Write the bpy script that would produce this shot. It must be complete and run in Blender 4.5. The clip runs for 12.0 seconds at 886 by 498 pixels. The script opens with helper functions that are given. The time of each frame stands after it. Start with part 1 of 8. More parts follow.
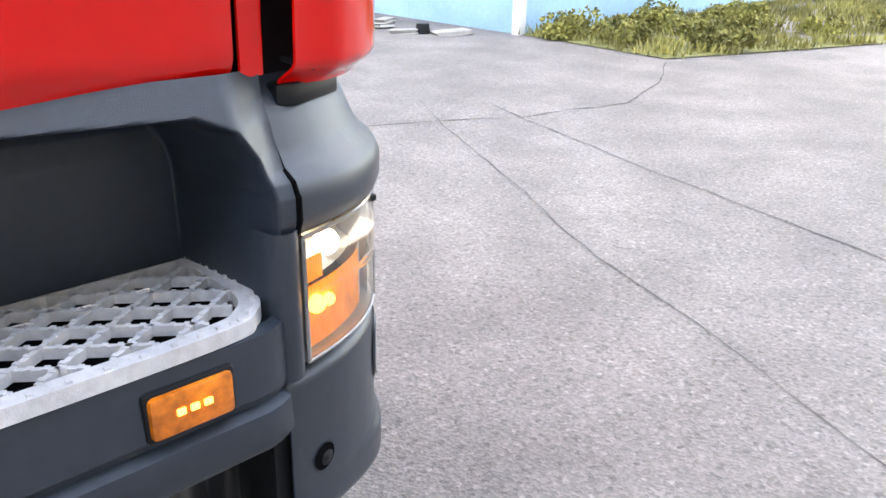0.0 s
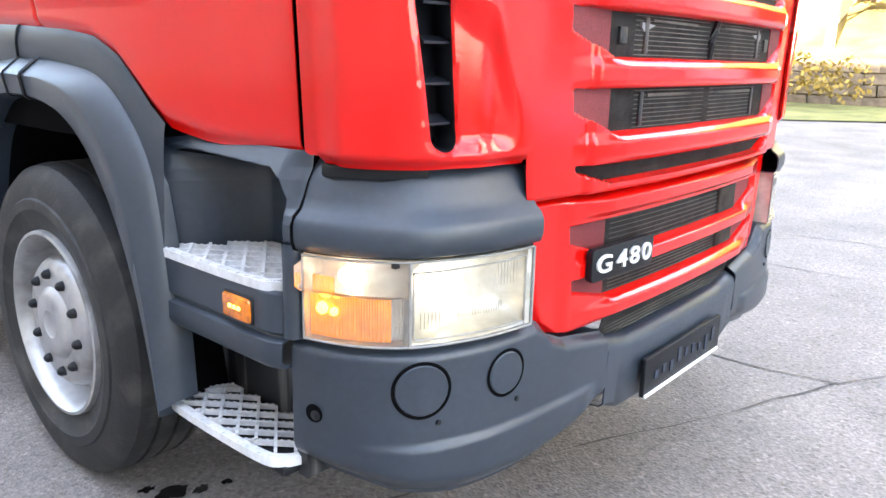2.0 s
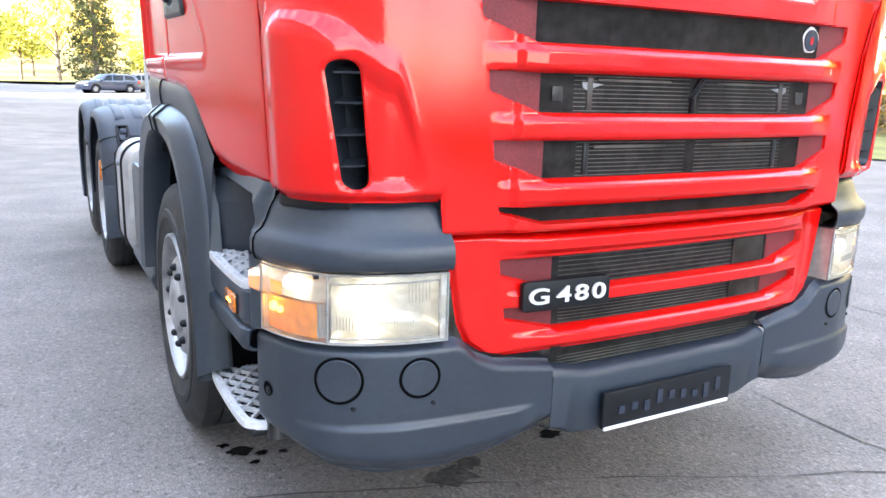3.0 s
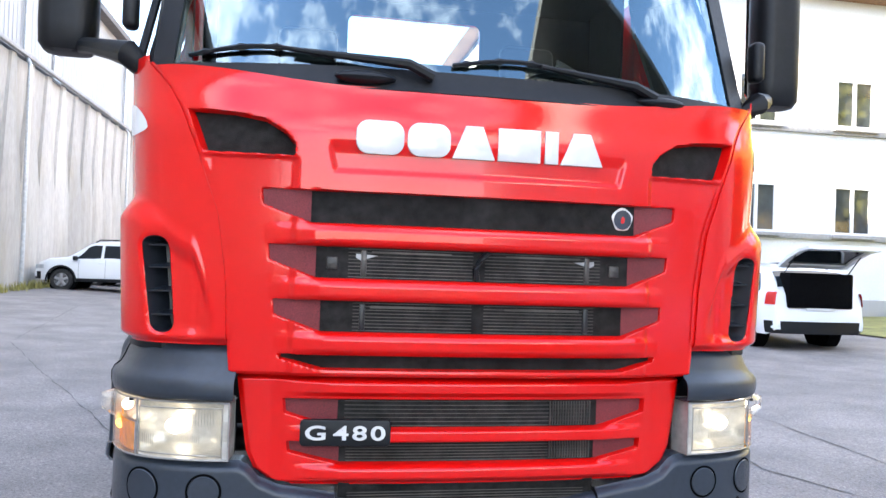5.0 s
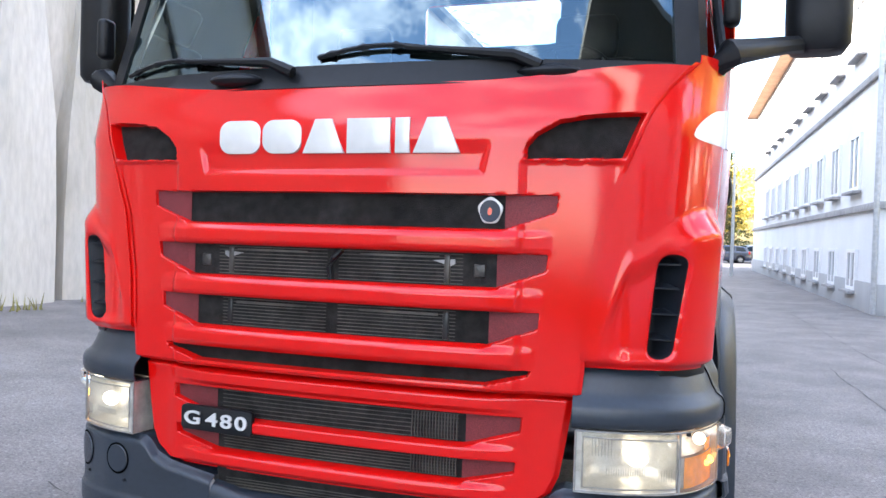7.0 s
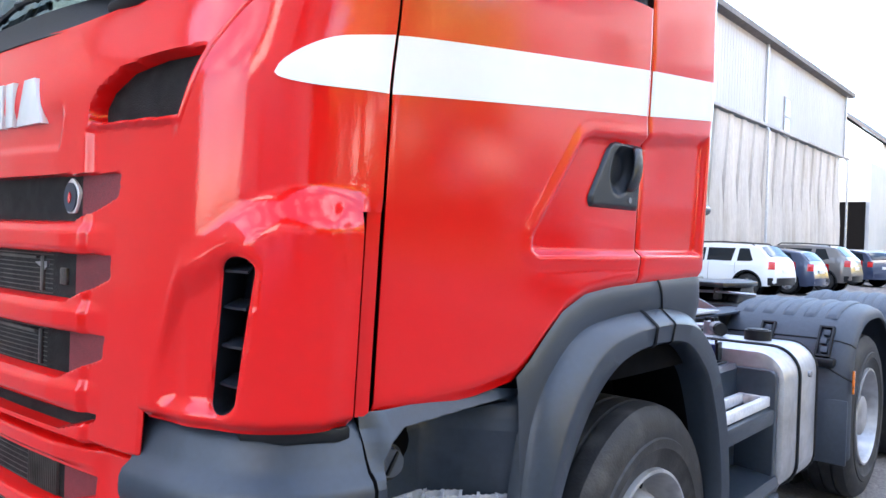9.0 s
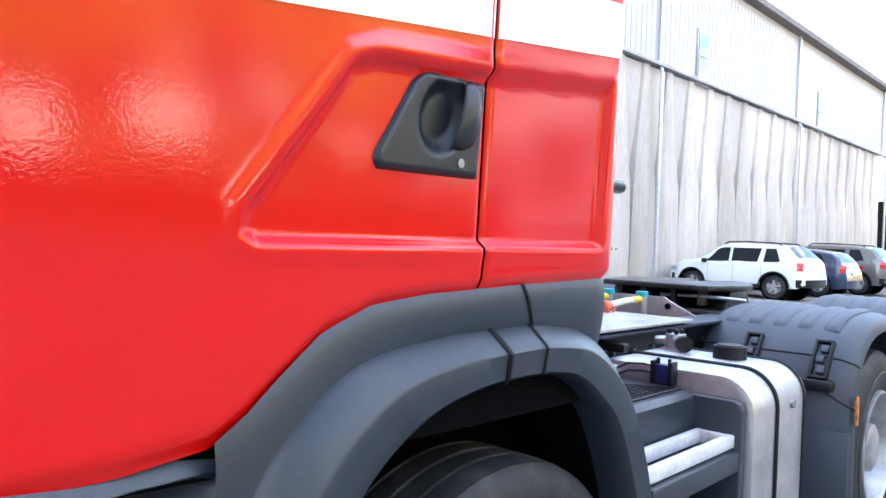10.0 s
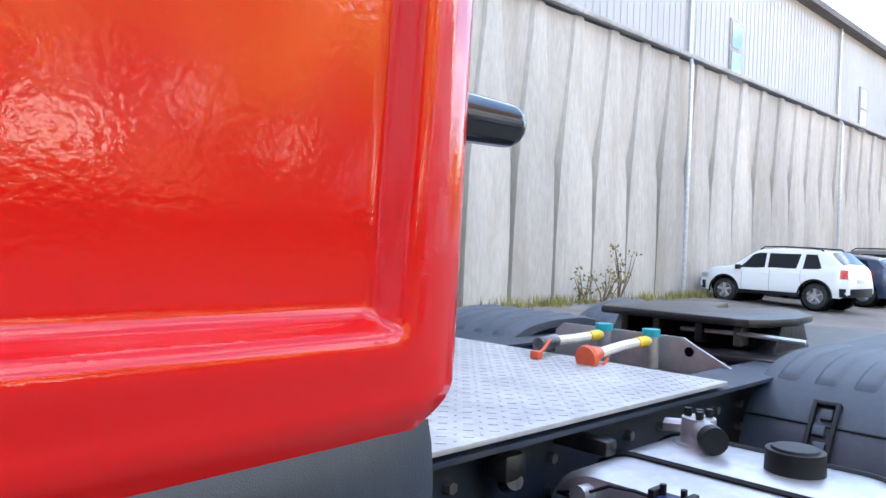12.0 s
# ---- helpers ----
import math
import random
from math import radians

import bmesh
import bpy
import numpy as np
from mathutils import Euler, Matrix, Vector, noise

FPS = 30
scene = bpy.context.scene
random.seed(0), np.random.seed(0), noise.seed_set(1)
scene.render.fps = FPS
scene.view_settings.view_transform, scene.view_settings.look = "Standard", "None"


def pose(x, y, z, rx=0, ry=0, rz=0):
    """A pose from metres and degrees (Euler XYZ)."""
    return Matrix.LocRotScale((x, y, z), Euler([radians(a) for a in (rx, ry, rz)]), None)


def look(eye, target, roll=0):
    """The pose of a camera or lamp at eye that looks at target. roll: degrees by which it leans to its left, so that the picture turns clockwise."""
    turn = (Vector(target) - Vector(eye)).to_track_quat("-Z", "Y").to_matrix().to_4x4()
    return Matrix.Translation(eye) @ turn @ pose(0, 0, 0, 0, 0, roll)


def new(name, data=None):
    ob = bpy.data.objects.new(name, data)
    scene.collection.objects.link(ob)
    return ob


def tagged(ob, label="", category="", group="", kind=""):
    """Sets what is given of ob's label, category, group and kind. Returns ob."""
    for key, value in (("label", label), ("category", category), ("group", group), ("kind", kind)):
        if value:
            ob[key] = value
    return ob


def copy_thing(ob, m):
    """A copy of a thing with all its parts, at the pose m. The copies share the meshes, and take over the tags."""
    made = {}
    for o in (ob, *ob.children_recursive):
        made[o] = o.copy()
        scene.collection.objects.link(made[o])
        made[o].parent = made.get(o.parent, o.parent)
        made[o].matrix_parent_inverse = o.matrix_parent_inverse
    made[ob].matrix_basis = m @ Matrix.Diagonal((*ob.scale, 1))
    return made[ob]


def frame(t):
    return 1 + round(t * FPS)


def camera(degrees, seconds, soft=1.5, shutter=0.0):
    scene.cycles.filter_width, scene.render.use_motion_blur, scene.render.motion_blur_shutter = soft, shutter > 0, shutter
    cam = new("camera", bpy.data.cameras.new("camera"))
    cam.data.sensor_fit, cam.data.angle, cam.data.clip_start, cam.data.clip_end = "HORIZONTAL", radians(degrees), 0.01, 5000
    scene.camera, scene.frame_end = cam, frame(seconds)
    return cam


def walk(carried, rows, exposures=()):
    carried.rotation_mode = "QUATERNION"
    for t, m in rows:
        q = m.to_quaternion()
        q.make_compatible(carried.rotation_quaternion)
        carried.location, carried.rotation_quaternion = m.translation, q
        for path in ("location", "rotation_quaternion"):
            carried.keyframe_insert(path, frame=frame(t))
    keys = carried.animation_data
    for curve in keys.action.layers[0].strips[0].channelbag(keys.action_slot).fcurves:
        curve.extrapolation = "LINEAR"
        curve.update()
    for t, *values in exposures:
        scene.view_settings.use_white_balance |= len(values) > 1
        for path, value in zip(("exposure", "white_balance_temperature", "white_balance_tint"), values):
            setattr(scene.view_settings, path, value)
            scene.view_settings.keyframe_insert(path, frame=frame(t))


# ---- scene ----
cam = camera(61.24, 12.0)
PATH = [
    (0.0, (-1.919, 0.910, 1.296), (0.088, -1.013, 0.169), 1.19),
    (0.5, (-2.104, 0.623, 1.380), (0.552, -0.393, 0.425), 2.80),
    (0.7, (-2.182, 0.484, 1.360), (0.601, -0.242, 0.507), 1.76),
    (1.0, (-2.284, 0.187, 1.348), (0.613, 0.290, 0.578), 1.90),
    (1.3, (-2.290, 0.003, 1.309), (0.542, 0.690, 0.598), 1.62),
    (1.5, (-2.238, -0.190, 1.356), (0.400, 1.013, 0.586), 1.39),
    (2.0, (-2.087, -0.726, 1.345), (0.113, 1.174, 0.603), 1.31),
    (2.5, (-1.935, -1.064, 1.367), (-0.010, 1.118, 0.633), 1.55),
    (3.0, (-1.675, -1.448, 1.422), (-0.256, 1.115, 0.776), 1.53),
    (3.5, (-1.437, -1.755, 1.511), (-0.146, 0.926, 1.128), 2.06),
    (3.7, (-1.358, -1.838, 1.501), (-0.069, 0.857, 1.226), 1.97),
    (5.3, (-0.301, -2.301, 1.416), (-0.071, 0.689, 1.472), 1.98),
    (5.5, (-0.115, -2.307, 1.453), (-0.100, 0.693, 1.457), 1.89),
    (6.0, (0.239, -2.282, 1.518), (0.014, 0.710, 1.469), 1.80),
    (6.5, (0.639, -2.236, 1.515), (0.134, 0.721, 1.498), 1.78),
    (6.7, (0.809, -2.161, 1.503), (0.127, 0.760, 1.477), 1.75),
    (8.3, (1.862, -1.241, 1.504), (0.214, 1.265, 1.457), 1.62),
    (8.5, (1.975, -1.076, 1.506), (0.189, 1.334, 1.476), 1.61),
    (9.0, (2.236, -0.589, 1.517), (0.276, 1.681, 1.478), 1.87),
    (9.5, (2.268, -0.177, 1.492), (0.241, 2.034, 1.449), 2.03),
    (10.0, (2.186, 0.342, 1.501), (0.132, 2.529, 1.460), 1.99),
    (10.5, (1.996, 0.796, 1.490), (-0.064, 2.977, 1.456), 1.85),
    (11.0, (1.778, 1.223, 1.510), (-0.292, 3.394, 1.473), 1.91),
    (11.5, (1.640, 1.496, 1.545), (-0.434, 3.664, 1.510), 1.98),
    (12.0, (1.604, 1.584, 1.552), (-0.532, 3.690, 1.520), 2.03),
]
EXPOSURES = [(0.0, 3.5, 6900, 13), (0.5, 3.42, 6900, 14), (1.0, 3.3, 6850, 13), (1.5, 3.78, 6750, 12), (2.0, 3.86, 6600, 11), (2.5, 3.74, 6450, 11), (3.0, 3.58, 6350, 12), (3.5, 3.16, 6250, 13),
             (5.5, 3.02, 6150, 14), (6.5, 2.92, 6150, 14), (8.5, 2.8, 5800, 14), (9.0, 2.92, 5800, 14), (10.0, 3.12, 5900, 12), (11.0, 3.12, 5950, 11), (12.0, 2.8, 5950, 12)]
walk(cam, [(t, look(eye, target, roll)) for t, eye, target, roll in PATH], EXPOSURES)

# ---- light: low sun behind the tall hall, clear sky with thin clouds ----
SUN_EL, SUN_AZ = radians(18), radians(262)
world = bpy.data.worlds.new("world")
scene.world = world
world.use_nodes = True
wn, wl = world.node_tree.nodes, world.node_tree.links
wn.clear()
w_out, w_bg, w_sky = wn.new("ShaderNodeOutputWorld"), wn.new("ShaderNodeBackground"), wn.new("ShaderNodeTexSky")
w_sky.sky_type, w_sky.sun_disc = "NISHITA", False
w_sky.sun_elevation, w_sky.sun_rotation = SUN_EL, SUN_AZ
w_sky.air_density, w_sky.dust_density = 1.0, 0.6
w_tc, w_map, w_noise, w_ramp, w_mix = (wn.new("ShaderNodeTexCoord"), wn.new("ShaderNodeMapping"), wn.new("ShaderNodeTexNoise"),
                                       wn.new("ShaderNodeValToRGB"), wn.new("ShaderNodeMixRGB"))
w_map.inputs["Scale"].default_value = (1.6, 2.4, 4.2)
w_map.inputs["Location"].default_value = (2.1, 0.2, 0.9)
w_noise.inputs["Scale"].default_value, w_noise.inputs["Detail"].default_value, w_noise.inputs["Roughness"].default_value = 2.2, 9, 0.62
w_ramp.color_ramp.elements[0].position, w_ramp.color_ramp.elements[1].position = 0.48, 0.66
w_mix.inputs[2].default_value = (7.0, 6.9, 6.8, 1)
wl.new(w_tc.outputs["Generated"], w_map.inputs["Vector"])
wl.new(w_map.outputs["Vector"], w_noise.inputs["Vector"])
wl.new(w_noise.outputs["Fac"], w_ramp.inputs["Fac"])
wl.new(w_ramp.outputs["Color"], w_mix.inputs[0])
wl.new(w_sky.outputs["Color"], w_mix.inputs[1])
wl.new(w_mix.outputs["Color"], w_bg.inputs["Color"])
wl.new(w_bg.outputs["Background"], w_out.inputs["Surface"])
w_bg.inputs["Strength"].default_value = 0.15
sun = new("sun", bpy.data.lights.new("sun", "SUN"))
sun.data.energy, sun.data.angle, sun.data.color = 5.0, radians(0.6), (1.0, 0.86, 0.66)
sun_from = Vector((math.sin(SUN_AZ) * math.cos(SUN_EL), math.cos(SUN_AZ) * math.cos(SUN_EL), math.sin(SUN_EL)))
sun.matrix_world = look(sun_from * 60, (0, 0, 0))

# ---- materials ----
def material(name, base, rough=0.5, metal=0.0, grain=0.0, grain_scale=40, stain=0.0, stain_scale=3, bump=0.0, bump_scale=200,
             coat=0.0, coat_ior=1.5, coat_bump=False, random_tint=0.0, dirt=None, emit=0.0, alpha=1.0, transmission=0.0, stretch=(1, 1, 1), specular=0.5):
    m = bpy.data.materials.new(name)
    m.use_nodes = True
    n, l = m.node_tree.nodes, m.node_tree.links
    b = n["Principled BSDF"]
    b.inputs["Base Color"].default_value = (*base, 1)
    b.inputs["Roughness"].default_value, b.inputs["Metallic"].default_value = rough, metal
    b.inputs["Coat Weight"].default_value, b.inputs["Coat Roughness"].default_value = coat, 0.04
    b.inputs["Alpha"].default_value, b.inputs["Transmission Weight"].default_value = alpha, transmission
    b.inputs["Specular IOR Level"].default_value = specular
    tc, mp = n.new("ShaderNodeTexCoord"), n.new("ShaderNodeMapping")
    mp.inputs["Scale"].default_value = stretch
    l.new(tc.outputs["Object"], mp.inputs["Vector"])
    src = None

    def noise_tex(scale, detail=6):
        t = n.new("ShaderNodeTexNoise")
        t.inputs["Scale"].default_value, t.inputs["Detail"].default_value = scale, detail
        l.new(mp.outputs["Vector"], t.inputs["Vector"])
        return t

    def blend(fac_socket, amount, low, high):
        nonlocal src
        r = n.new("ShaderNodeMapRange")
        r.inputs["From Min"].default_value, r.inputs["From Max"].default_value = 0.3, 0.7
        r.inputs["To Min"].default_value, r.inputs["To Max"].default_value = low, high
        l.new(fac_socket, r.inputs["Value"])
        mx = n.new("ShaderNodeMixRGB")
        mx.blend_type = "MULTIPLY"
        mx.inputs[0].default_value = 1
        if src is None:
            mx.inputs[1].default_value = (*base, 1)
        else:
            l.new(src, mx.inputs[1])
        l.new(r.outputs["Result"], mx.inputs[2])
        src = mx.outputs["Color"]

    if grain:
        blend(noise_tex(grain_scale).outputs["Fac"], 1, 1 - grain, 1 + grain)
    if stain:
        blend(noise_tex(stain_scale, 8).outputs["Fac"], 1, 1 - stain, 1 + stain * 0.6)
    if random_tint:
        oi = n.new("ShaderNodeObjectInfo")
        r = n.new("ShaderNodeMapRange")
        r.inputs["To Min"].default_value, r.inputs["To Max"].default_value = 1 - random_tint, 1 + random_tint
        l.new(oi.outputs["Random"], r.inputs["Value"])
        mx = n.new("ShaderNodeMixRGB")
        mx.blend_type = "MULTIPLY"
        mx.inputs[0].default_value = 1
        if src is None:
            mx.inputs[1].default_value = (*base, 1)
        else:
            l.new(src, mx.inputs[1])
        l.new(r.outputs["Result"], mx.inputs[2])
        src = mx.outputs["Color"]
    if dirt:
        colour, scale, lo, hi = dirt
        t = noise_tex(scale, 9)
        r = n.new("ShaderNodeMapRange")
        r.inputs["From Min"].default_value, r.inputs["From Max"].default_value = lo, hi
        l.new(t.outputs["Fac"], r.inputs["Value"])
        mx = n.new("ShaderNodeMixRGB")
        if src is None:
            mx.inputs[1].default_value = (*base, 1)
        else:
            l.new(src, mx.inputs[1])
        mx.inputs[2].default_value = (*colour, 1)
        l.new(r.outputs["Result"], mx.inputs[0])
        src = mx.outputs["Color"]
    if src is not None:
        l.new(src, b.inputs["Base Color"])
    if bump:
        bp = n.new("ShaderNodeBump")
        bp.inputs["Strength"].default_value, bp.inputs["Distance"].default_value = 1.0, bump
        l.new(noise_tex(bump_scale, 3).outputs["Fac"], bp.inputs["Height"])
        if not coat_bump:
            l.new(bp.outputs["Normal"], b.inputs["Normal"])
        if coat:
            l.new(bp.outputs["Normal"], b.inputs["Coat Normal"])
    b.inputs["Coat IOR"].default_value = coat_ior
    if emit:
        b.inputs["Emission Color"].default_value = (*base, 1)
        b.inputs["Emission Strength"].default_value = emit
    return m


def lamp_glow(name, colour, strength):
    m = bpy.data.materials.new(name)
    m.use_nodes = True
    b = m.node_tree.nodes["Principled BSDF"]
    b.inputs["Base Color"].default_value = (*colour, 1)
    b.inputs["Emission Color"].default_value = (*colour, 1)
    b.inputs["Emission Strength"].default_value = strength
    return m


def thin_glass(name, tint, rough=0.0, gloss=1.5, haze=0.0, sheen=(1, 1, 1)):
    """Clear sheet: tinted see-through with a mirror reflection that grows at grazing angles."""
    m = bpy.data.materials.new(name)
    m.use_nodes = True
    n, l = m.node_tree.nodes, m.node_tree.links
    n.clear()
    out, tr, gl, mix, fr = (n.new("ShaderNodeOutputMaterial"), n.new("ShaderNodeBsdfTransparent"), n.new("ShaderNodeBsdfGlossy"),
                            n.new("ShaderNodeMixShader"), n.new("ShaderNodeFresnel"))
    tr.inputs["Color"].default_value = (*tint, 1)
    gl.inputs["Roughness"].default_value = rough
    gl.inputs["Color"].default_value = (*sheen, 1)
    fr.inputs["IOR"].default_value = gloss
    l.new(fr.outputs["Fac"], mix.inputs["Fac"])
    l.new(tr.outputs["BSDF"], mix.inputs[1])
    l.new(gl.outputs["BSDF"], mix.inputs[2])
    if haze:
        df, m2 = n.new("ShaderNodeBsdfDiffuse"), n.new("ShaderNodeMixShader")
        df.inputs["Color"].default_value = (0.8, 0.8, 0.78, 1)
        m2.inputs["Fac"].default_value = haze
        l.new(mix.outputs["Shader"], m2.inputs[1])
        l.new(df.outputs["BSDF"], m2.inputs[2])
        l.new(m2.outputs["Shader"], out.inputs["Surface"])
    else:
        l.new(mix.outputs["Shader"], out.inputs["Surface"])
    return m


RED = material("red_paint", (0.66, 0.003, 0.0015), rough=0.5, coat=1.0, coat_ior=1.5, coat_bump=True, grain=0.04, grain_scale=3, bump=0.00020, bump_scale=170, specular=0.06)
GREY = material("grey_plastic", (0.027, 0.036, 0.050), rough=0.29, specular=0.5, grain=0.10, grain_scale=60, stain=0.14, stain_scale=4, bump=0.0004, bump_scale=900)
BLACK = material("black_plastic", (0.006, 0.007, 0.009), rough=0.45, specular=0.3, grain=0.2, grain_scale=50, bump=0.0004, bump_scale=700)
# near-black with the shade of gaps, wells and openings put into the colour
DARK = material("shade_black", (0.003, 0.003, 0.0035), rough=0.9, grain=0.3, grain_scale=20, specular=0.05)
MESHMAT = material("black_grille_mesh", (0.020, 0.0195, 0.019), rough=0.6, grain=0.4, grain_scale=30, stain=0.4, stain_scale=6, bump=0.003, bump_scale=420, specular=0.12)
MAROON = material("maroon_insert", (0.17, 0.018, 0.024), rough=0.55, grain=0.35, grain_scale=260, stain=0.2, stain_scale=8, bump=0.002, bump_scale=420)
WHITE = material("white_film", (0.80, 0.81, 0.83), rough=0.22, coat=0.6, grain=0.03, grain_scale=6, bump=0.0003, bump_scale=160)
CHROME = material("chrome_letters", (0.62, 0.62, 0.61), rough=0.25, metal=0.0, coat=1.0, grain=0.05, grain_scale=20)
STEPALU = material("pale_step_tread", (0.62, 0.62, 0.64), rough=0.5, metal=0.0, grain=0.12, grain_scale=60, stain=0.15, stain_scale=9, bump=0.001, bump_scale=300)
ALU = material("brushed_aluminium", (0.49, 0.49, 0.505), rough=0.42, metal=0.75, grain=0.08, grain_scale=30, stain=0.25, stain_scale=5, bump=0.0004, bump_scale=200)
STEEL = material("worn_steel", (0.30, 0.30, 0.31), rough=0.45, metal=0.8, grain=0.25, grain_scale=30, dirt=((0.03, 0.03, 0.03), 7, 0.5, 0.7))
WHEELSILVER = material("silver_wheel_paint", (0.42, 0.42, 0.43), rough=0.38, metal=0.6, grain=0.1, grain_scale=25, dirt=((0.10, 0.09, 0.08), 6, 0.5, 0.8))
RUBBER = material("tyre_rubber", (0.012, 0.012, 0.013), rough=0.62, grain=0.3, grain_scale=25, dirt=((0.07, 0.066, 0.062), 9, 0.5, 0.85), bump=0.0015, bump_scale=120)
CHASSIS = material("dark_blue_chassis", (0.018, 0.026, 0.045), rough=0.5, grain=0.2, grain_scale=20, dirt=((0.07, 0.06, 0.05), 5, 0.55, 0.85), bump=0.0006, bump_scale=300)
GUARD = material("slate_mudguard_plastic", (0.038, 0.048, 0.066), rough=0.5, grain=0.1, grain_scale=50, stain=0.15, stain_scale=4, bump=0.0006, bump_scale=600)
GREASE = material("greasy_black_metal", (0.015, 0.015, 0.016), rough=0.35, metal=0.2, grain=0.3, grain_scale=15, dirt=((0.10, 0.09, 0.08), 6, 0.55, 0.8), bump=0.002, bump_scale=60)
ORANGE = material("orange_lens", (0.66, 0.17, 0.004), rough=0.2, coat=0.6, grain=0.35, grain_scale=55, stain=0.3, stain_scale=25)
INDICATOR = material("lit_indicator_lens", (0.90, 0.32, 0.004), rough=0.22, coat=0.5, grain=0.2, grain_scale=40, stain=0.2, stain_scale=14, emit=0.03)
CLEAR_EDGE = material("pale_clear_plastic_edge", (0.24, 0.235, 0.225), rough=0.18, coat=0.6, grain=0.15, grain_scale=60)
GLOSS_BLACK = material("glossy_black_plastic", (0.008, 0.009, 0.012), rough=0.14, coat=0.4, grain=0.1, grain_scale=40)
AMBER_BULB = lamp_glow("amber_bulb", (1.0, 0.50, 0.05), 0.9)
HEAD_LIT = lamp_glow("headlamp_bulb", (1.0, 0.87, 0.63), 0.95)
REFLECTOR = material("headlamp_reflector", (0.86, 0.85, 0.80), rough=0.16, metal=1.0, bump=0.004, bump_scale=30)
LENS = thin_glass("lamp_lens", (0.96, 0.96, 0.94), rough=0.05, gloss=1.45, haze=0.10)
DOORGLASS = thin_glass("door_glass", (0.82, 0.92, 0.88), gloss=1.5)
GLASS = thin_glass("cab_glass", (0.62, 0.74, 0.72), gloss=2.5, sheen=(0.72, 0.92, 1.0))
REARGLASS = thin_glass("clear_rear_glass", (0.97, 0.98, 0.98), gloss=1.45)
STREAK = material("streaked_black_panel", (0.010, 0.011, 0.013), rough=0.4, grain=0.2, grain_scale=40, dirt=((0.30, 0.29, 0.27), 14, 0.56, 0.80), stretch=(1, 1.6, 0.10))
HANDLE_GREY = material("slate_handle_plastic", (0.012, 0.015, 0.020), rough=0.30, grain=0.1, grain_scale=60, bump=0.0004, bump_scale=700)
CARGLASS = material("dark_car_glass", (0.012, 0.016, 0.02), rough=0.06, specular=0.25)
WINGLASS = material("building_window_glass", (0.05, 0.06, 0.07), rough=0.06, coat=1.0, stain=0.5, stain_scale=1.5)
RED_LAMP = material("red_tail_lens", (0.50, 0.01, 0.01), rough=0.2, coat=0.5)
TEAL = material("teal_coupling_cap", (0.02, 0.35, 0.42), rough=0.4, grain=0.1, grain_scale=50)
CORAL = material("coral_dust_cap", (0.60, 0.10, 0.03), rough=0.5, grain=0.1, grain_scale=50)
YELLOW = material("yellow_ring", (0.75, 0.55, 0.03), rough=0.4, grain=0.1, grain_scale=50)
HOSE = material("pale_air_pipe", (0.70, 0.68, 0.60), rough=0.4, grain=0.1, grain_scale=50)
BLUEBOX = material("dark_blue_box", (0.012, 0.020, 0.09), rough=0.3, grain=0.1, grain_scale=50)
CONCRETE = material("weathered_concrete", (0.45, 0.425, 0.385), rough=0.85, grain=0.10, grain_scale=14, stain=0.25, stain_scale=0.5,
                    dirt=((0.30, 0.27, 0.21), 1.3, 0.50, 0.85), bump=0.004, bump_scale=40, stretch=(1, 1, 0.25))
SIDING = material("pale_metal_siding", (0.38, 0.38, 0.38), rough=0.55, grain=0.05, grain_scale=4, stain=0.10, stain_scale=0.4, stretch=(1, 1, 0.3))
RENDER_WHITE = material("white_plaster", (0.72, 0.72, 0.71), rough=0.9, grain=0.04, grain_scale=20, stain=0.08, stain_scale=0.6, bump=0.002, bump_scale=90)
PLASTER_BLUE = material("pale_blue_plinth_paint", (0.36, 0.56, 0.76), rough=0.8, grain=0.06, grain_scale=15, stain=0.15, stain_scale=1.0, bump=0.002, bump_scale=90)
TRIMGREY = material("grey_band_stone", (0.33, 0.32, 0.31), rough=0.8, grain=0.15, grain_scale=10, stain=0.2, stain_scale=1)
FRAMEWHITE = material("white_window_frame", (0.75, 0.75, 0.75), rough=0.4, grain=0.03, grain_scale=10)
ROOFDARK = material("dark_roof_edge", (0.10, 0.09, 0.085), rough=0.7, grain=0.2, grain_scale=5, stain=0.2, stain_scale=1)
ROOFTILE = material("brown_roof_tiles", (0.30, 0.17, 0.10), rough=0.85, grain=0.3, grain_scale=12, stain=0.2, stain_scale=1)
GRASS = material("verge_grass", (0.19, 0.185, 0.055), rough=0.9, grain=0.35, grain_scale=30, stain=0.4, stain_scale=1.5)
LEAF_AUTUMN = material("autumn_leaves", (0.60, 0.46, 0.10), rough=0.8, grain=0.3, grain_scale=2, stain=0.4, stain_scale=0.12, random_tint=0.25)
LEAF_GREEN = material("yellow_green_leaves", (0.42, 0.42, 0.06), rough=0.8, grain=0.3, grain_scale=2, stain=0.3, stain_scale=0.12, random_tint=0.25)
BARK = material("bark", (0.16, 0.12, 0.09), rough=0.9, grain=0.3, grain_scale=8)
FENCE = material("dark_green_fence_screen", (0.016, 0.028, 0.020), rough=0.8, grain=0.15, grain_scale=8, stain=0.2, stain_scale=1)
GALV = material("galvanised_steel", (0.48, 0.50, 0.52), rough=0.4, metal=0.6, grain=0.15, grain_scale=12)
IBC = material("cloudy_white_plastic", (0.62, 0.67, 0.72), rough=0.5, grain=0.06, grain_scale=6, stain=0.12, stain_scale=2)
CAR_WHITE = material("white_car_paint", (0.76, 0.77, 0.78), rough=0.3, coat=1.0)
CAR_BLUE = material("dark_blue_car_paint", (0.015, 0.028, 0.07), rough=0.3, coat=1.0)
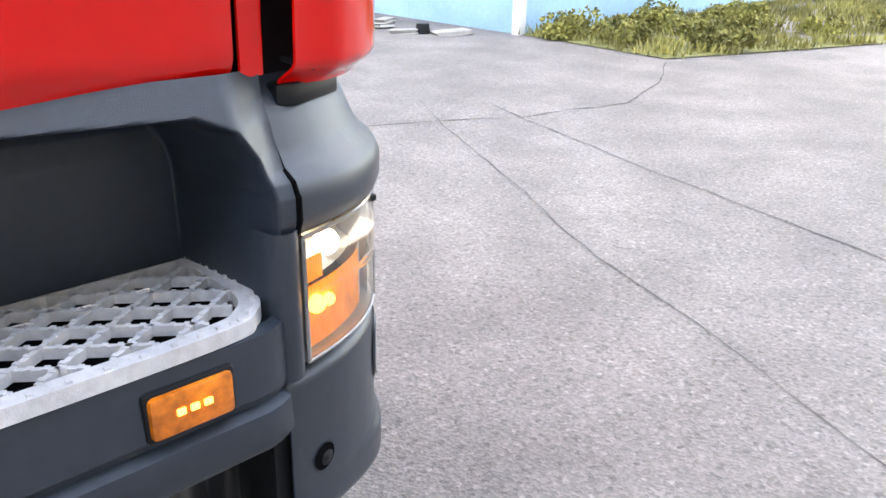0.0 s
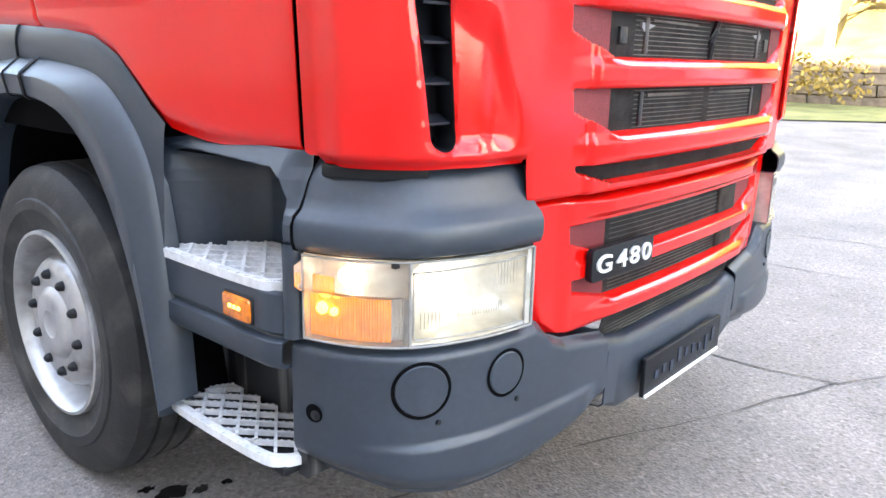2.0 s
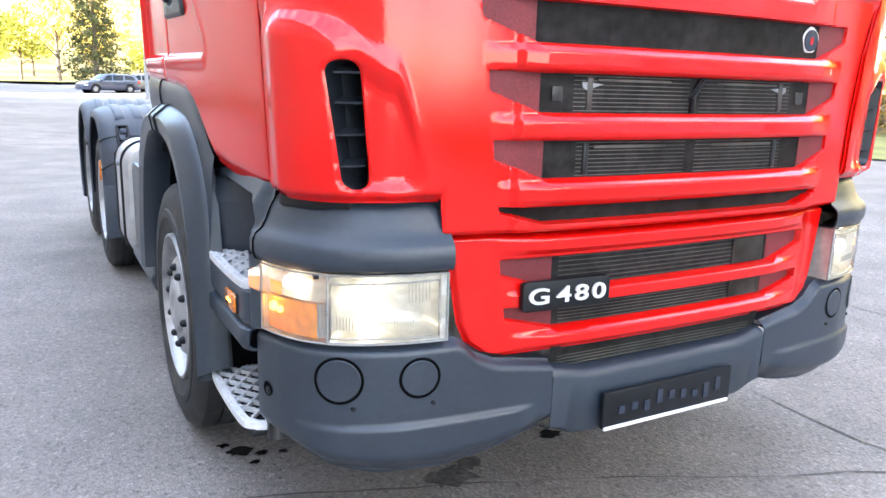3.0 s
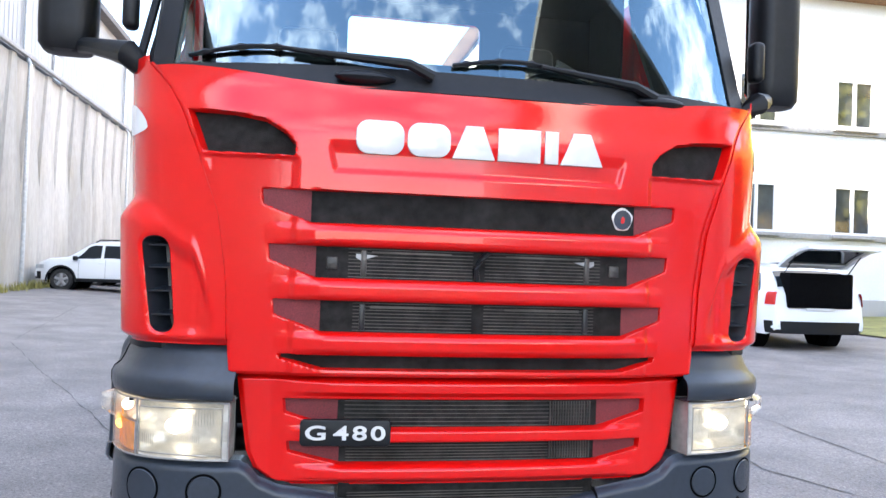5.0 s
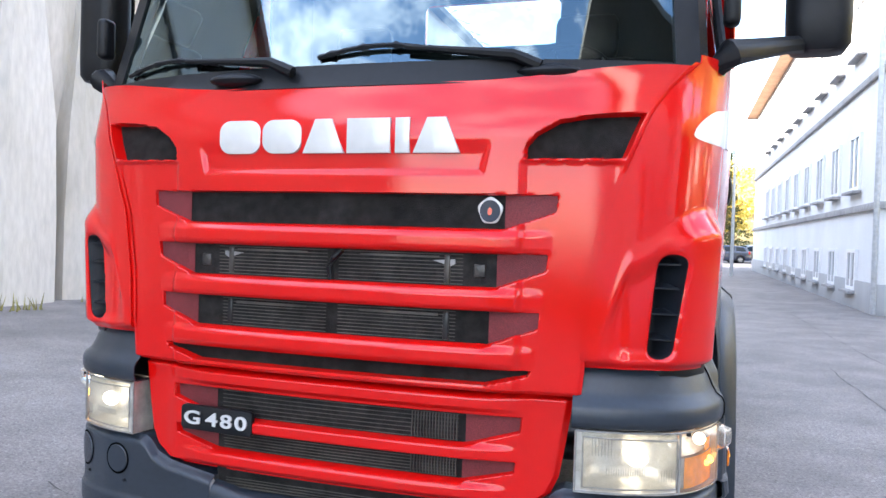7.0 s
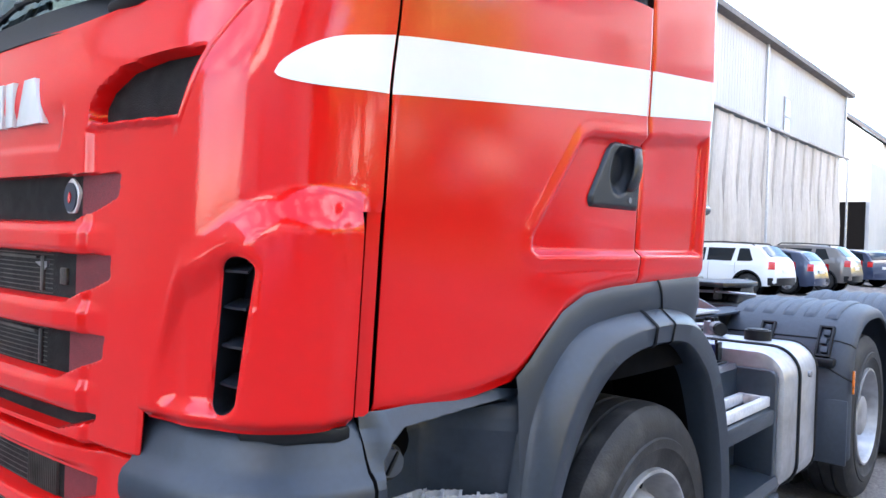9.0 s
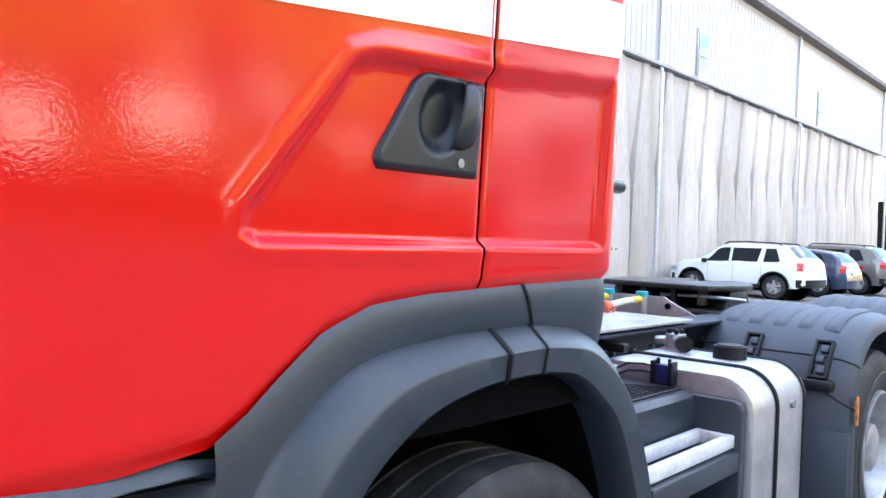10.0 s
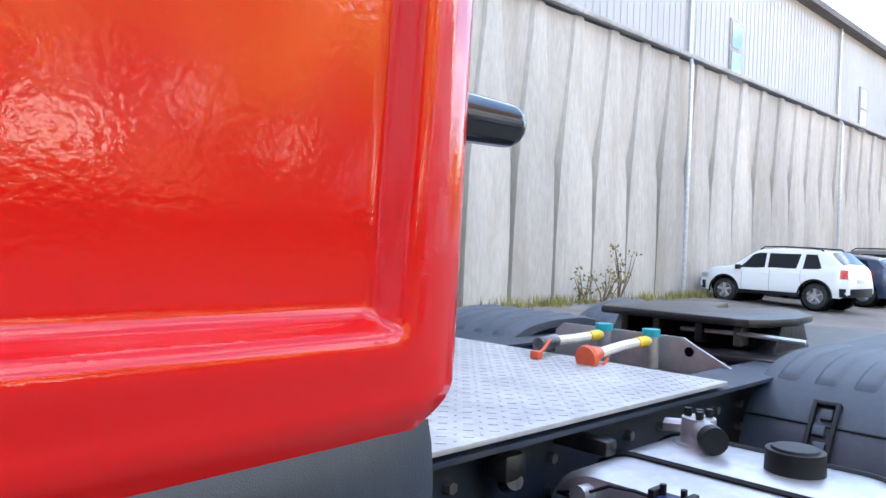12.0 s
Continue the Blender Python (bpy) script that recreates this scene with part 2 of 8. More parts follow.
CAR_GREY = material("grey_brown_car_paint", (0.16, 0.15, 0.14), rough=0.3, metal=0.4, coat=1.0)
CAR_RED = material("dark_red_car_paint", (0.20, 0.03, 0.03), rough=0.3, coat=1.0)
HILLSIDE = material("leaf_litter_slope", (0.24, 0.19, 0.06), rough=0.95, grain=0.4, grain_scale=0.8, stain=0.4, stain_scale=0.06)
OIL = material("oil_stain", (0.012, 0.011, 0.010), rough=0.25, grain=0.3, grain_scale=30)
OLD_OIL = material("old_soaked_oil_stain", (0.07, 0.064, 0.058), rough=0.7, grain=0.6, grain_scale=45, stain=0.5, stain_scale=12, bump=0.003, bump_scale=95)
CRACK = material("dark_crack_filler", (0.075, 0.068, 0.064), rough=0.9, grain=0.3, grain_scale=20)


def asphalt():
    m = material("worn_grey_asphalt", (0.205, 0.184, 0.172), rough=0.86)
    n, l = m.node_tree.nodes, m.node_tree.links
    b = n["Principled BSDF"]
    tc = n.new("ShaderNodeTexCoord")
    vor = n.new("ShaderNodeTexVoronoi")
    vor.inputs["Scale"].default_value = 95
    fine, mid, big = n.new("ShaderNodeTexNoise"), n.new("ShaderNodeTexNoise"), n.new("ShaderNodeTexNoise")
    fine.inputs["Scale"].default_value, fine.inputs["Detail"].default_value = 60, 5
    mid.inputs["Scale"].default_value, mid.inputs["Detail"].default_value = 1.6, 9
    big.inputs["Scale"].default_value, big.inputs["Detail"].default_value = 0.22, 6
    for t in (vor, fine, mid, big):
        l.new(tc.outputs["Object"], t.inputs["Vector"])
    col = None

    def times(socket, f0, f1, lo, hi):
        nonlocal col
        r = n.new("ShaderNodeMapRange")
        for k, v in (("From Min", f0), ("From Max", f1), ("To Min", lo), ("To Max", hi)):
            r.inputs[k].default_value = v
        l.new(socket, r.inputs["Value"])
        mx = n.new("ShaderNodeMixRGB")
        mx.blend_type, mx.inputs[0].default_value = "MULTIPLY", 1
        if col is None:
            mx.inputs[1].default_value = (0.205, 0.184, 0.172, 1)
        else:
            l.new(col, mx.inputs[1])
        l.new(r.outputs["Result"], mx.inputs[2])
        col = mx.outputs["Color"]

    sep = n.new("ShaderNodeSeparateColor")
    l.new(vor.outputs["Color"], sep.inputs["Color"])
    times(sep.outputs["Red"], 0.0, 1.0, 0.80, 1.20)
    times(fine.outputs["Fac"], 0.3, 0.7, 0.86, 1.14)
    chip = n.new("ShaderNodeTexVoronoi")
    chip.inputs["Scale"].default_value = 66
    l.new(tc.outputs["Object"], chip.inputs["Vector"])
    sep2 = n.new("ShaderNodeSeparateColor")
    l.new(chip.outputs["Color"], sep2.inputs["Color"])
    times(sep2.outputs["Green"], 0.86, 0.97, 0.99, 1.28)
    times(sep2.outputs["Blue"], 0.88, 0.97, 1.01, 0.72)
    times(mid.outputs["Fac"], 0.3, 0.7, 0.78, 1.16)
    times(big.outputs["Fac"], 0.3, 0.7, 0.80, 1.14)
    l.new(col, b.inputs["Base Color"])
    bp = n.new("ShaderNodeBump")
    bp.inputs["Distance"].default_value = 0.004
    l.new(vor.outputs["Distance"], bp.inputs["Height"])
    l.new(bp.outputs["Normal"], b.inputs["Normal"])
    return m


ASPHALT = asphalt()
DECK = material("pale_tread_plate", (0.43, 0.43, 0.43), rough=0.5, metal=0.35, grain=0.12, grain_scale=30, stain=0.2, stain_scale=5)
WIRE_SCREEN = material("dark_wire_screen", (0.028, 0.030, 0.014), rough=0.9, grain=0.5, grain_scale=5, stain=0.4, stain_scale=0.8)


# ---- building helpers ----
def smooth(a, b, v):
    t = min(1.0, max(0.0, (v - a) / (b - a)))
    return t * t * (3 - 2 * t)


def lerp_table(table, v):
    return float(np.interp(v, [p[0] for p in table], [p[1] for p in table]))


def spline(points, steps=12):
    """A Catmull-Rom curve through 2D or 3D points."""
    p = [np.array(q, float) for q in points]
    p = [2 * p[0] - p[1], *p, 2 * p[-1] - p[-2]]
    out = []
    for i in range(1, len(p) - 2):
        for k in range(steps):
            t = k / steps
            out.append(0.5 * (2 * p[i] + (p[i + 1] - p[i - 1]) * t + (2 * p[i - 1] - 5 * p[i] + 4 * p[i + 1] - p[i + 2]) * t * t
                              + (3 * p[i] - p[i - 1] - 3 * p[i + 1] + p[i + 2]) * t ** 3))
    out.append(p[-2])
    return np.array(out)


def inside(poly, x, z):
    """Signed distance to a polygon: positive inside."""
    d, within, j = 1e9, False, len(poly) - 1
    for i in range(len(poly)):
        (ax, az), (bx, bz) = poly[j], poly[i]
        if (az > z) != (bz > z) and x < (bx - ax) * (z - az) / (bz - az) + ax:
            within = not within
        ex, ez = bx - ax, bz - az
        t = min(1.0, max(0.0, ((x - ax) * ex + (z - az) * ez) / (ex * ex + ez * ez)))
        d = min(d, math.hypot(x - ax - t * ex, z - az - t * ez))
        j = i
    return d if within else -d


def finish(name, bm, mat, sharp=35):
    me = bpy.data.meshes.new(name)
    bm.to_mesh(me)
    bm.free()
    me.materials.append(mat)
    me.shade_smooth()
    me.set_sharp_from_angle(angle=radians(sharp))
    return me


def part(name, bm, mat, parent, label="", sharp=35):
    """Links a bmesh as one mesh object under a thing or a part."""
    ob = new(name, finish(name, bm, mat, sharp))
    ob.parent = parent
    if label:
        ob["label"] = label
    return ob


def thing(name, label, category, group="", kind="", at=None):
    e = new(name)
    e.empty_display_size = 0.2
    if at is not None:
        e.matrix_basis = at
    return tagged(e, label, category, group, kind)


def single(name, bm, mat, label, category, group="", kind="", sharp=35, at=None):
    ob = new(name, finish(name, bm, mat, sharp))
    if at is not None:
        ob.matrix_basis = at
    return tagged(ob, label, category, group, kind)


def quads(rows, close=False, s=1, bm=None):
    """A sheet from rows of points. s = -1 mirrors it in x."""
    bm = bm or bmesh.new()
    vs = [[bm.verts.new((s * p[0], p[1], p[2])) for p in r] for r in rows]
    for a, b in zip(vs, vs[1:]):
        n = len(a)
        for i in range(n if close else n - 1):
            j = (i + 1) % n
            f = (a[i], a[j], b[j], b[i])
            if len(set(f)) == 4:
                bm.faces.new(f if s > 0 else f[::-1])
    return bm


def outward(bm, way):
    """Turns a sheet's faces towards one side."""
    bm.normal_update()
    if sum((f.normal * f.calc_area() for f in bm.faces), Vector()).dot(Vector(way)) < 0:
        bmesh.ops.reverse_faces(bm, faces=bm.faces[:])
    return bm


def thick(bm, depth):
    """Gives a sheet thickness, behind its face."""
    bmesh.ops.recalc_face_normals(bm, faces=bm.faces[:])
    bmesh.ops.solidify(bm, geom=bm.faces[:], thickness=depth)
    return bm


def box(bm, c, size, bevel=0.0, turn=None, seg=2):
    m = Matrix.Translation(c) @ (turn.to_4x4() if turn is not None else Matrix.Identity(4)) @ Matrix.Diagonal((*size, 1))
    r = bmesh.ops.create_cube(bm, size=1.0, matrix=m)
    if bevel:
        es = list({e for v in r["verts"] for e in v.link_edges})
        bmesh.ops.bevel(bm, geom=es, offset=bevel, segments=seg, affect="EDGES", profile=0.5)
    return bm


def rod(bm, a, b, r, seg=12, r2=None, cap=True):
    a, b = Vector(a), Vector(b)
    d = b - a
    m = Matrix.Translation((a + b) / 2) @ d.to_track_quat("Z", "Y").to_matrix().to_4x4()
    bmesh.ops.create_cone(bm, cap_ends=cap, segments=seg, radius1=r, radius2=r if r2 is None else r2, depth=d.length, matrix=m)
    return bm


def tube(bm, pts, r, seg=8):
    """A bent pipe along points."""
    p = [Vector(q) for q in pts]
    rings = []
    for i, q in enumerate(p):
        d = (p[min(i + 1, len(p) - 1)] - p[max(i - 1, 0)]).normalized()
        u = d.cross(Vector((0.31, 0.17, 0.93))).normalized()
        w = d.cross(u)
        rad = r[i] if isinstance(r, (list, tuple)) else r
        rings.append([bm.verts.new(q + rad * (math.cos(k * 2 * math.pi / seg) * u + math.sin(k * 2 * math.pi / seg) * w)) for k in range(seg)])
    for a, b in zip(rings, rings[1:]):
        for k in range(seg):
            bm.faces.new((a[k], a[(k + 1) % seg], b[(k + 1) % seg], b[k]))
    bm.faces.new(rings[0][::-1])
    bm.faces.new(rings[-1])
    return bm


def lathe(bm, profile, centre, seg=48, s=1):
    """Turns (across, radius) pairs about an axis along x."""
    rows = []
    for a, r in profile:
        rows.append([(centre[0] + s * a, centre[1] + r * math.cos(t), centre[2] + r * math.sin(t)) for t in
                     [2 * math.pi * k / seg for k in range(seg)]])
    quads(rows, close=True, bm=bm)
    return bm


def slab(bm, outline, axis, lo, hi, bevel=0.0, seg=2):
    """A plate: an outline in the two other axes, drawn out from lo to hi along axis."""
    def at(p, v):
        return {"x": (v, p[0], p[1]), "y": (p[0], v, p[1]), "z": (p[0], p[1], v)}[axis]
    a = [bm.verts.new(at(p, lo)) for p in outline]
    b = [bm.verts.new(at(p, hi)) for p in outline]
    fs = [bm.faces.new(a), bm.faces.new(b[::-1])]
    for i in range(len(a)):
        j = (i + 1) % len(a)
        fs.append(bm.faces.new((a[i], b[i], b[j], a[j])))
    bmesh.ops.recalc_face_normals(bm, faces=fs)
    if bevel:
        es = [e for e in {e for f in fs[:2] for e in f.edges}]
        bmesh.ops.bevel(bm, geom=es, offset=bevel, segments=seg, affect="EDGES", profile=0.5)
    return bm


def rounded(w, h, r, n=5, c=(0, 0)):
    pts = []
    for cx, cy, a0 in ((w / 2 - r, h / 2 - r, 0), (-w / 2 + r, h / 2 - r, 90), (-w / 2 + r, -h / 2 + r, 180), (w / 2 - r, -h / 2 + r, 270)):
        for k in range(n + 1):
            a = radians(a0 + 90 * k / n)
            pts.append((c[0] + cx + r * math.cos(a), c[1] + cy + r * math.sin(a)))
    return pts


def ground_height(x, y):
    side = 0.042 * min(max(0.0, -x - 2), 6.7) + 0.02 * max(0.0, x - 2)
    return min(side + 0.02 * max(0.0, -y - 2), 0.35)

# ---- ground ----
def axis_steps(lo, hi):
    near = [v for v in np.arange(-30, 60.1, 1.0)]
    return sorted({lo, *[v for v in (-400, -200, -120, -80, -60, -45) if v > lo], *[v for v in near if lo < v < hi],
                   *[v for v in (70, 85, 105, 140, 200, 300, 450) if v < hi], hi})


xs, ys = axis_steps(-500, 500), axis_steps(-500, 600)
single("ground", quads([[(x, y, ground_height(x, y)) for x in xs] for y in ys]), ASPHALT,
       "worn light grey asphalt yard with fine gravel texture", "ground", kind="structure", sharp=180)


def ribbon(points, width, seed):
    rnd = random.Random(seed)
    dense = []
    for (ax, ay), (bx, by) in zip(points, points[1:]):
        n = max(2, int(math.hypot(bx - ax, by - ay) / 0.12))
        dense += [(ax + (bx - ax) * k / n, ay + (by - ay) * k / n) for k in range(n)]
    dense.append(points[-1])
    rows, off = [], 0.0
    for i, (x, y) in enumerate(dense):
        (px, py), (qx, qy) = dense[max(0, i - 1)], dense[min(len(dense) - 1, i + 1)]
        d = math.hypot(qx - px, qy - py)
        nx, ny = -(qy - py) / d, (qx - px) / d
        off = off * 0.8 + rnd.uniform(-0.012, 0.012)
        w = width * rnd.uniform(0.10, 0.75) / 2
        z = ground_height(x, y) + 0.004
        rows.append([(x + nx * (off - w), y + ny * (off - w), z), (x + nx * (off + w), y + ny * (off + w), z)])
    return quads(rows)


cracks = bmesh.new()
for k, (pts, w) in enumerate((
        ([(2.9, -3.4), (2.19, -2.98), (1.42, -2.59), (0.71, -2.23), (0.27, -1.98), (-0.14, -1.77), (-0.39, -1.68), (-1.22, -1.29), (-1.9, -0.95)], 0.011),
        ([(2.4, -3.8), (1.89, -3.61), (0.74, -3.24), (0.0, -3.01), (-0.56, -2.83), (-1.04, -2.7), (-3.0, -2.1)], 0.020),
        ([(2.6, -2.3), (2.28, -3.06), (1.94, -3.67), (1.89, -4.19), (1.77, -4.43), (1.69, -4.76), (2.06, -5.87), (2.65, -6.97)], 0.030),
        ([(8.0, -6.2), (8.18, -5.41), (8.38, -4.84), (8.65, -4.41), (8.77, -3.75), (7.63, -2.72), (6.25, -1.71), (5.21, -0.87), (4.6, -0.5), (4.2, -0.15), (4.15, 0.1), (4.2, 0.5),
          (3.75, 2.6), (3.85, 5.9), (3.75, 7.4), (3.54, 9.1), (3.48, 11.3), (3.4, 16)], 0.030),
        ([(3.3, -0.2), (3.06, -0.39), (2.76, -0.59), (2.27, -0.43), (1.62, -0.2), (1.36, -0.05), (1.31, 0.23), (1.32, 0.75), (1.34, 1.4)], 0.020),
        ([(1.36, -0.05), (0.74, 0.2), (0.32, 0.38), (-0.08, 0.56), (-0.8, 0.81), (-2.4, 1.4)], 0.016),
        ([(3.1, 1.6), (3.15, 1.08), (3.14, 0.81), (3.15, 0.2)], 0.018),
        ([(2.85, 8.2), (2.87, 6.9), (2.91, 5.5), (2.92, 4.6), (2.94, 3.7), (2.75, 2.6), (3.1, 1.6)], 0.034),
        ([(2.92, 4.7), (3.05, 4.67), (3.38, 4.8), (4.1, 4.75)], 0.022),
        ([(2.85, 4.45), (2.75, 4.2), (2.5, 4.25), (2.2, 4.4)], 0.016),
        ([(3.7, 10.7), (4.04, 10.0), (4.68, 9.4), (5.6, 9.0)], 0.024),
        ([(-2.0, 4.0), (-4.5, 9.0), (-5.5, 16.0), (-5.2, 30.0)], 0.02))):
    bm = ribbon(pts, w, k)
    me = bpy.data.meshes.new("tmp")
    bm.to_mesh(me)
    cracks.from_mesh(me)
    bpy.data.meshes.remove(me)
single("pavement_cracks", cracks, CRACK, "dark wandering cracks and joints in the asphalt", "cracks", kind="stuff")


def blot(cx, cy, r, seed):
    rnd = random.Random(seed)
    bm = bmesh.new()
    n = 18
    vs = [bm.verts.new((cx + r * rnd.uniform(0.55, 1.25) * math.cos(2 * math.pi * k / n), cy + r * rnd.uniform(0.5, 1.0) * math.sin(2 * math.pi * k / n),
                        ground_height(cx, cy) + 0.003)) for k in range(n)]
    bm.faces.new(vs)
    return bm


for k, (x, y, r) in enumerate(((-1.05, 1.27, 0.05), (-0.98, 1.22, 0.03), (-1.1, 1.34, 0.025), (-0.90, 1.2, 0.02), (-0.40, 0.74, 0.10), (-0.3, 0.8, 0.06), (0.14, 0.86, 0.05), (-1.02, 1.16, 0.022))):
    single("oil_stain", blot(x, y, r, k), OIL if r < 0.055 else OLD_OIL, "small dark wet oil stain on the asphalt", "stain", group="oil stains under the truck")


DAMP = material("damp_dark_asphalt", (0.13, 0.125, 0.13), rough=0.7, grain=0.2, grain_scale=40, stain=0.3, stain_scale=1.2, bump=0.003, bump_scale=90)
APRON = material("pale_worn_apron", (0.40, 0.37, 0.33), rough=0.9, grain=0.12, grain_scale=30, stain=0.2, stain_scale=0.8, bump=0.003, bump_scale=60)


def ground_patch(name, outline, lift, mat, label):
    bm = bmesh.new()
    centre = (sum(p[0] for p in outline) / len(outline), sum(p[1] for p in outline) / len(outline))
    rows = [[(centre[0] + (x - centre[0]) * f, centre[1] + (y - centre[1]) * f) for x, y in outline] for f in (0.02, 0.35, 0.7, 1.0)]
    quads([[(x, y, ground_height(x, y) + lift) for x, y in r] for r in rows], close=True, bm=bm)
    return single(name, outward(bm, (0, 0, 1)), mat, label, "ground", kind="structure")


ground_patch("pavement_patch", [tuple(p) for p in spline([(14.2, -0.8), (15.8, -1.6), (17.5, -2.9), (17.2, -5.0), (18.4, -7.0), (19.0, -8.4), (15.6, -7.6), (14.3, -6.7), (12.9, -4.2), (12.2, -2.8), (13.9, -2.4), (14.2, -0.8)], 5)[:-1]], 0.006, DAMP, "dark damp patch of asphalt near the gate")
ground_patch("pavement_apron", [(17.7, -2.2), (24.9, -1.6), (24.7, -9.8), (20.1, -9.4), (18.6, -7.0), (17.4, -5.0), (17.7, -2.9)], 0.010, APRON, "pale worn concrete apron before the fence")

# ---- tall hall with folded concrete wall ----
WX = -8.8
HALL_Y0, HALL_Y1, FOLD_TOP, ROOF_Z = -28.0, 47.6, 6.85, 10.55


def folded_wall():
    bay = 1.49
    rows = []
    for z, ul, ur, dl, dr, g in ((0.0, 0.05, 0.87, 0.12, 0.27, -0.26), (1.6, 0.06, 0.88, 0.12, 0.27, -0.22), (3.2, 0.11, 0.86, 0.11, 0.25, -0.12),
                                 (4.6, 0.22, 0.76, 0.10, 0.18, 0.0), (6.0, 0.32, 0.66, 0.11, 0.14, 0.02), (FOLD_TOP, 0.36, 0.60, 0.12, 0.13, 0.03)):
        row = []
        for i in range(int((HALL_Y1 - HALL_Y0) / bay)):
            y0 = HALL_Y0 + i * bay
            rnd = random.Random(i * 7 + int(z))
            for u, d in ((0.0, g), (ul - 0.02, g), (ul, dl), (ul * 0.8 + ur * 0.2, dl * 0.4 + dr * 0.6 + 0.015), (ul * 0.45 + ur * 0.55, dr + 0.02), (ur - 0.03, dr), (ur, dr - 0.04), (ur + 0.015, g)):
                row.append((WX + d + rnd.uniform(0, 0.02), y0 + u * bay + rnd.uniform(-0.015, 0.015), z))
        rows.append(row)
    return quads(rows)


hall = thing("hall_building", "tall pale hall with folded concrete base wall and metal siding above", "building")
part("folded_wall", folded_wall(), CONCRETE, hall, "weathered folded concrete slabs", sharp=10)
bm = bmesh.new()
box(bm, (WX - 0.12, (HALL_Y0 + HALL_Y1) / 2, (FOLD_TOP + ROOF_Z) / 2 + 0.06), (0.3, HALL_Y1 - HALL_Y0, ROOF_Z - FOLD_TOP - 0.12))
for i in range(int((HALL_Y1 - HALL_Y0) / 0.3)):
    box(bm, (WX + 0.04, HALL_Y0 + 0.15 + 0.3 * i, (FOLD_TOP + ROOF_Z) / 2 + 0.06), (0.004, 0.05, ROOF_Z - FOLD_TOP - 0.14))
part("siding", bm, SIDING, hall, "pale vertical metal siding", sharp=20)
bm = bmesh.new()
box(bm, (WX - 9, (HALL_Y0 + HALL_Y1) / 2, ROOF_Z / 2), (17.6, HALL_Y1 - HALL_Y0 - 0.1, ROOF_Z - 0.2))
part("body", bm, SIDING, hall)
bm = bmesh.new()
slab(bm, [(WX + 0.45, ROOF_Z - 0.05), (WX + 0.45, ROOF_Z + 0.18), (WX - 9, ROOF_Z + 2.2), (WX - 18.4, ROOF_Z + 0.18), (WX - 18.4, ROOF_Z - 0.05)], "y", HALL_Y0 - 0.3, HALL_Y1 + 0.3)
part("roof", bm, ROOFDARK, hall, "dark roof with projecting edge")
bm = bmesh.new()
box(bm, (WX + 0.28, (HALL_Y0 + HALL_Y1) / 2, FOLD_TOP + 0.06), (0.14, HALL_Y1 - HALL_Y0, 0.12), 0.02)
part("ledge", bm, TRIMGREY, hall)
for y in (10.5, 21.2, 33.4, 47.3):
    bm = bmesh.new()
    tube(bm, [(WX + 0.12, y, ROOF_Z), (WX + 0.12, y, FOLD_TOP + 0.2), (WX + 0.45, y - 0.5, FOLD_TOP - 0.25), (WX + 0.45, y - 0.5, 0.15)], 0.06, 10)
    part("downpipe", bm, GALV, hall)
for y in (24.2, 36.5, 11.0, 2.0):
    bm = bmesh.new()
    box(bm, (WX + 0.06, y, 7.75), (0.06, 0.9, 1.85), 0.01)
    w = part("window", bm, TRIMGREY, hall)
    for dz in (-0.45, 0.45):
        bm = bmesh.new()
        box(bm, (WX + 0.095, y, 7.75 + dz), (0.02, 0.72, 0.78))
        part("pane", bm, WINGLASS, w)
for i in range(16):
    y = 18.5 + i * 1.9
    bm = bmesh.new()
    rod(bm, (WX + 0.3, y, ROOF_Z + 0.1), (WX + 0.3, y, ROOF_Z + 0.55), 0.02, 6)
    rod(bm, (WX + 0.15, y - 0.5, ROOF_Z + 0.5), (WX + 0.45, y + 0.5, ROOF_Z + 0.55), 0.02, 6)
    rod(bm, (WX + 0.0, y - 0.3, ROOF_Z + 0.1), (WX + 0.4, y + 0.3, ROOF_Z + 0.5), 0.015, 6)
    part("snow_guard_bracket", bm, STEEL, hall)


# ---- plastered building with window rows, behind the truck ----
def window_unit(parent, c, w, h, face, name="window", frame_mat=None):
    """A two-sash window. face: outward normal as 'x-', 'y-', 'y+'."""
    ax, sg = face[0], -1 if face[1] == "-" else 1
    frame_mat = frame_mat or FRAMEWHITE

    def b(bm, du, dz, su, sz, out, depth):
        if ax == "x":
            box(bm, (c[0] + sg * out, c[1] + du, c[2] + dz), (depth, su, sz))
        else:
            box(bm, (c[0] + du, c[1] + sg * out, c[2] + dz), (su, depth, sz))
    bm = bmesh.new()
    for du in (-w / 2 + 0.04, 0, w / 2 - 0.04):
        b(bm, du, 0, 0.09, h, 0.0, 0.10)
    for dz in (-h / 2 + 0.04, h / 2 - 0.04):
        b(bm, 0, dz, w - 0.02, 0.09, 0.002, 0.098)
    f = part(name, bm, frame_mat, parent)
    for du in (-w / 4, w / 4):
        bm = bmesh.new()
        b(bm, du, 0, w / 2 - 0.12, h - 0.16, 0.0, 0.03)
        part("pane", bm, WINGLASS, f)
    bm = bmesh.new()
    b(bm, 0, -h / 2 - 0.05, w + 0.16, 0.06, 0.09, 0.2)
    part("sill", bm, TRIMGREY, f)
    return f


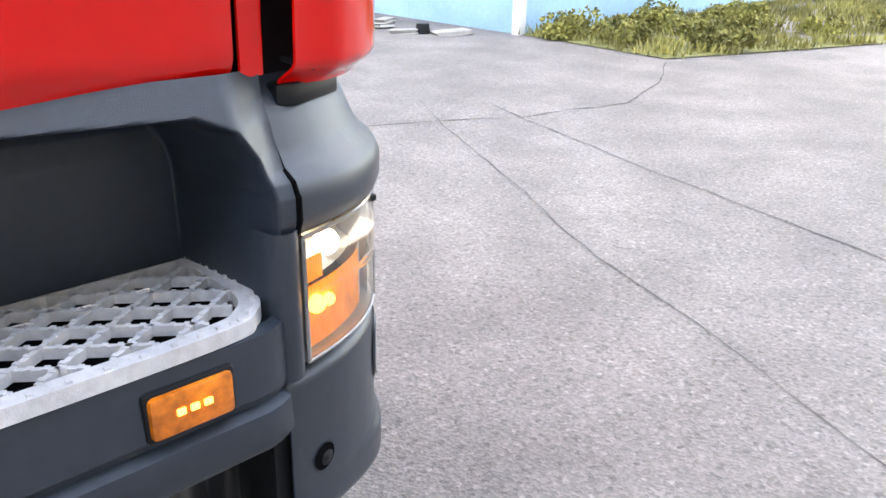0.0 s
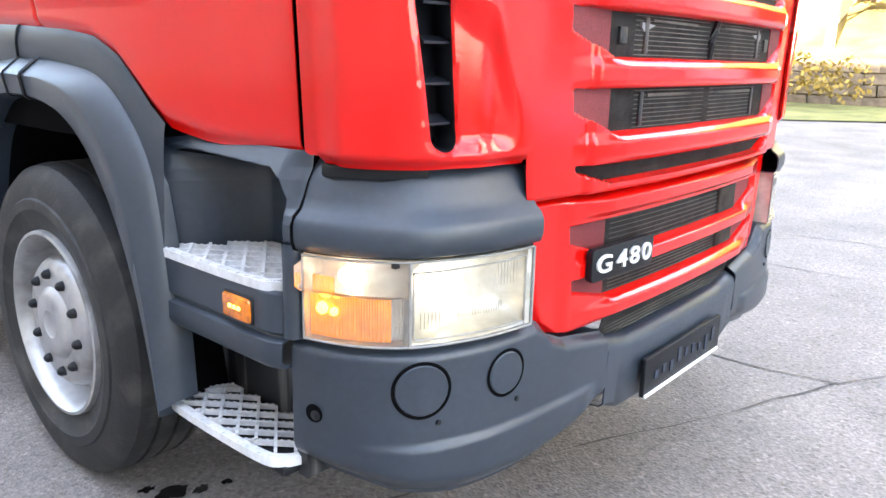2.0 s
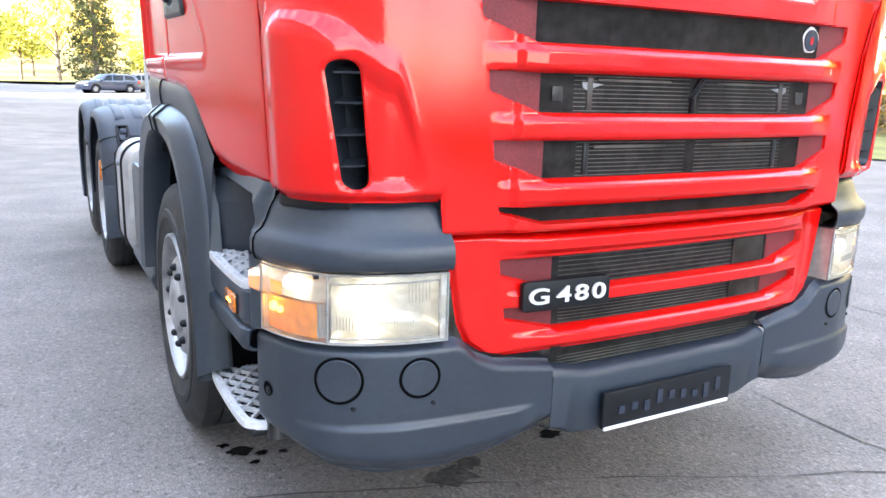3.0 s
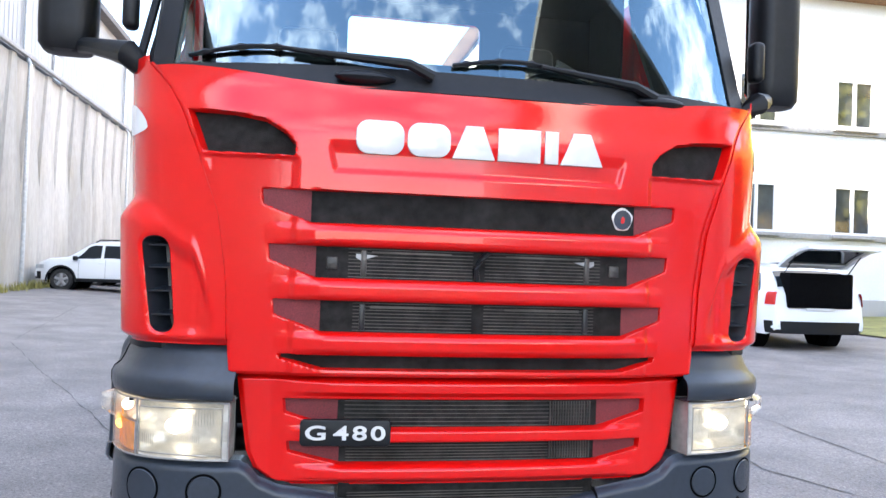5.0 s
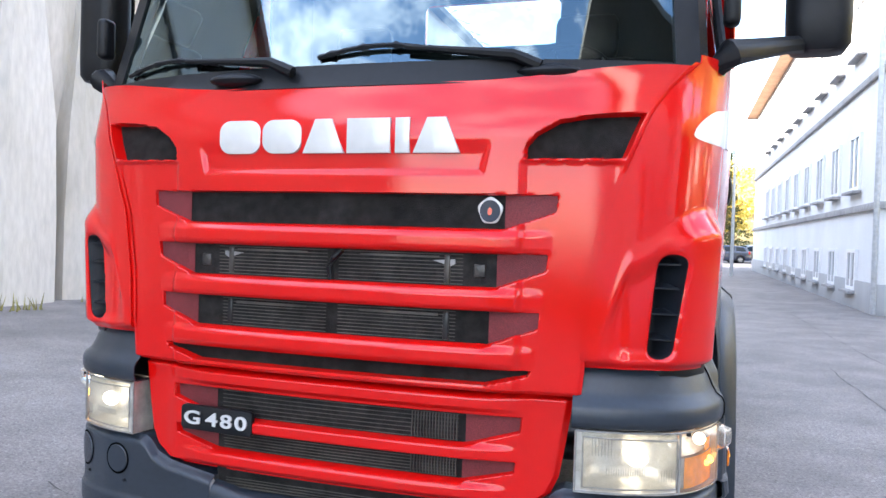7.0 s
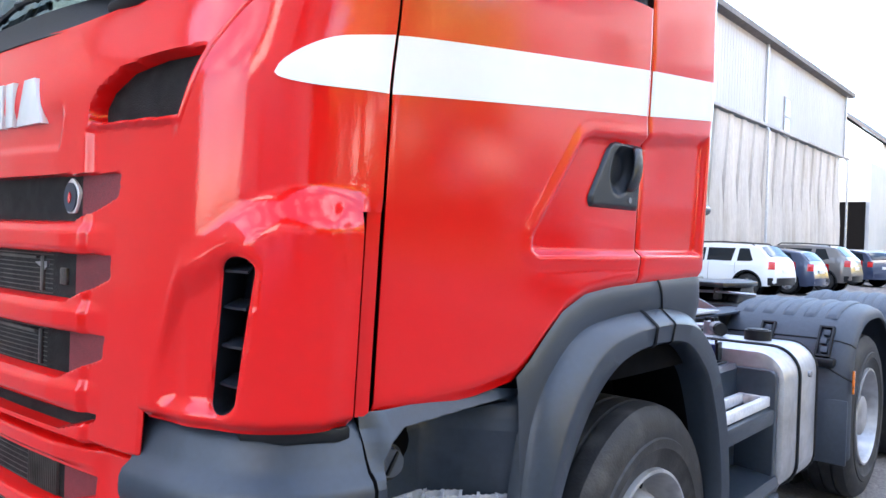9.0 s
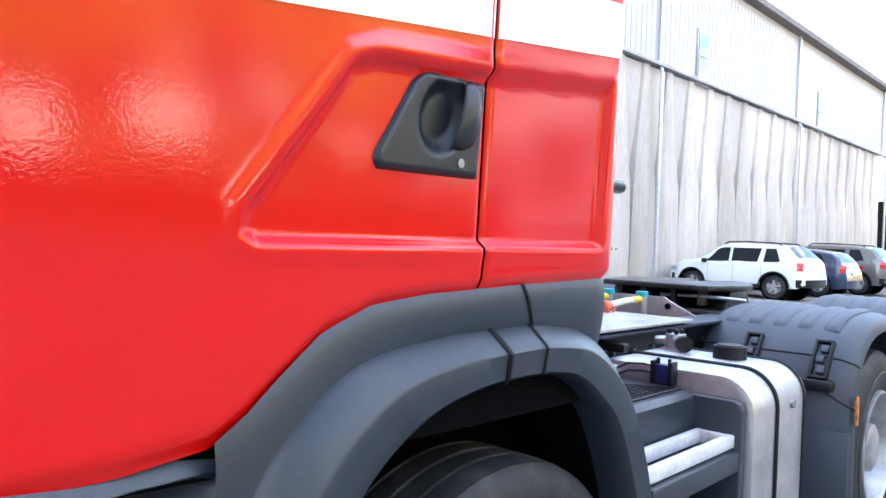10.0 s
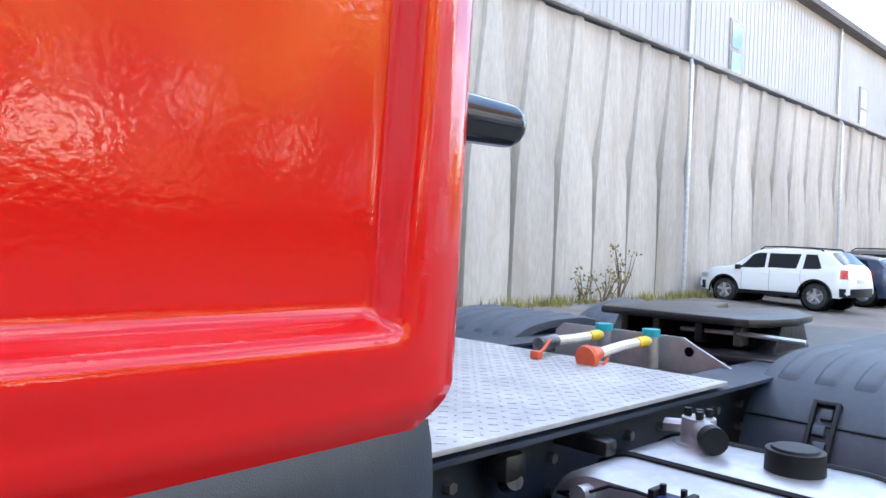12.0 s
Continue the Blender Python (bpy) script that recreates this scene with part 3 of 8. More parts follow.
BX, BY, BH = 5.15, 16.4, 9.2
white_house = thing("plaster_building", "white plastered two-storey building with grey bands and window rows", "building")
bm = bmesh.new()
box(bm, (BX + 5.5, BY + 15, BH / 2), (11, 30, BH), 0.0)
part("wall", bm, RENDER_WHITE, white_house)
bm = bmesh.new()
for z, d in ((2.48, 0.16), (5.45, 0.16)):
    box(bm, (BX + 5.5, BY - 0.03, z), (11.1, 0.12, d), 0.01)
    box(bm, (BX - 0.03, BY + 15, z), (0.12, 30.1, d), 0.01)
part("band", bm, TRIMGREY, white_house)
bm = bmesh.new()
box(bm, (BX + 5.5, BY - 0.02, 0.3), (11.08, 0.08, 0.9), 0.01)
box(bm, (BX - 0.02, BY + 15, 0.3), (0.08, 30.08, 0.9), 0.01)
part("plinth", bm, SIDING, white_house, "pale grey plinth")
bm = bmesh.new()
slab(bm, [(BX - 0.6, BH - 0.02), (BX + 11.6, BH - 0.02), (BX + 8, BH + 3), (BX + 3, BH + 3)], "y", BY - 0.6, BY + 30.6)
part("roof", bm, ROOFTILE, white_house, "brown tiled roof")
for y in (18.9, 21.4, 23.9, 26.4, 28.9, 31.4, 34.0, 36.5, 39.0):
    window_unit(white_house, (BX - 0.02, y, 3.65), 1.1, 1.4, "x-")
    window_unit(white_house, (BX - 0.02, y, 7.0), 1.1, 1.4, "x-")
    window_unit(white_house, (BX - 0.02, y, 1.0), 1.0, 1.0, "x-")
for x in (8.14, 11.6, 14.6):
    window_unit(white_house, (x, BY - 0.02, 3.24), 1.25, 1.4, "y-")
    window_unit(white_house, (x, BY - 0.02, 6.25), 1.25, 1.4, "y-")
bm = bmesh.new()
tube(bm, [(BX - 0.1, BY - 0.1, BH), (BX - 0.1, BY - 0.1, 0.1)], 0.06, 10)
part("downpipe", bm, GALV, white_house)
PY = 15.2
bm = bmesh.new()
slab(bm, [(PY - 0.25, 2.10), (BY, 2.24), (BY, 2.32), (PY - 0.25, 2.17)], "x", 6.5, 9.4)
part("door_canopy", bm, FRAMEWHITE, white_house, "flat white porch roof over the door")
bm = bmesh.new()
box(bm, (10.1, BY - 0.03, 1.15), (1.1, 0.08, 2.1), 0.01)
part("door", bm, FRAMEWHITE, white_house)
bm = bmesh.new()
box(bm, (8.9, BY - 0.04, 1.35), (0.16, 0.10, 0.26), 0.01)
part("meter_box", bm, TRIMGREY, white_house)
rail = thing("porch_railing", "white painted metal railing by the porch", "railing")
for k in range(15):
    bm = bmesh.new()
    rod(bm, (6.84 + 0.13 * k, PY, 0.05), (6.84 + 0.13 * k, PY, 0.90), 0.014, 6)
    part("bar", bm, FRAMEWHITE, rail)
for z in (0.10, 0.90):
    bm = bmesh.new()
    rod(bm, (6.72, PY, z), (8.80, PY, z), 0.024, 8)
    part("rail", bm, FRAMEWHITE, rail)
for x in (6.72, 8.80):
    bm = bmesh.new()
    rod(bm, (x, PY, 0.0), (x, PY, 2.12), 0.04, 8)
    part("post", bm, FRAMEWHITE, rail)
step = bmesh.new()
box(step, (7.9, 15.75, 0.06), (2.6, 1.25, 0.14), 0.02)
single("porch_step", step, CONCRETE, "low concrete porch step beside the wall", "step")


# ---- white building with pale blue plinth, ahead of the truck ----
blue_house = thing("workshop_building", "white plastered workshop with pale blue plinth and window surrounds", "building")
FY = -7.3
WALLX = 5.2
for c, size in (((8.2, FY - 6, 5.5), (6.0, 12, 11.0)), ((12.6, FY - 7.6, 5.5), (2.8, 11.0, 11.0)), ((17.0, FY - 4.9, 5.5), (6.0, 12.0, 11.0))):
    bm = bmesh.new()
    box(bm, c, size)
    part("wall", bm, RENDER_WHITE, blue_house)
for c, size in (((8.2, FY + 0.0, 0.5), (6.08, 0.08, 0.8)), ((WALLX, FY - 6, 0.5), (0.08, 11.9, 0.8)), ((17.0, FY + 1.10, 0.65), (6.08, 0.08, 0.9)),
                ((20.0, FY - 4.9, 0.65), (0.08, 11.9, 0.9)), ((13.98, FY - 0.45, 0.65), (0.06, 3.0, 0.9))):
    bm = bmesh.new()
    box(bm, c, size, 0.01)
    part("plinth", bm, PLASTER_BLUE, blue_house, "pale blue painted plinth")
bm = bmesh.new()
box(bm, (WALLX - 0.03, FY + 0.06, 0.75), (0.14, 0.14, 1.5), 0.01)
part("corner_post", bm, FRAMEWHITE, blue_house, "white corner board")
bm = bmesh.new()
box(bm, (12.4, FY - 5.2, 11.15), (16.4, 15.0, 0.3), 0.03)
part("roof", bm, ROOFDARK, blue_house, "flat roof with dark edge")
bm = bmesh.new()
box(bm, (12.6, FY - 2.06, 2.0), (2.2, 0.08, 3.6), 0.01)
rd = part("roller_door", bm, FRAMEWHITE, blue_house, "closed pale sheet door")
for k in range(5):
    bm = bmesh.new()
    box(bm, (12.6, FY - 2.015, 0.7 + 0.62 * k), (2.16, 0.012, 0.025))
    part("door_seam", bm, TRIMGREY, rd)
for x in (11.35, 13.85):
    bm = bmesh.new()
    box(bm, (x, FY - 1.95, 2.0), (0.26, 0.36, 3.8), 0.02)
    part("door_frame", bm, PLASTER_BLUE, blue_house)
for x in (6.25, 8.15, 10.02):
    window_unit(blue_house, (x, FY + 0.03, 2.0), 1.16, 1.32, "y+")
    for du, dz, su, sz in ((-0.67, 0.0, 0.16, 1.64), (0.67, 0.0, 0.16, 1.64), (0.0, -0.80, 1.18, 0.14), (0.0, 0.80, 1.18, 0.14)):
        bm = bmesh.new()
        box(bm, (x + du, FY + 0.03, 2.0 + dz), (su, 0.08 if su < 0.5 else 0.078, sz))
        part("window_surround", bm, PLASTER_BLUE, blue_house, "pale blue painted surround")

# broken slabs and a drain by the wall
rnd = random.Random(21)
for k, (x, y, w, d) in enumerate(((6.9, -6.15, 0.42, 0.26), (6.2, -6.05, 0.38, 0.20), (5.75, -6.5, 0.5, 0.3), (7.3, -6.6, 0.3, 0.2))):
    bm = bmesh.new()
    box(bm, (0, 0, 0.03), (w, d, 0.06), 0.012)
    for v in bm.verts:
        v.co += Vector((rnd.uniform(-0.03, 0.03), rnd.uniform(-0.03, 0.03), 0))
    single("broken_slab", bm, CONCRETE, "broken pale slab lying on the asphalt", "slab", group="broken slabs by the wall", at=pose(x, y, ground_height(x, y) - 0.005, 0, 4, 35 * k))
bm = bmesh.new()
rod(bm, (0, 0, 0), (0, 0, 0.14), 0.11, 14, 0.09)
single("drain_stub", bm, BLACK, "short black drain pipe stub in the ground", "pipe", at=pose(6.05, -6.25, ground_height(6.05, -6.25) - 0.01))

# verge beside the workshop
GV = [(5.15, -7.25), (2.75, -7.1), (1.56, -10.65), (-0.5, -16), (-4, -28), (5.15, -28)]
bm = bmesh.new()
bm.faces.new([bm.verts.new((x, y, ground_height(x, y) + 0.012)) for x, y in GV])
single("verge", bm, GRASS, "strip of rough green and brown grass", "verge", kind="structure")


# ---- the truck: x across, y towards its rear, bumper near y = 0.13 ----
truck = thing("tractor_truck", "red three-axle tractor truck with grey plastic steps and bumper, headlamps on", "truck")
UP = spline([(0, 0.098), (0.25, 0.102), (0.5, 0.117), (0.7, 0.140), (0.85, 0.163), (0.96, 0.194), (1.045, 0.240), (1.10, 0.305), (1.135, 0.38), (1.160, 0.48),
             (1.188, 0.75), (1.212, 1.1), (1.232, 1.45), (1.236, 1.75), (1.237, 1.92), (1.231, 1.967), (1.210, 1.997), (1.17, 2.010), (1.10, 2.012)], 10)
UP_S = np.concatenate([[0], np.cumsum(np.hypot(*np.diff(UP, axis=0).T))])
LOW = spline([(0, 0.122), (0.3, 0.127), (0.6, 0.138), (0.84, 0.162), (0.95, 0.19), (1.04, 0.232), (1.10, 0.287), (1.143, 0.36), (1.168, 0.44), (1.176, 0.5), (1.18, 0.56)], 10)
LOW_S = np.concatenate([[0], np.cumsum(np.hypot(*np.diff(LOW, axis=0).T))])


def on(curve, lengths, s):
    """Place and outward normal at length s of a plan curve."""
    x, y = np.interp(s, lengths, curve[:, 0]), np.interp(s, lengths, curve[:, 1])
    a, b = s - 0.012, s + 0.012
    dx, dy = np.interp(b, lengths, curve[:, 0]) - np.interp(a, lengths, curve[:, 0]), np.interp(b, lengths, curve[:, 1]) - np.interp(a, lengths, curve[:, 1])
    d = math.hypot(dx, dy) or 1.0
    return x, y, dy / d, -dx / d


def cab_point(s, z, out=0.0):
    """A point of the cab's skin: the upper plan curve, leaning out a little with height."""
    x, y, nx, ny = on(UP, UP_S, s)
    flare = (0.045 * smooth(0.9, 1.1, x) - 0.018 * smooth(0.5, 1.5, y)) * (min(z, 2.1) - 1.81)
    back = 0.040 * smooth(1.80, 2.02, z) * (1 - smooth(0.3, 0.6, y))
    return (x + flare + nx * out, y + back + ny * out, z)


def s_at_x(x):
    return float(np.interp(x, UP[:, 0][:110], UP_S[:110]))


def s_at_y(y):
    i0 = int(np.argmax(UP[:, 0] > 1.0))
    i1 = int(np.argmax(UP[:, 1] >= 2.005)) + 1
    return float(np.interp(y, UP[i0:i1, 1], UP_S[i0:i1]))


SEAM_X = [(0.95, 0.775), (1.121, 0.792), (1.35, 0.802), (1.55, 0.832), (1.741, 0.902), (1.878, 0.958), (1.95, 1.0), (2.04, 1.075)]
S_DOOR, S_REAR, S_BACK = s_at_y(0.478), s_at_y(1.490), float(UP_S[-1])


def slot(top, bottom, tip, inner, lip=0.45):
    zt = top - lip * (top - bottom)
    return [(-tip, top), (-tip + 0.004, zt), (-inner, bottom), (inner, bottom), (tip - 0.004, zt), (tip, top)]


SLOTS = [slot(1.631, 1.531, 0.699, 0.544), slot(1.457, 1.357, 0.674, 0.524), slot(1.285, 1.187, 0.655, 0.505)]
THIN = [(-0.632, 1.112), (-0.628, 1.102), (-0.50, 1.069), (0.50, 1.069), (0.628, 1.102), (0.632, 1.112)]
EYE_R = [(0.604, 1.741), (0.885, 1.745), (0.938, 1.874), (0.80, 1.868), (0.70, 1.85), (0.635, 1.812), (0.604, 1.775)]
NAME_DISH = [(-0.50, 1.80), (-0.475, 1.697), (0.475, 1.697), (0.50, 1.80)]


def bar_shape(x, z, bars):
    """Forward swell of the bars between the slots."""
    v = 0.0
    for zc, tip, half in bars:
        rise = min(1.0, max(0.0, (half - abs(z - zc)) / (0.55 * half)))
        v += 0.020 * rise * min(1.0, max(0.0, (tip + 0.03 - abs(x)) / 0.16))
    return v


def hood_out(x, z):
    v = bar_shape(x, z, ((1.490, 0.66, 0.038), (1.318, 0.64, 0.038), (1.150, 0.62, 0.036)))
    for p in SLOTS:
        v -= 0.060 * smooth(-0.003, 0.005, inside(p, x, z))
    v -= 0.05 * smooth(-0.003, 0.005, inside(THIN, x, z))
    v -= 0.055 * smooth(-0.003, 0.006, inside(EYE_R, abs(x), z))
    d = inside(NAME_DISH, x, z)
    v -= 0.010 * smooth(-0.012, 0.012, d) * (1 - smooth(1.75, 1.80, z))
    # lower cheek under the upper intakes
    v -= 0.012 * smooth(1.735, 1.725, z) * smooth(0.585, 0.61, abs(x)) * (1 - smooth(0.86, 0.90, abs(x)))
    # the outer edge turns in to the seam
    e = lerp_table(SEAM_X, z) - abs(x)
    v -= 0.004 * (1 - smooth(0.0, 0.012, e))
    v -= 0.012 * (1 - smooth(1.047, 1.057, z))
    return v


def hood_top(x):
    return 1.975 + 0.050 * smooth(0.4, 1.05, abs(x))


def front_sheet(z0, z1, nz, nx, out, edge):
    rows = []
    for k in range(nz + 1):
        zk = z0 + (z1 - z0) * k / nz
        xe = edge(zk)
        for _ in range(4 if z1 > 2 else 0):
            xe = edge(z0 + (hood_top(xe) - z0) * k / nz)
        row = []
        for i in range(-nx, nx + 1):
            x = xe * i / nx
            z = z0 + ((hood_top(x) if z1 > 2 else z1) - z0) * k / nz
            p = cab_point(s_at_x(abs(x)), z, out(x, z))
            row.append((math.copysign(p[0], x) if x else 0.0, p[1], p[2]))
        rows.append(row)
    return rows


hood = part("front_panel", thick(quads(front_sheet(1.047, 2.045, 188, 180, hood_out, lambda z: lerp_table(SEAM_X, z) - 0.0006)), 0.004), RED, truck, sharp=50)


# lower red grille panel, set on the bumper
LOW_SLOTS = [slot(0.970, 0.878, 0.612, 0.437), slot(0.836, 0.768, 0.596, 0.429)]


def low_edge(z):
    return lerp_table([(0.70, 0.60), (0.715, 0.655), (0.75, 0.705), (0.80, 0.728), (0.9, 0.745), (1.04, 0.765), (1.07, 0.775)], z)


def low_out(x, z):
    v = -0.030 + bar_shape(x, z, ((0.857, 0.58, 0.030), (1.01, 0.60, 0.03), (0.738, 0.56, 0.028)))
    for p in LOW_SLOTS:
        v -= 0.05 * smooth(-0.003, 0.005, inside(p, x, z))
    v -= 0.014 * (1 - smooth(0, 0.02, low_edge(z) - abs(x)))
    v -= 0.02 * (1 - smooth(0.70, 0.715, z)) + 0.02 * smooth(1.028, 1.042, z)
    v -= 0.008 * smooth(0.60, 0.66, abs(x))
    return v


low_panel = part("lower_grille_panel", thick(quads(front_sheet(0.698, 1.044, 96, 165, low_out, low_edge)), 0.004), RED, truck, sharp=50)


# red corner panels with the tall air vent
def vent_mask(x, z):
    zc, h, w = 1.32, 0.152, 0.032
    c = 1.020 + 0.012 * (z - 1.32) / 0.155
    dx, dz = abs(x - c), abs(z - zc)
    r = 0.030
    qx, qz = max(dx - (w - r), 0), max(dz - (h - r), 0)
    return r - math.hypot(qx, qz) if (dx > w - r and dz > h - r) else min(w - dx, h - dz)


S_GAP, S_STRIP = s_at_y(0.424), s_at_y(0.445)


def corner_out(s, z):
    x, y, nx, ny = on(UP, UP_S, s)
    # a ledge that runs from the flank over the vent and turns down on its inner side
    brow = 1.30 + 0.17 * smooth(0.835, 0.915, x) + 0.115 * smooth(0.90, 1.12, x)
    b = (0.012 * smooth(0.835, 0.92, x) + 0.036 * smooth(0.96, 1.13, x)) * smooth(brow + 0.035, brow - 0.065, z)
    b *= (1 - smooth(S_GAP + 0.002, S_STRIP + 0.006, s)) * (1 - 0.42 * smooth(S_GAP - 0.07, S_GAP, s))
    # scoop on the inner side of the vent, below the ledge
    b -= 0.028 * smooth(0.825, 0.90, x) * (1 - smooth(0.985, 1.06, x)) * smooth(brow - 0.015, brow - 0.095, z) * smooth(1.125, 1.20, z)
    b -= 0.085 * smooth(-0.004, 0.006, vent_mask(x, z))
    b -= 0.030 * (1 - smooth(1.134, 1.172, z)) ** 2
    b -= 0.012 * (1 - smooth(0.0, 0.02, S_DOOR - s)) * (1 - smooth(1.5, 1.6, z))
    return b


VENT = [(1.020 + 0.012 * b / 0.155 + a, 1.32 + b) for a, b in rounded(0.064, 0.304, 0.030, 6)]


def skin_no_vent(s, z):
    x = on(UP, UP_S, s)[0]
    return corner_out(s, z) + 0.085 * smooth(-0.004, 0.006, vent_mask(x, z))


for sg in (-1, 1):
    zs = list(np.linspace(1.134, 1.655, 95)) + list(np.linspace(1.66, 2.062, 50))
    cols = []
    for z in zs:
        s0 = s_at_x(lerp_table(SEAM_X, z) + 0.0006)
        cols.append([(s0 + (S_GAP - s0) * i / 80, z) for i in range(81)] + [(S_GAP + (S_DOOR - S_GAP) * k / 30, z) for k in range(1, 31)])
    # the opening's edge runs along the grid: near corners move onto it
    bm, keep = bmesh.new(), []
    for row in cols:
        out = []
        for s, z in row:
            x = float(on(UP, UP_S, s)[0])
            d = vent_mask(x, z) if x < 1.08 and 1.1 < z < 1.5 else -1.0
            if abs(d) < 0.0042:
                gx = (vent_mask(x + 1e-4, z) - vent_mask(x - 1e-4, z)) / 2e-4
                gz = (vent_mask(x, z + 1e-4) - vent_mask(x, z - 1e-4)) / 2e-4
                g2 = gx * gx + gz * gz or 1.0
                s, z, d = s_at_x(x - d * gx / g2), z - d * gz / g2, 0.0
            p = cab_point(s, z, skin_no_vent(s, z) - (0.006 if d == 0.0 else 0.0))
            out.append((bm.verts.new((sg * p[0], p[1], p[2])), d))
        keep.append(out)
    for a, b in zip(keep, keep[1:]):
        for i in range(110):
            q = (a[i], a[i + 1], b[i + 1], b[i])
            if i >= 80 and b[i][0].co.z < 1.567:
                continue
            if min(v[1] for v in q) < -1e-6:
                f = [v[0] for v in q]
                bm.faces.new(f if sg > 0 else f[::-1])
    loose = [v for v in bm.verts if not v.link_faces]
    bmesh.ops.delete(bm, geom=loose, context="VERTS")
    cp = part("corner_panel", thick(bm, 0.004), RED, truck, sharp=50)
    rows = []
    for z in np.linspace(1.14, 2.04, 60):
        sc_ = s_at_x(lerp_table(SEAM_X, z))
        rows.append([cab_point(q, z, corner_out(q, z) - 0.0075) for q in (sc_ - 0.016, sc_, sc_ + 0.016)])
    part("seam_lip", quads(rows, s=sg), RED, cp)
    # red strip between the bulge and the door
    rows = [[cab_point(s, z, -0.004) for s in np.linspace(S_STRIP, S_DOOR, 8)] for z in np.linspace(1.15, 1.60, 12)]
    part("pillar_strip", thick(quads(rows, s=sg), 0.004), RED, truck)
    bm = bmesh.new()
    for z in (1.16, 1.24, 1.33, 1.42, 1.51):
        c = cab_point(S_GAP - 0.022, z, 0.010)
        box(bm, (sg * c[0], c[1], z), (0.028, 0.034, 0.006), 0, Matrix.Rotation(radians(20), 3, "X"))
    c0 = [cab_point(s, 1.11, -0.022) for s in np.linspace(S_GAP - 0.16, S_STRIP + 0.01, 8)]
    quads([[(p[0] - 0.004, p[1], 1.13) for p in c0], [(p[0] - 0.004, p[1], 1.57) for p in c0]], s=sg, bm=bm)
    part("outlet_ribs", bm, BLACK, cp, "black ribs inside the air outlet")
    bm = bmesh.new()
    tray = [cab_point(s, 1.1, o) for s, o in ((S_GAP - 0.30, -0.07), (S_GAP - 0.22, -0.025), (S_GAP - 0.12, 0.006), (S_GAP - 0.02, 0.014), (S_GAP + 0.008, 0.004), (S_GAP + 0.008, -0.08), (S_GAP - 0.2, -0.12))]
    slab(bm, [(sg * q[0], q[1]) for q in tray], "z", 1.108, 1.137, 0.006)
    part("outlet_tray", bm, BLACK, cp)
    # black vent throat, rim and blades
    bm = bmesh.new()
    def on_vent(x, z, o):
        q = cab_point(s_at_x(x), z, skin_no_vent(s_at_x(x), z) + o)
        return q
    cx, cz = 1.020, 1.32
    rows = []
    for f, o in ((1.06, -0.012), (1.0, -0.008), (0.98, -0.03), (0.92, -0.09)):
        rows.append([on_vent(cx + (x - cx) * f, cz + (z - cz) * (1 + (f - 1) * 0.3), o) for x, z in VENT])
    quads(rows, close=True, s=sg, bm=bm)
    bm.faces.ensure_lookup_table()
    last = [v for v in bm.verts][-len(VENT):]
    bm.faces.new(last)
    vt = part("vent_throat", bm, HANDLE_GREY, cp, "black air vent with slanted blades", sharp=50)
    for z in (1.225, 1.30, 1.375, 1.445):
        bm = bmesh.new()
        sheet = [[on_vent(cx + dx, z, -0.014) for dx in (-0.03, 0.0, 0.03)], [on_vent(cx + dx, z + 0.012, -0.07) for dx in (-0.03, 0.0, 0.03)]]
        quads(sheet, s=sg, bm=bm)
        thick(bm, 0.005)
        part("vent_blade", bm, HANDLE_GREY, vt)

# added near-black shell: stands in for the shade seen in the gaps
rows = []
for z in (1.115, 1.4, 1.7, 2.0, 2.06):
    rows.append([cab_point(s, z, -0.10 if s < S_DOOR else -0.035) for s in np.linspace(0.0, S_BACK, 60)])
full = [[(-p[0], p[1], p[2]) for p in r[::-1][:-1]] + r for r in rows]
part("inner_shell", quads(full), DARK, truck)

# doors and rear side panels
RED_BOTTOM = [(0.44, 1.136), (0.60, 1.140), (0.80, 1.150), (0.93, 1.170), (0.98, 1.205), (1.03, 1.252), (1.116, 1.326), (1.218, 1.368), (1.355, 1.385), (1.60, 1.397), (2.1, 1.412)]
RECESS = [(0.985, 1.489), (1.7, 1.492), (1.7, 1.855), (1.49, 1.828), (1.20, 1.808), (1.15, 1.79), (1.08, 1.69), (0.965, 1.535), (0.962, 1.502)]
RECESS_B = [(1.3, 1.492), (1.912, 1.494), (1.922, 1.878), (1.49, 1.832)]


HANDLE = [(1.215, 1.622), (1.208, 1.65), (1.29, 1.785), (1.31, 1.800), (1.34, 1.808), (1.478, 1.808), (1.468, 1.622)]


def side_out(s, z):
    x, y, nx, ny = on(UP, UP_S, s)
    d = max(inside(RECESS, y, z) if y < 1.49 else -1, inside(RECESS_B, y, z) if y >= 1.40 else -1)
    v = -0.018 * smooth(-0.007, 0.011, d) + 0.004 * smooth(-0.05, -0.014, d) * (1 - smooth(-0.014, 0.0, d))
    if y < 2.2:
        v -= 0.016 * (1 - smooth(0.0, 0.05, z - lerp_table(RED_BOTTOM, y))) ** 2
    if inside(HANDLE, y, z) > 0.014:
        v -= 0.06
    for e in (S_DOOR, S_REAR):
        v -= 0.006 * (1 - smooth(0.003, 0.014, abs(s - e)))
    return v


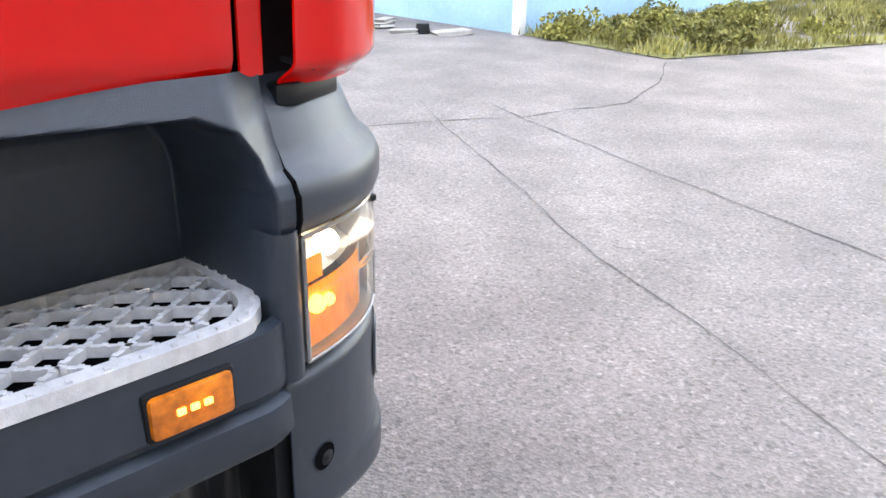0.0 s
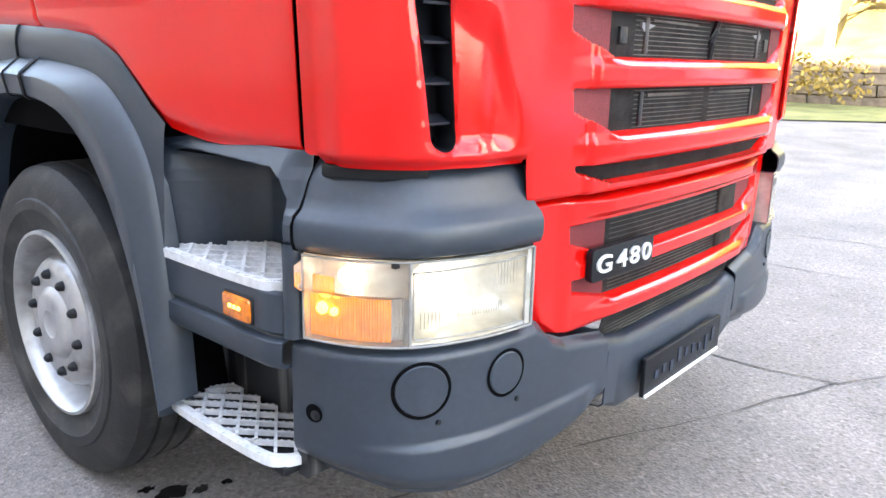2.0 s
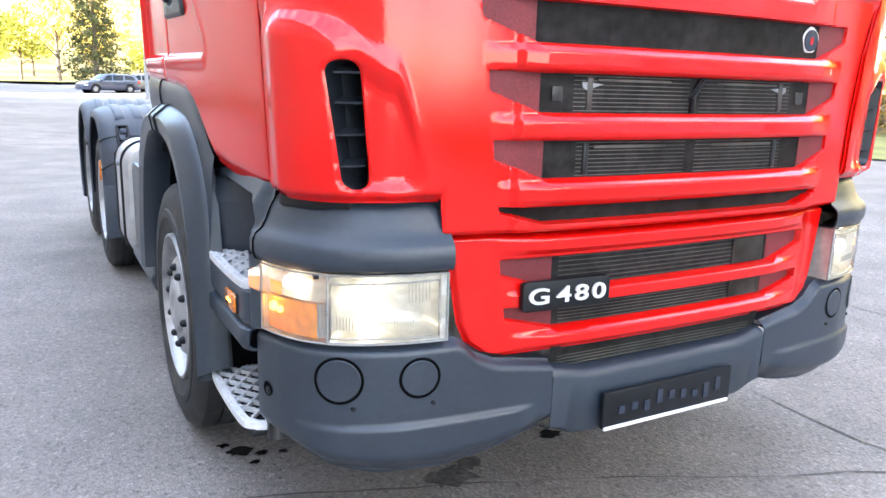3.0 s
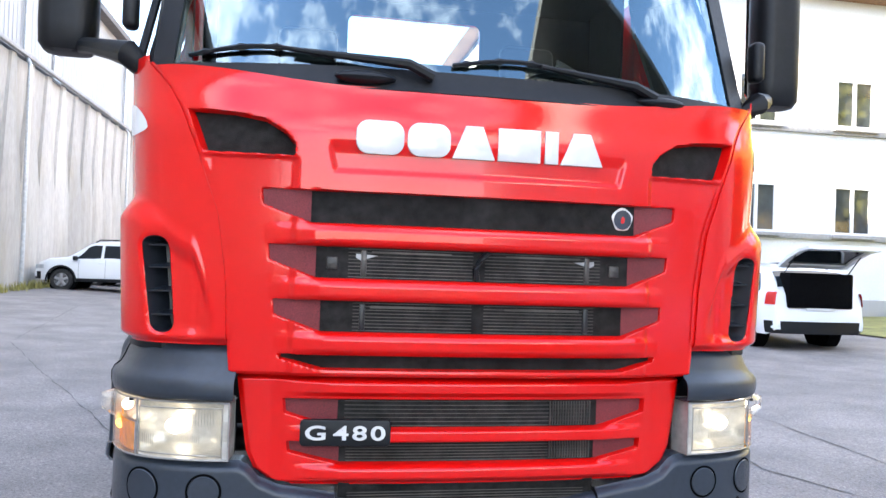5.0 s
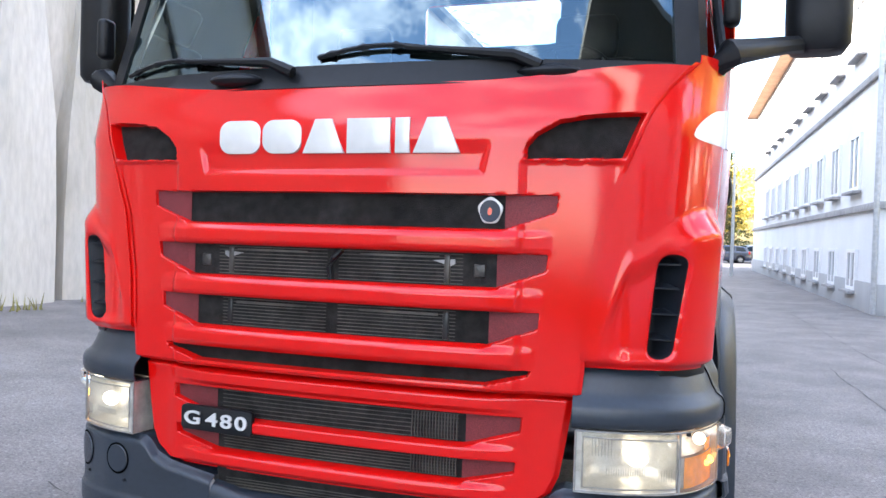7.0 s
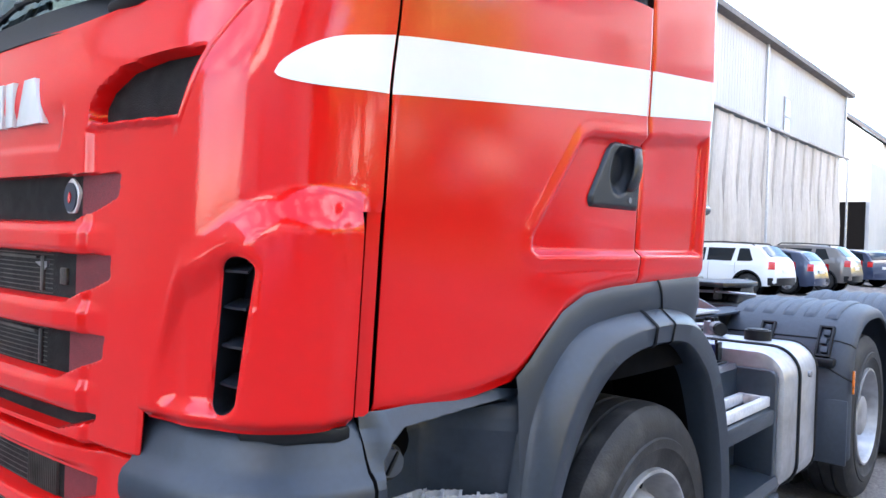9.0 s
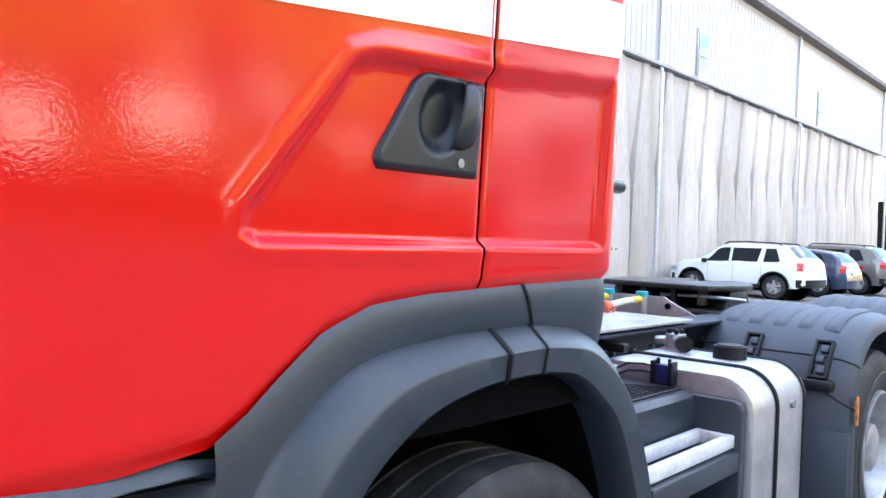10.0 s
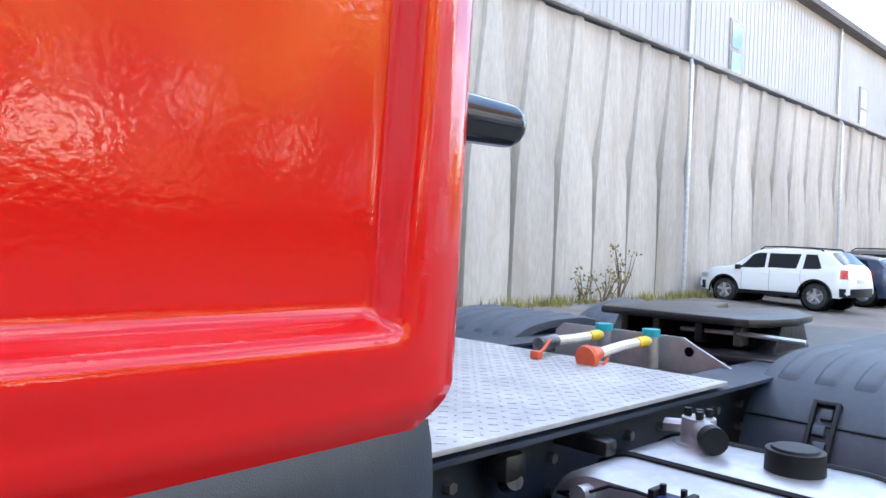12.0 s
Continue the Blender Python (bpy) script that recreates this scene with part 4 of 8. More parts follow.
def side_rows(s0, s1, n, z1, nz):
    cols = []
    for i in range(n + 1):
        s = s0 + (s1 - s0) * i / n
        y = on(UP, UP_S, s)[1]
        zb = lerp_table(RED_BOTTOM, y)
        if y > 1.90:
            t = min(1.0, (y - 1.90) / 0.105)
            zb += 0.085 * (1 - math.sqrt(1 - t * t))
        top = z1(y) if callable(z1) else z1
        zs, m = max(1.455, zb + 0.03), int(nz * 0.24)
        heights = [zb + (zs - zb) * k / m for k in range(m)] + [zs + 0.145 * k / 28 for k in range(28)] + [zs + 0.145 + (top - zs - 0.145) * k / (nz - m - 28) for k in range(nz - m - 27)]
        cols.append([cab_point(s, z, side_out(s, z)) for z in heights])
    return cols


def door_sill(y):
    return 2.085 + 0.13 * smooth(0.6, 1.45, y)


doors = {}
for sg in (-1, 1):
    doors[sg] = part("door", thick(quads(side_rows(S_DOOR + 0.010, S_REAR - 0.003, 100, door_sill, 115), s=sg), 0.004), RED, truck, sharp=50)
    part("side_panel", thick(quads(side_rows(S_REAR + 0.003, S_BACK, 90, 2.95, 140), s=sg), 0.004), RED, truck, sharp=50)

# white stripe film in three lengths on each side
STRIPE_LO = [(0.25, 1.80), (0.48, 1.806), (1.48, 1.900), (1.96, 1.952)]
STRIPE_HI = [(0.25, 1.885), (0.33, 1.90), (0.48, 1.925), (1.49, 2.035), (1.96, 2.082)]
S_TIP = s_at_y(0.262)
for sg in (-1, 1):
    for s0, s1 in ((S_TIP, S_DOOR - 0.003), (S_DOOR + 0.008, S_REAR - 0.006), (S_REAR + 0.006, s_at_y(1.962))):
        rows = []
        for i in range(41):
            s = s0 + (s1 - s0) * i / 40
            y = on(UP, UP_S, s)[1]
            lo, hi = lerp_table(STRIPE_LO, y), lerp_table(STRIPE_HI, y)
            if s0 == S_TIP:
                f = math.sqrt(max(0.0, 1 - (1 - min(1.0, (s - s0) / 0.13)) ** 2))
                lo, hi = lo + 0.02 * (1 - f), lo + 0.02 * (1 - f) + (hi - lo - 0.02 * (1 - f)) * f + 0.0005
            if s0 > S_REAR:
                f = math.sqrt(max(0.0, 1 - (1 - min(1.0, (s1 - s) / 0.02)) ** 2))
                lo, hi = lo + 0.02 * (1 - f), hi - 0.02 * (1 - f)
            rows.append([cab_point(s, lo + (hi - lo) * k / 6, side_out(s, lo + (hi - lo) * k / 6) + 0.0025 if s > S_DOOR else 0.0025) for k in range(7)])
        part("stripe", quads(rows, s=sg), WHITE, truck, "white reflective film stripe")

# cab above the waist: pillars, roof, back wall, glass
def screen_point(u, v):
    """u across -1..1, v up 0..1."""
    x = 1.075 * u * (1 - 0.06 * v)
    y = 0.165 + 0.19 * abs(u) ** 2.6 + 0.26 * v
    return (x, y, 2.005 + 0.897 * v)


rows = [[screen_point(u, v) for u in np.linspace(-0.965, 0.965, 40)] for v in np.linspace(0.01, 0.97, 12)]
ws = part("windscreen", outward(quads(rows), (0, -1, 0.3)), GLASS, truck, "tinted curved windscreen reflecting the sky")
ws.visible_shadow = False
rows = [[screen_point(u, 0.045 * k) for u in np.linspace(-0.97, 0.97, 40)] for k in range(2)]
rows = [[(p[0], p[1] - 0.016, p[2]) for p in r] for r in rows]
rows.insert(0, [(p[0], p[1] - 0.02, hood_top(p[0]) - 0.006) for p in rows[0]])
part("cowl", thick(quads(rows), 0.02), BLACK, truck, "black wiper cowl")
for sg in (-1, 1):
    bm = bmesh.new()
    rows = []
    for v in np.linspace(-0.03, 1.0, 10):
        a = screen_point(0.955, v)
        rows.append([(a[0] - 0.01, a[1] - 0.012, a[2]), (a[0] + 0.06, a[1] + 0.02, a[2]), (a[0] + 0.085, a[1] + 0.09, a[2]), (a[0] + 0.03, a[1] + 0.10, a[2]), (a[0] - 0.02, a[1] + 0.04, a[2])])
    quads(rows, close=True, s=sg, bm=bm)
    part("pillar", bm, BLACK, truck, "black windscreen pillar")
    # door window frame and glass
    a0, a1 = (1.155, 0.52, 2.10), (1.215, 1.46, 2.225)
    rows = [[(a0[0] + (a1[0] - a0[0]) * i / 8 - 0.02 - 0.11 * v, max(a0[1] + (a1[1] - a0[1]) * i / 8, 0.50 + 0.33 * v), door_sill(a0[1] + (a1[1] - a0[1]) * i / 8) + v * (2.84 - door_sill(a0[1] + (a1[1] - a0[1]) * i / 8)))
             for i in range(9)] for v in (0.0, 0.5, 1.0)]
    g = part("window", outward(quads(rows, s=sg), (sg, 0, 0)), DOORGLASS, doors[sg])
    g.visible_shadow = False
    bm = bmesh.new()
    tube(bm, [(sg * 1.15, 0.50, 2.10), (sg * 1.185, 0.9, 2.145), (sg * 1.21, 1.47, 2.225), (sg * 1.11, 1.47, 2.86), (sg * 1.07, 0.84, 2.86), (sg * 1.15, 0.50, 2.10)], 0.016, 8)
    part("window_seal", bm, BLACK, doors[sg])
    bm = bmesh.new()
    slab(bm, [(1.44, 2.20), (1.50, 2.20), (1.50, 2.95), (0.72, 2.95), (0.62, 2.86), (1.44, 2.86)], "x", sg * 1.12, sg * 1.15)
    part("door_frame", bm, RED, doors[sg])
bm = bmesh.new()
slab(bm, [(0.30, 2.86), (0.45, 2.93), (1.0, 2.97), (2.0, 2.97), (2.0, 2.90), (1.0, 2.90), (0.5, 2.87)], "x", -1.12, 1.12)
part("roof", bm, RED, truck)
bm = bmesh.new()
WIN_A, WIN_B, WIN_Z0, WIN_Z1 = -0.37, 0.40, 2.545, 2.80
for x0, x1, z0, z1 in ((-1.1, 1.1, 1.50, WIN_Z0), (-1.1, 1.1, WIN_Z1, 2.9), (-1.1, WIN_A, WIN_Z0, WIN_Z1), (WIN_B, 1.1, WIN_Z0, WIN_Z1)):
    box(bm, ((x0 + x1) / 2, 1.994, (z0 + z1) / 2), (x1 - x0, 0.03, z1 - z0))
part("back_wall", bm, RED, truck)
bm = bmesh.new()
box(bm, (0, 1.9, 1.75), (2.0, 0.05, 1.0))
box(bm, (0, 1.2, 1.30), (2.1, 1.5, 0.06))
for sx in (-1, 1):
    box(bm, (sx * 1.085, 1.22, 1.72), (0.012, 1.44, 0.80))
    box(bm, (sx * 1.075, 1.73, 2.52), (0.012, 0.46, 0.82))
part("cab_lining", bm, BLACK, truck)


# ---- grille fillings ----
FINS = material("dusty_cooler_fins", (0.10, 0.094, 0.084), rough=0.6, metal=0.3, grain=0.4, grain_scale=12, stain=0.4, stain_scale=5)
LAMPHOUSE = material("pale_lamp_housing", (0.60, 0.58, 0.53), rough=0.22, metal=0.35, grain=0.12, grain_scale=30, stain=0.2, stain_scale=14, bump=0.003, bump_scale=40)
def front_y(x, z=1.4):
    return cab_point(s_at_x(abs(x)), z)[1]


def grille_rows(z0, z1, x0, x1, back, n=24):
    return [[(x, front_y(x, z) + back, z) for x in np.linspace(x0, x1, n)] for z in (z0, z1)]


for k, p in enumerate(SLOTS + LOW_SLOTS):
    top, bottom, tip, inner = p[0][1], p[2][1], p[5][0], p[3][0]
    low = k >= 3
    ofs = 0.030 if low else 0.0
    g = part("grille_mesh", thick(quads(grille_rows(bottom - 0.012, top + 0.012, -inner - 0.004, inner + 0.004, 0.030 + ofs)), 0.006), MESHMAT, hood if not low else low_panel, "black grille mesh")
    if k in (1, 2, 3, 4):
        # thin cooler fins behind the open bars
        bm = bmesh.new()
        n = 9 if not low else 7
        for i in range(n):
            z = bottom + (top - bottom) * (i + 0.5) / n
            for sgx in (-1, 1):
                a, b = (0.02, inner - 0.10) if not low else (0.0, inner - 0.02)
                quads([[(sgx * x, front_y(x) + 0.022 + ofs, z - 0.0012) for x in np.linspace(a, b, 16)], [(sgx * x, front_y(x) + 0.022 + ofs, z + 0.0012) for x in np.linspace(a, b, 16)]], bm=bm)
        part("fin", bm, FINS, g)["kind"] = "stuff"
    if low:
        bm = bmesh.new()
        for i in range(16):
            x = 0.27 + 0.0095 * i
            box(bm, (x, front_y(x) + 0.018 + ofs, (top + bottom) / 2), (0.003, 0.008, top - bottom - 0.012))
        part("cooler_patch", bm, FINS, g)["kind"] = "stuff"
    for sg in (-1, 1):
        rows = []
        for i in range(9):
            x = inner + 0.002 + (tip - inner) * i / 8
            zl = bottom + (top - 0.45 * (top - bottom) - bottom) * i / 8
            rows.append([(x, front_y(x, z) + (0.022 + ofs), z) for z in (zl - 0.008, (zl + top) / 2, top + 0.008)])
        part("grille_insert", quads(rows, s=sg), MAROON, hood if not low else low_panel, "dull maroon honeycomb grille end")
part("air_slot_mesh", quads(grille_rows(1.064, 1.115, -0.625, 0.625, 0.035)), MESHMAT, hood)
for sg in (-1, 1):
    rows = [[(x, front_y(x, z) + 0.040, z) for z in np.linspace(1.73, 1.885, 5)] for x in np.linspace(0.595, 0.955, 10)]
    part("intake_mesh", quads(rows, s=sg), MESHMAT, hood, "black mesh of the upper intake")

# coolers seen through the bars
bm = bmesh.new()
box(bm, (0, 0.185, 1.36), (0.78, 0.02, 0.16))
part("cooler", bm, STEEL, truck)
for sg in (-1, 1):
    bm = bmesh.new()
    box(bm, (sg * 0.475, 0.139, 1.405), (0.035, 0.012, 0.038), 0.003)
    part("sensor_block", bm, GREASE, truck)
    bm = bmesh.new()
    slab(bm, [(sg * 0.33, 1.432), (sg * 0.40, 1.437), (sg * 0.40, 1.424), (sg * 0.385, 1.415)], "y", 0.128, 0.134)
    part("cooler_bracket", bm, STEEL, truck)

for sg in (-1, 1):
    for z0, z1 in ((1.362, 1.452), (1.190, 1.280)):
        bm = bmesh.new()
        box(bm, (sg * 0.375, 0.131, (z0 + z1) / 2), (0.018, 0.010, z1 - z0 - 0.008), 0.002)
        part("cooler_post", bm, GREASE, truck)
for z0, z1 in ((1.440, 1.446), (1.264, 1.272)):
    bm = bmesh.new()
    box(bm, (0, 0.126, (z0 + z1) / 2), (0.70, 0.006, z1 - z0), 0.001)
    part("cooler_top_edge", bm, FINS, truck)
bm = bmesh.new()
tube(bm, [(0.03, 0.122, 1.456), (0.005, 0.117, 1.43), (-0.012, 0.117, 1.40), (-0.005, 0.122, 1.36)], 0.011, 8)
part("centre_hose", bm, BLACK, truck)

# raised maker's name as six plain pale blocks, and the round shield
NAME = [(-0.415, -0.262, "r"), (-0.252, -0.112, "r"), (-0.106, 0.036, "a"), (0.046, 0.190, "n"), (0.206, 0.252, "i"), (0.262, 0.410, "a")]
for x0, x1, shape in NAME:
    c, w = (x0 + x1) / 2, x1 - x0
    bm = bmesh.new()
    z0, z1 = 1.754, 1.862
    if shape == "a":
        out = [(x0, z0), (x1, z0), (c + w * 0.20, z1), (c - w * 0.20, z1)]
    elif shape == "r":
        out = rounded(w, z1 - z0, 0.04, 6, (c, (z0 + z1) / 2))
    else:
        out = [(x0, z0), (x1, z0), (x1, z1), (x0, z1)]
    slab(bm, out, "y", front_y(c, 1.8) - 0.004, front_y(c, 1.8) + 0.016, 0.002)
    part("name_block", bm, CHROME, hood, "pale raised name block")
bm = bmesh.new()
by = front_y(0.5, 1.58)
slab(bm, [(0.501 + 0.037 * math.sin(a) * (1 - 0.12 * math.cos(3 * a)), 1.584 + 0.040 * math.cos(a) * (1 + 0.08 * math.cos(3 * a))) for a in np.linspace(0, 2 * math.pi, 24, endpoint=False)], "y", by + 0.020, by + 0.032, 0.002)
badge = part("badge", bm, CHROME, hood, "small round pale shield badge")
bm = bmesh.new()
slab(bm, [(0.501 + 0.031 * math.sin(a), 1.584 + 0.033 * math.cos(a)) for a in np.linspace(0, 2 * math.pi, 20, endpoint=False)], "y", by + 0.0165, by + 0.022)
bf = part("badge_field", bm, CHASSIS, badge)
bm = bmesh.new()
slab(bm, [(0.501, 1.596), (0.509, 1.588), (0.506, 1.574), (0.499, 1.570), (0.494, 1.576), (0.495, 1.588)], "y", by + 0.0145, by + 0.018)
part("badge_emblem", bm, RED_LAMP, badge)

# model plate
bm = bmesh.new()
slab(bm, rounded(0.285, 0.083, 0.014, 4, (-0.4135, 0.869)), "y", 0.117, 0.137, 0.003)
model = part("model_plate", bm, BLACK, low_panel, "black model plate with pale letters")
for ch, cx in (("G", -0.506), ("4", -0.427), ("8", -0.369), ("0", -0.311)):
    fc = bpy.data.curves.new("lettering", "FONT")
    fc.body, fc.size, fc.extrude, fc.offset = ch, 0.086, 0.003, 0.0016
    fc.align_x, fc.align_y = "CENTER", "CENTER"
    txt = bpy.data.objects.new("tmp", fc)
    scene.collection.objects.link(txt)
    me = bpy.data.meshes.new_from_object(txt.evaluated_get(bpy.context.evaluated_depsgraph_get()))
    bpy.data.objects.remove(txt)
    me.materials.append(CHROME)
    me.transform(pose(cx, 0.115, 0.868, 90, 0, 0) @ Matrix.Diagonal((1.12, 0.72, 1, 1)))
    lt = new("letter", me)
    lt.parent = model

model.matrix_basis = pose(-0.4135, 0.127, 0, 0, 0, -3.6) @ pose(0.4135, -0.127, 0)

# ---- grey corner cowls, headlamps, bumper ----
S_LI = float(np.interp(0.772, LOW[:, 0], LOW_S))
S_LM = float(np.interp(1.058, LOW[:, 0], LOW_S))
i_low = int(np.argmax(LOW[:, 0] > 1.0))
def low_s_y(y):
    return float(np.interp(y, LOW[i_low:, 1], LOW_S[i_low:]))
S_LO = low_s_y(0.438)
S_BO = low_s_y(0.475)


def low_point(s, z, out=0.0):
    x, y, nx, ny = on(LOW, LOW_S, s)
    return (x + nx * out, y + ny * out, z)


for sg in (-1, 1):
    # cowl over the lamp: a sloping shelf and a rounded flange
    prof = [(0.962, -0.06), (0.962, 0.0), (0.968, 0.012), (0.985, 0.018), (1.015, 0.018), (1.032, 0.010), (1.045, -0.008), (1.07, -0.022), (1.10, -0.034), (1.125, -0.05), (1.15, -0.075)]
    rows = [[low_point(s, z, o) for z, o in prof] for s in np.linspace(S_LI - 0.012, low_s_y(0.450), 40)]
    part("lamp_cowl", thick(quads(rows, s=sg), 0.004), GREY, truck, "grey moulded cowl over the headlamp", sharp=50)
    bm = bmesh.new()
    tube(bm, [tuple(np.array(low_point(low_s_y(0.452), z, o - 0.001)) * (sg, 1, 1)) for z, o in prof[1:]], 0.0045, 6)
    part("cowl_seam", bm, DARK, truck)

    lamp = part("headlamp", quads([[low_point(s, z, -0.09) for s in np.linspace(S_LI, S_LO, 30)] for z in (0.770, 0.965)], s=sg), LAMPHOUSE, truck, "headlamp with clear lens, lit")
    # reflector bowl of the main lamp
    rows = []
    for k in range(9):
        f = k / 8
        rows.append([low_point(s, z, -0.004 - 0.065 * (1 - (2 * i / 16 - 1) ** 4) * (1 - (2 * f - 1) ** 4)) for i, s, z in
                     [(i, S_LI + 0.002 + (S_LM - S_LI - 0.004) * i / 16, 0.78 + 0.176 * f) for i in range(17)]])
    part("reflector", quads(rows, s=sg), LAMPHOUSE, lamp, sharp=60)
    bx, by_, _, _ = on(LOW, LOW_S, S_LI + 0.57 * (S_LM - S_LI))
    bm = bmesh.new()
    bmesh.ops.create_uvsphere(bm, u_segments=16, v_segments=10, radius=0.024, matrix=Matrix.Translation((sg * bx, by_ + 0.045, 0.872)) @ Matrix.Diagonal((1.4, 0.7, 1.1, 1)))
    part("bulb", bm, HEAD_LIT, lamp, "glowing headlamp bulb")
    # indicator: fluted orange lower lens, clear upper lens with a small amber block at its outer end
    def fluted(s0, s1, z0, z1, depth, n=150):
        pitch = 0.0058
        return [[low_point(s, z, depth + 0.0011 * math.cos(2 * math.pi * s / pitch)) for s in np.linspace(s0, s1, n)] for z in np.linspace(z0, z1, 4)]
    s_amber = S_LM + 0.17 * (S_LO - S_LM)
    part("clear_flutes", quads(fluted(S_LM + 0.012, s_amber, 0.787, 0.874, -0.016, 60), s=sg), LAMPHOUSE, lamp, "clear fluted end of the indicator", sharp=70)
    part("indicator_lens", quads(fluted(s_amber, S_LO - 0.003, 0.783, 0.874, -0.014), s=sg), INDICATOR, lamp, "fluted orange indicator lens, lit", sharp=70)
    part("amber_block", quads(fluted(S_LO - 0.062, S_LO - 0.006, 0.876, 0.912, -0.018, 60), s=sg), INDICATOR, lamp, sharp=70)
    rows = [[low_point(s, z, -0.030 - 0.03 * math.sin(math.pi * min(1.0, max(0.0, (z - 0.874) / 0.083)))) for s in np.linspace(S_LM - 0.002, S_LO, 14)] for z in np.linspace(0.874, 0.957, 7)]
    part("side_reflector", quads(rows, s=sg), LAMPHOUSE, lamp)
    rows = [[low_point(s, z, -0.012) for s in np.linspace(S_LM + 0.002, S_LM + 0.012, 3)] for z in (0.78, 0.874)]
    part("clear_strip", quads(rows, s=sg), CLEAR_EDGE, lamp)
    for ss, z, r, m in ((S_LO - 0.036, 0.846, 0.013, AMBER_BULB), (S_LO - 0.064, 0.842, 0.009, AMBER_BULB), (S_LO - 0.088, 0.916, 0.019, HEAD_LIT)):
        bx, by_, nx_, ny_ = on(LOW, LOW_S, ss)
        back = -0.010 if m is AMBER_BULB else -0.026
        bm = bmesh.new()
        bmesh.ops.create_uvsphere(bm, u_segments=12, v_segments=8, radius=r, matrix=Matrix.Translation((sg * (bx + nx_ * back), by_ + ny_ * back, z)))
        part("side_bulb", bm, m, lamp)
    rows = [[low_point(s, z, 0.004 - 0.012 * ((z - 0.868) / 0.09) ** 2) for s in np.linspace(S_LI, S_LM, 20)] for z in np.linspace(0.782, 0.956, 7)]
    part("lens", outward(quads(rows, s=sg), (sg, -1, 0)), LENS, lamp).visible_shadow = False
    rows = [[low_point(s, z, 0.006 + 0.042 * smooth(0.875, 0.90, z) * (1 - smooth(0.948, 0.958, z)) * smooth(S_LM + 0.02, S_LO - 0.06, s) * (1 - smooth(S_LO - 0.012, S_LO, s))) for s in np.linspace(S_LM + 0.004, S_LO, 20)] for z in np.linspace(0.778, 0.958, 14)]
    part("side_lens", outward(quads(rows, s=sg), (sg, -1, 0)), LENS, lamp).visible_shadow = False
    for s in (S_LI + 0.001, S_LO - 0.001):
        ends = quads([[low_point(s, z, o) for o in (-0.09, -0.04, 0.002)] for z in (0.775, 0.87, 0.962)], s=sg)
        part("lamp_end", ends, LAMPHOUSE, lamp)
    for z in (0.7765, 0.9605):
        rim = quads([[low_point(s, z, o) for s in np.linspace(S_LI, S_LO, 24)] for o in (-0.09, 0.002)], s=sg)
        part("lamp_edge", rim, LAMPHOUSE, lamp)
    # short vertical flutes in the lens, in three fields
    for f0, f1, z0, z1, count in ((0.30, 0.66, 0.832, 0.852, 17), (0.16, 0.34, 0.885, 0.935, 7), (0.80, 0.93, 0.815, 0.850, 6)):
        for k in range(count):
            bm = bmesh.new()
            s = S_LI + (f0 + (f1 - f0) * k / (count - 1)) * (S_LM - S_LI)
            tube(bm, [tuple(np.array(low_point(s, z, 0.0005)) * (sg, 1, 1)) for z in (z0, (z0 + z1) / 2, z1)], 0.0010, 5)
            part("lens_flute", bm, CLEAR_EDGE, lamp)
    # pale inner rim of the main lens and the metal end strip beside the red panel
    bm = bmesh.new()
    a_, b_ = S_LI + 0.022, S_LM - 0.006
    loop_ = [(s, 0.939 - 0.006 * k / 11) for k, s in enumerate(np.linspace(a_, b_, 12))] + [(b_, z) for z in (0.90, 0.85, 0.80)] + [(s, 0.7925) for s in np.linspace(b_, a_, 12)] + [(a_, z) for z in (0.84, 0.89, 0.939)]
    tube(bm, [tuple(np.array(low_point(s, z, 0.002)) * (sg, 1, 1)) for s, z in loop_], 0.0024, 6)
    part("inner_rim", bm, CLEAR_EDGE, lamp)
    part("end_strip", quads([[low_point(s, z, 0.0025) for s in np.linspace(S_LI, S_LI + 0.018, 4)] for z in (0.782, 0.87, 0.957)], s=sg), LAMPHOUSE, lamp)
    bm = bmesh.new()
    for s in (S_LI, S_LM + 0.001, S_LO):
        tube(bm, [tuple(np.array(low_point(s, z, 0.005)) * (sg, 1, 1)) for z in (0.778, 0.87, 0.957)], 0.0035, 6)
    for z in (0.779, 0.956):
        tube(bm, [tuple(np.array(low_point(s, z, 0.005)) * (sg, 1, 1)) for s in np.linspace(S_LI, S_LO, 24)], 0.003, 6)
    part("lens_rim", bm, CLEAR_EDGE, lamp)
    bm = bmesh.new()
    box(bm, tuple(np.array(low_point(S_LM - 0.07 + 0.10, 0.950, 0.006)) * (sg, 1, 1)), (0.014, 0.012, 0.010), 0.002)
    part("lens_clip", bm, BLACK, lamp)

# bumper: two corners and a centre
BUMP_TOP = [(0.40, 0.655), (0.44, 0.672), (0.55, 0.690), (0.62, 0.700), (0.68, 0.725), (0.715, 0.762), (0.74, 0.774), (1.2, 0.774)]
BUMP_BOT = [(0.40, 0.46), (0.49, 0.445), (0.63, 0.415), (0.75, 0.398), (0.95, 0.402), (1.08, 0.425), (1.17, 0.455), (1.2, 0.46)]


def bumper_out(x, y, z):
    zt, zb = lerp_table(BUMP_TOP, x), lerp_table(BUMP_BOT, x)
    v = 0.004
    v -= 0.030 * (1 - smooth(0.0, 0.035, zt - z)) ** 2
    v -= 0.060 * (1 - smooth(0.0, 0.09, z - zb)) ** 2
    # crease above the lower edge
    v += 0.011 * smooth(0.562, 0.546, z) * smooth(0.48, 0.56, x) * (1 - smooth(1.05, 1.15, x))
    return v


